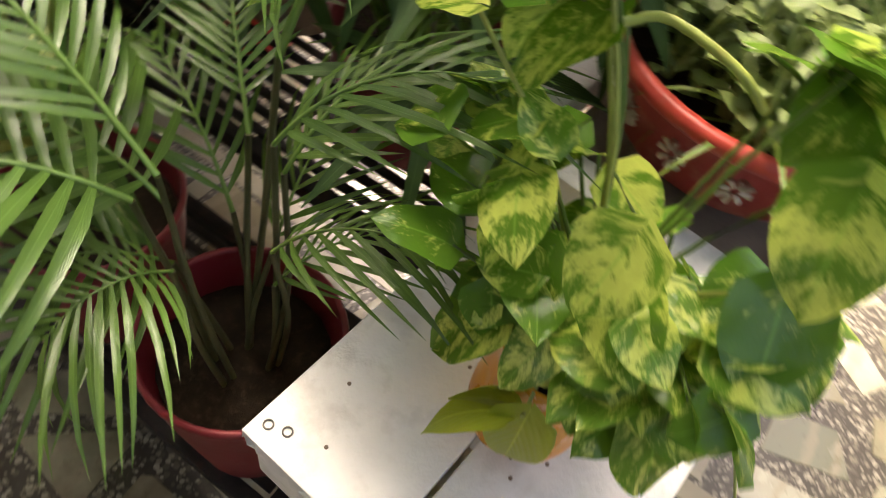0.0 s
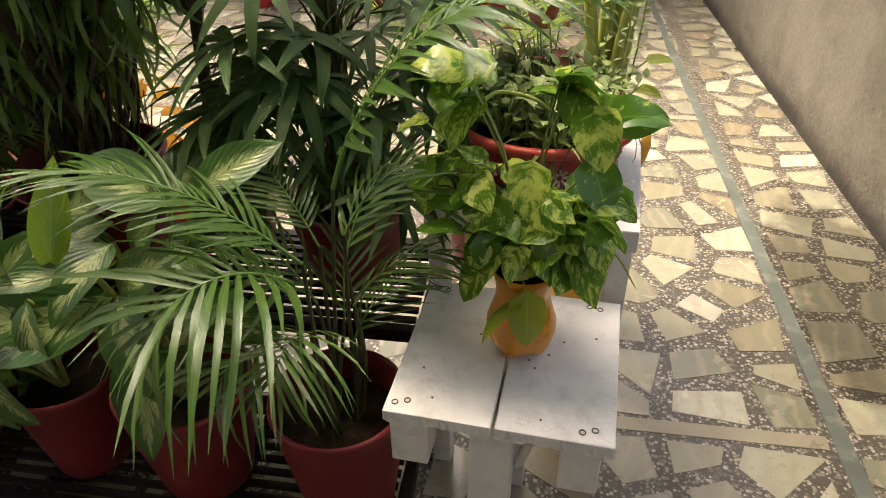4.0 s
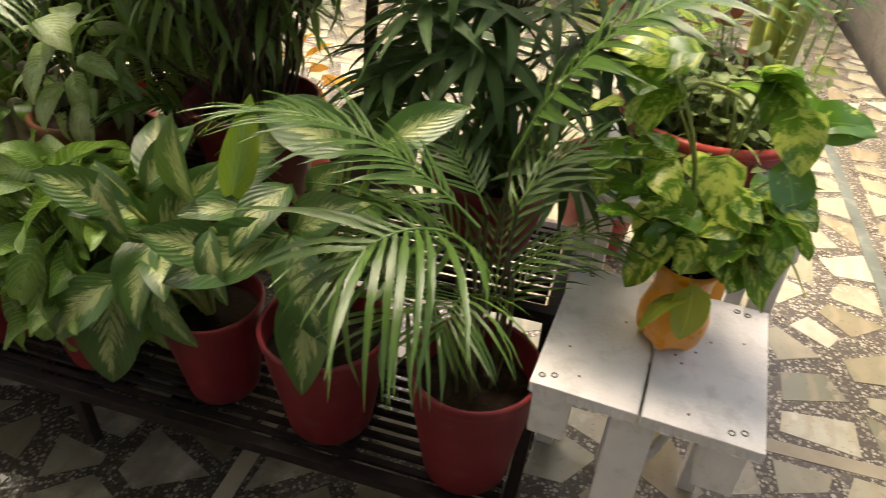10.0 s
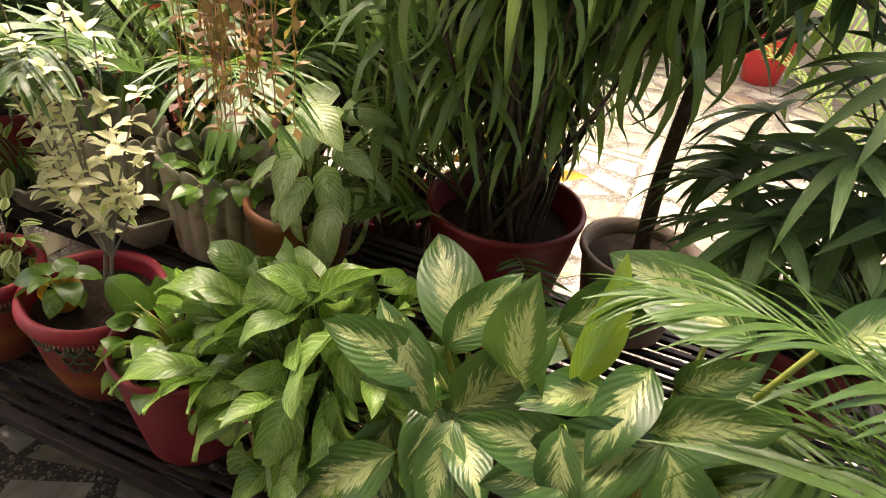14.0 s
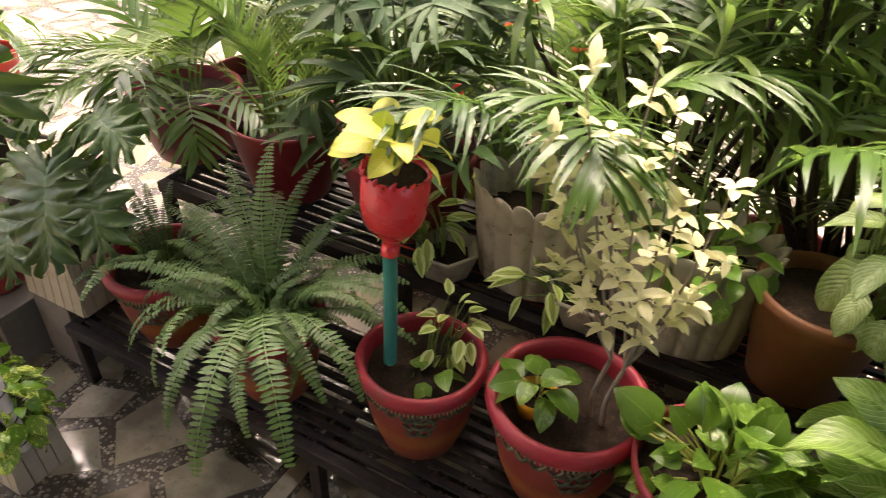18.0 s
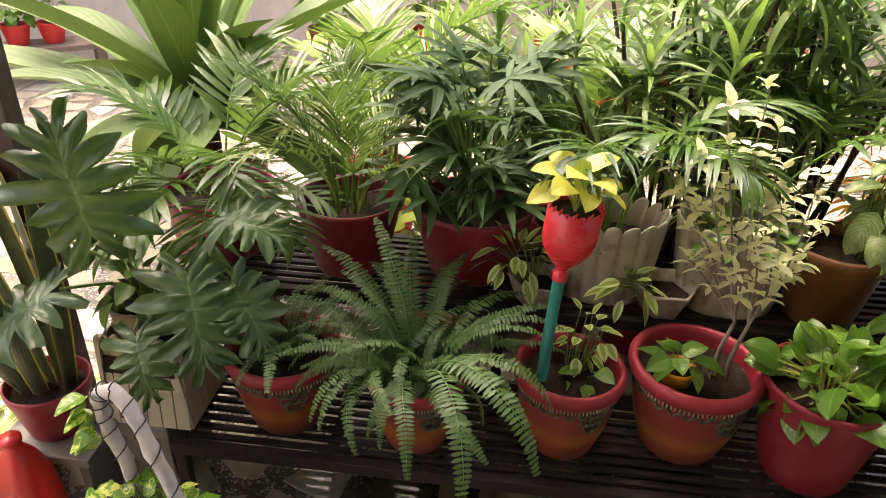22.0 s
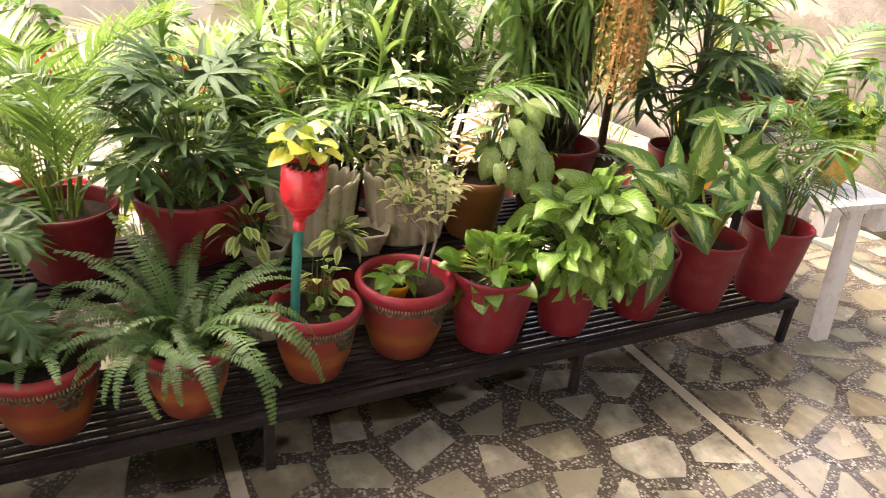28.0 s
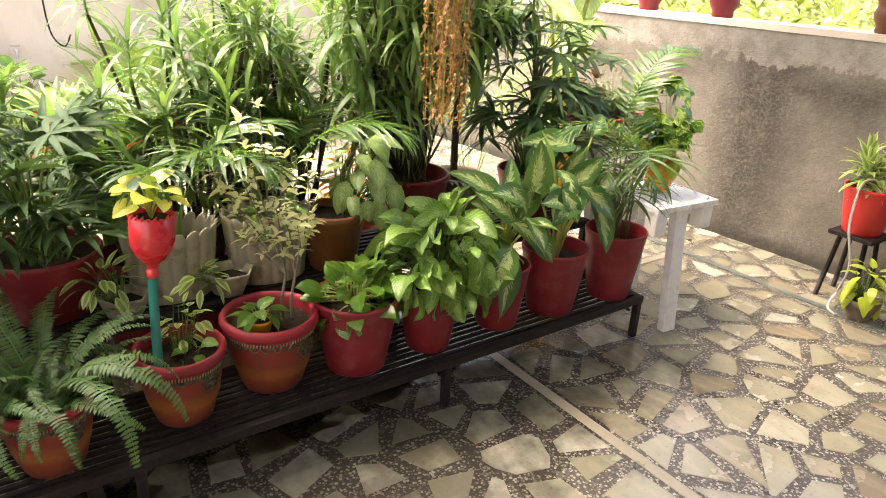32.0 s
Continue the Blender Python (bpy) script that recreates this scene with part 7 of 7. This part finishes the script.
def puddle(x, y, rx, ry, seed):
    t = thing("puddle", (x, y, 0.0), "shallow puddle of clear water on the marble paving", "puddle", "puddles under the stand")
    n = 90
    ring = []
    for i in range(n):
        a = 2 * math.pi * i / n
        k = 1 + 0.55 * noise.noise(Vector((1.4 * math.cos(a), 1.4 * math.sin(a), seed))) + 0.3 * noise.noise(Vector((5 * math.cos(a), 5 * math.sin(a), seed + 3)))
        ring.append((rx * k * math.cos(a), ry * k * math.sin(a)))
    V = [(u, v, -0.001) for u, v in ring] + [(u * 0.985, v * 0.985, 0.0026) for u, v in ring]
    Fc = [(i, (i + 1) % n, n + (i + 1) % n, n + i) for i in range(n)] + [tuple(range(n, 2 * n))]
    child("water", mesh_of("water", V, Fc, WATER.m, smooth=False), t)


for p in ((-1.52, 0.17, 0.24, 0.11, 1.0), (-1.12, 0.20, 0.20, 0.085, 2.3), (-2.12, 0.10, 0.17, 0.13, 4.1), (-0.82, 0.20, 0.09, 0.05, 5.7), (-1.86, 0.32, 0.20, 0.09, 7.2)):
    puddle(*p)

# ---- paving: strips and marble offcuts ----
STRIPS_X = (-6.5, -5.05, -3.57, -2.035, -0.615)
STRIPS_Y = (-3.3, -1.55, 0.50, 2.355, 3.9)
GREY_X = 0.96
fl = floor
for x in STRIPS_X:
    boxed("strip", (x - 0.021, x + 0.021, -4.19, 6.19, -0.02, 0.0005), STRIP, fl, 0.001)
ends = (-9.0, *STRIPS_X, GREY_X)
for y in STRIPS_Y:
    for a, b in zip(ends, ends[1:]):
        boxed("strip", (a + 0.024, b - 0.024, y - 0.021, y + 0.021, -0.02, 0.0), STRIP, fl, 0.001)
boxed("grey_strip", (-0.021, 0.021, -3.4, 4.4, -0.02, 0.0022), STRIP_GREY, fl, 0.001, m=pose(0.985, 0, 0, 0, 0, 1.7))


def cut(poly, px, py, nx, ny):
    out = []
    for i in range(len(poly)):
        a, b = poly[i], poly[(i + 1) % len(poly)]
        da, db = (a[0] - px) * nx + (a[1] - py) * ny, (b[0] - px) * nx + (b[1] - py) * ny
        if da <= 0:
            out.append(a)
        if da * db < 0:
            t = da / (da - db)
            out.append((a[0] + (b[0] - a[0]) * t, a[1] + (b[1] - a[1]) * t))
    return out


def offcuts(q, x0, x1, y0, y1, step):
    """Irregular pieces that fill a panel, with wide uneven joints."""
    nx, ny = max(1, round((x1 - x0) / step)), max(1, round((y1 - y0) / (step * 0.82)))
    pts = {}
    for i in range(nx):
        for j in range(ny):
            pts[i, j] = (x0 + (x1 - x0) * (i + 0.5 + q.uniform(-0.40, 0.40)) / nx, y0 + (y1 - y0) * (j + 0.5 + q.uniform(-0.40, 0.40)) / ny)
    for (i, j), p in pts.items():
        poly = [(x0, y0), (x1, y0), (x1, y1), (x0, y1)]
        for di in range(-2, 3):
            for dj in range(-2, 3):
                o = pts.get((i + di, j + dj))
                if o and (di or dj):
                    d = math.hypot(o[0] - p[0], o[1] - p[1])
                    n = ((o[0] - p[0]) / d, (o[1] - p[1]) / d)
                    g = 0.009 + 0.013 * ((i * 7 + j * 13 + di * 3 + dj) % 5) / 4
                    poly = cut(poly, (o[0] + p[0]) / 2 - n[0] * g, (o[1] + p[1]) / 2 - n[1] * g, *n)
        for px, py, n in ((x0 + 0.012, 0, (-1, 0)), (x1 - 0.012, 0, (1, 0)), (0, y0 + 0.012, (0, -1)), (0, y1 - 0.012, (0, 1))):
            poly = cut(poly, px, py, *n)
        while len(poly) > 4 and q.random() < 0.75:
            # drop the corner that takes least from the shape
            k = min(range(len(poly)), key=lambda s: abs((poly[s][0] - poly[s - 1][0]) * (poly[(s + 1) % len(poly)][1] - poly[s - 1][1]) - (poly[s][1] - poly[s - 1][1]) * (poly[(s + 1) % len(poly)][0] - poly[s - 1][0])))
            poly.pop(k)
        if len(poly) >= 3:
            mx, my, s, t = sum(v[0] for v in poly) / len(poly), sum(v[1] for v in poly) / len(poly), q.uniform(0.84, 1.0), q.uniform(-0.12, 0.12)
            yield [(mx + s * ((x - mx) * math.cos(t) - (y - my) * math.sin(t)), my + s * ((x - mx) * math.sin(t) + (y - my) * math.cos(t))) for x, y in poly]


def slab(poly, cx, cy, top, V, Fc):
    base, n = len(V), len(poly)
    V += [(x - cx, y - cy, -0.008) for x, y in poly]
    V += [(x - cx, y - cy, top - 0.0006) for x, y in poly]
    mx, my = sum(p[0] for p in poly) / n, sum(p[1] for p in poly) / n
    V += [(x + (mx - x) * 0.008 - cx, y + (my - y) * 0.008 - cy, top) for x, y in poly]
    for i in range(n):
        k = (i + 1) % n
        Fc.append((base + i, base + k, base + n + k, base + n + i))
        Fc.append((base + n + i, base + n + k, base + 2 * n + k, base + 2 * n + i))
    Fc.append(tuple(range(base + 2 * n, base + 3 * n)))


q = random.Random(17)
JV, JF, made = [], [], 0
xs = (-9.0, *STRIPS_X, GREY_X, 1.5)
ys = (-4.2, *STRIPS_Y, 6.2)
for a, b in zip(xs, xs[1:]):
    for c, d in zip(ys, ys[1:]):
        for poly in offcuts(q, a + 0.022, b - 0.022, c + 0.022, d - 0.022, 0.19):
            cx, cy = sum(p[0] for p in poly) / len(poly), sum(p[1] for p in poly) / len(poly)
            near = (-2.3 < cx < 1.4 and -1.0 < cy < 0.25) or (0.35 < cx < 1.4 and 0.2 < cy < 1.9)
            if near and made < 300:
                V, Fc = [], []
                slab(poly, cx, cy, q.uniform(-0.001, 0.001), V, Fc)
                child("marble_piece", mesh_of("marble_piece", V, Fc, STONE, smooth=False), fl, Matrix.Translation((cx, cy, 0)))
                made += 1
            else:
                slab(poly, 0, 0, q.uniform(-0.001, 0.001), JV, JF)
rest = child("marble_offcuts", mesh_of("marble_offcuts", JV, JF, STONE_JOINED, smooth=False), fl)
tagged(rest, "cream and grey marble offcuts", kind="stuff")
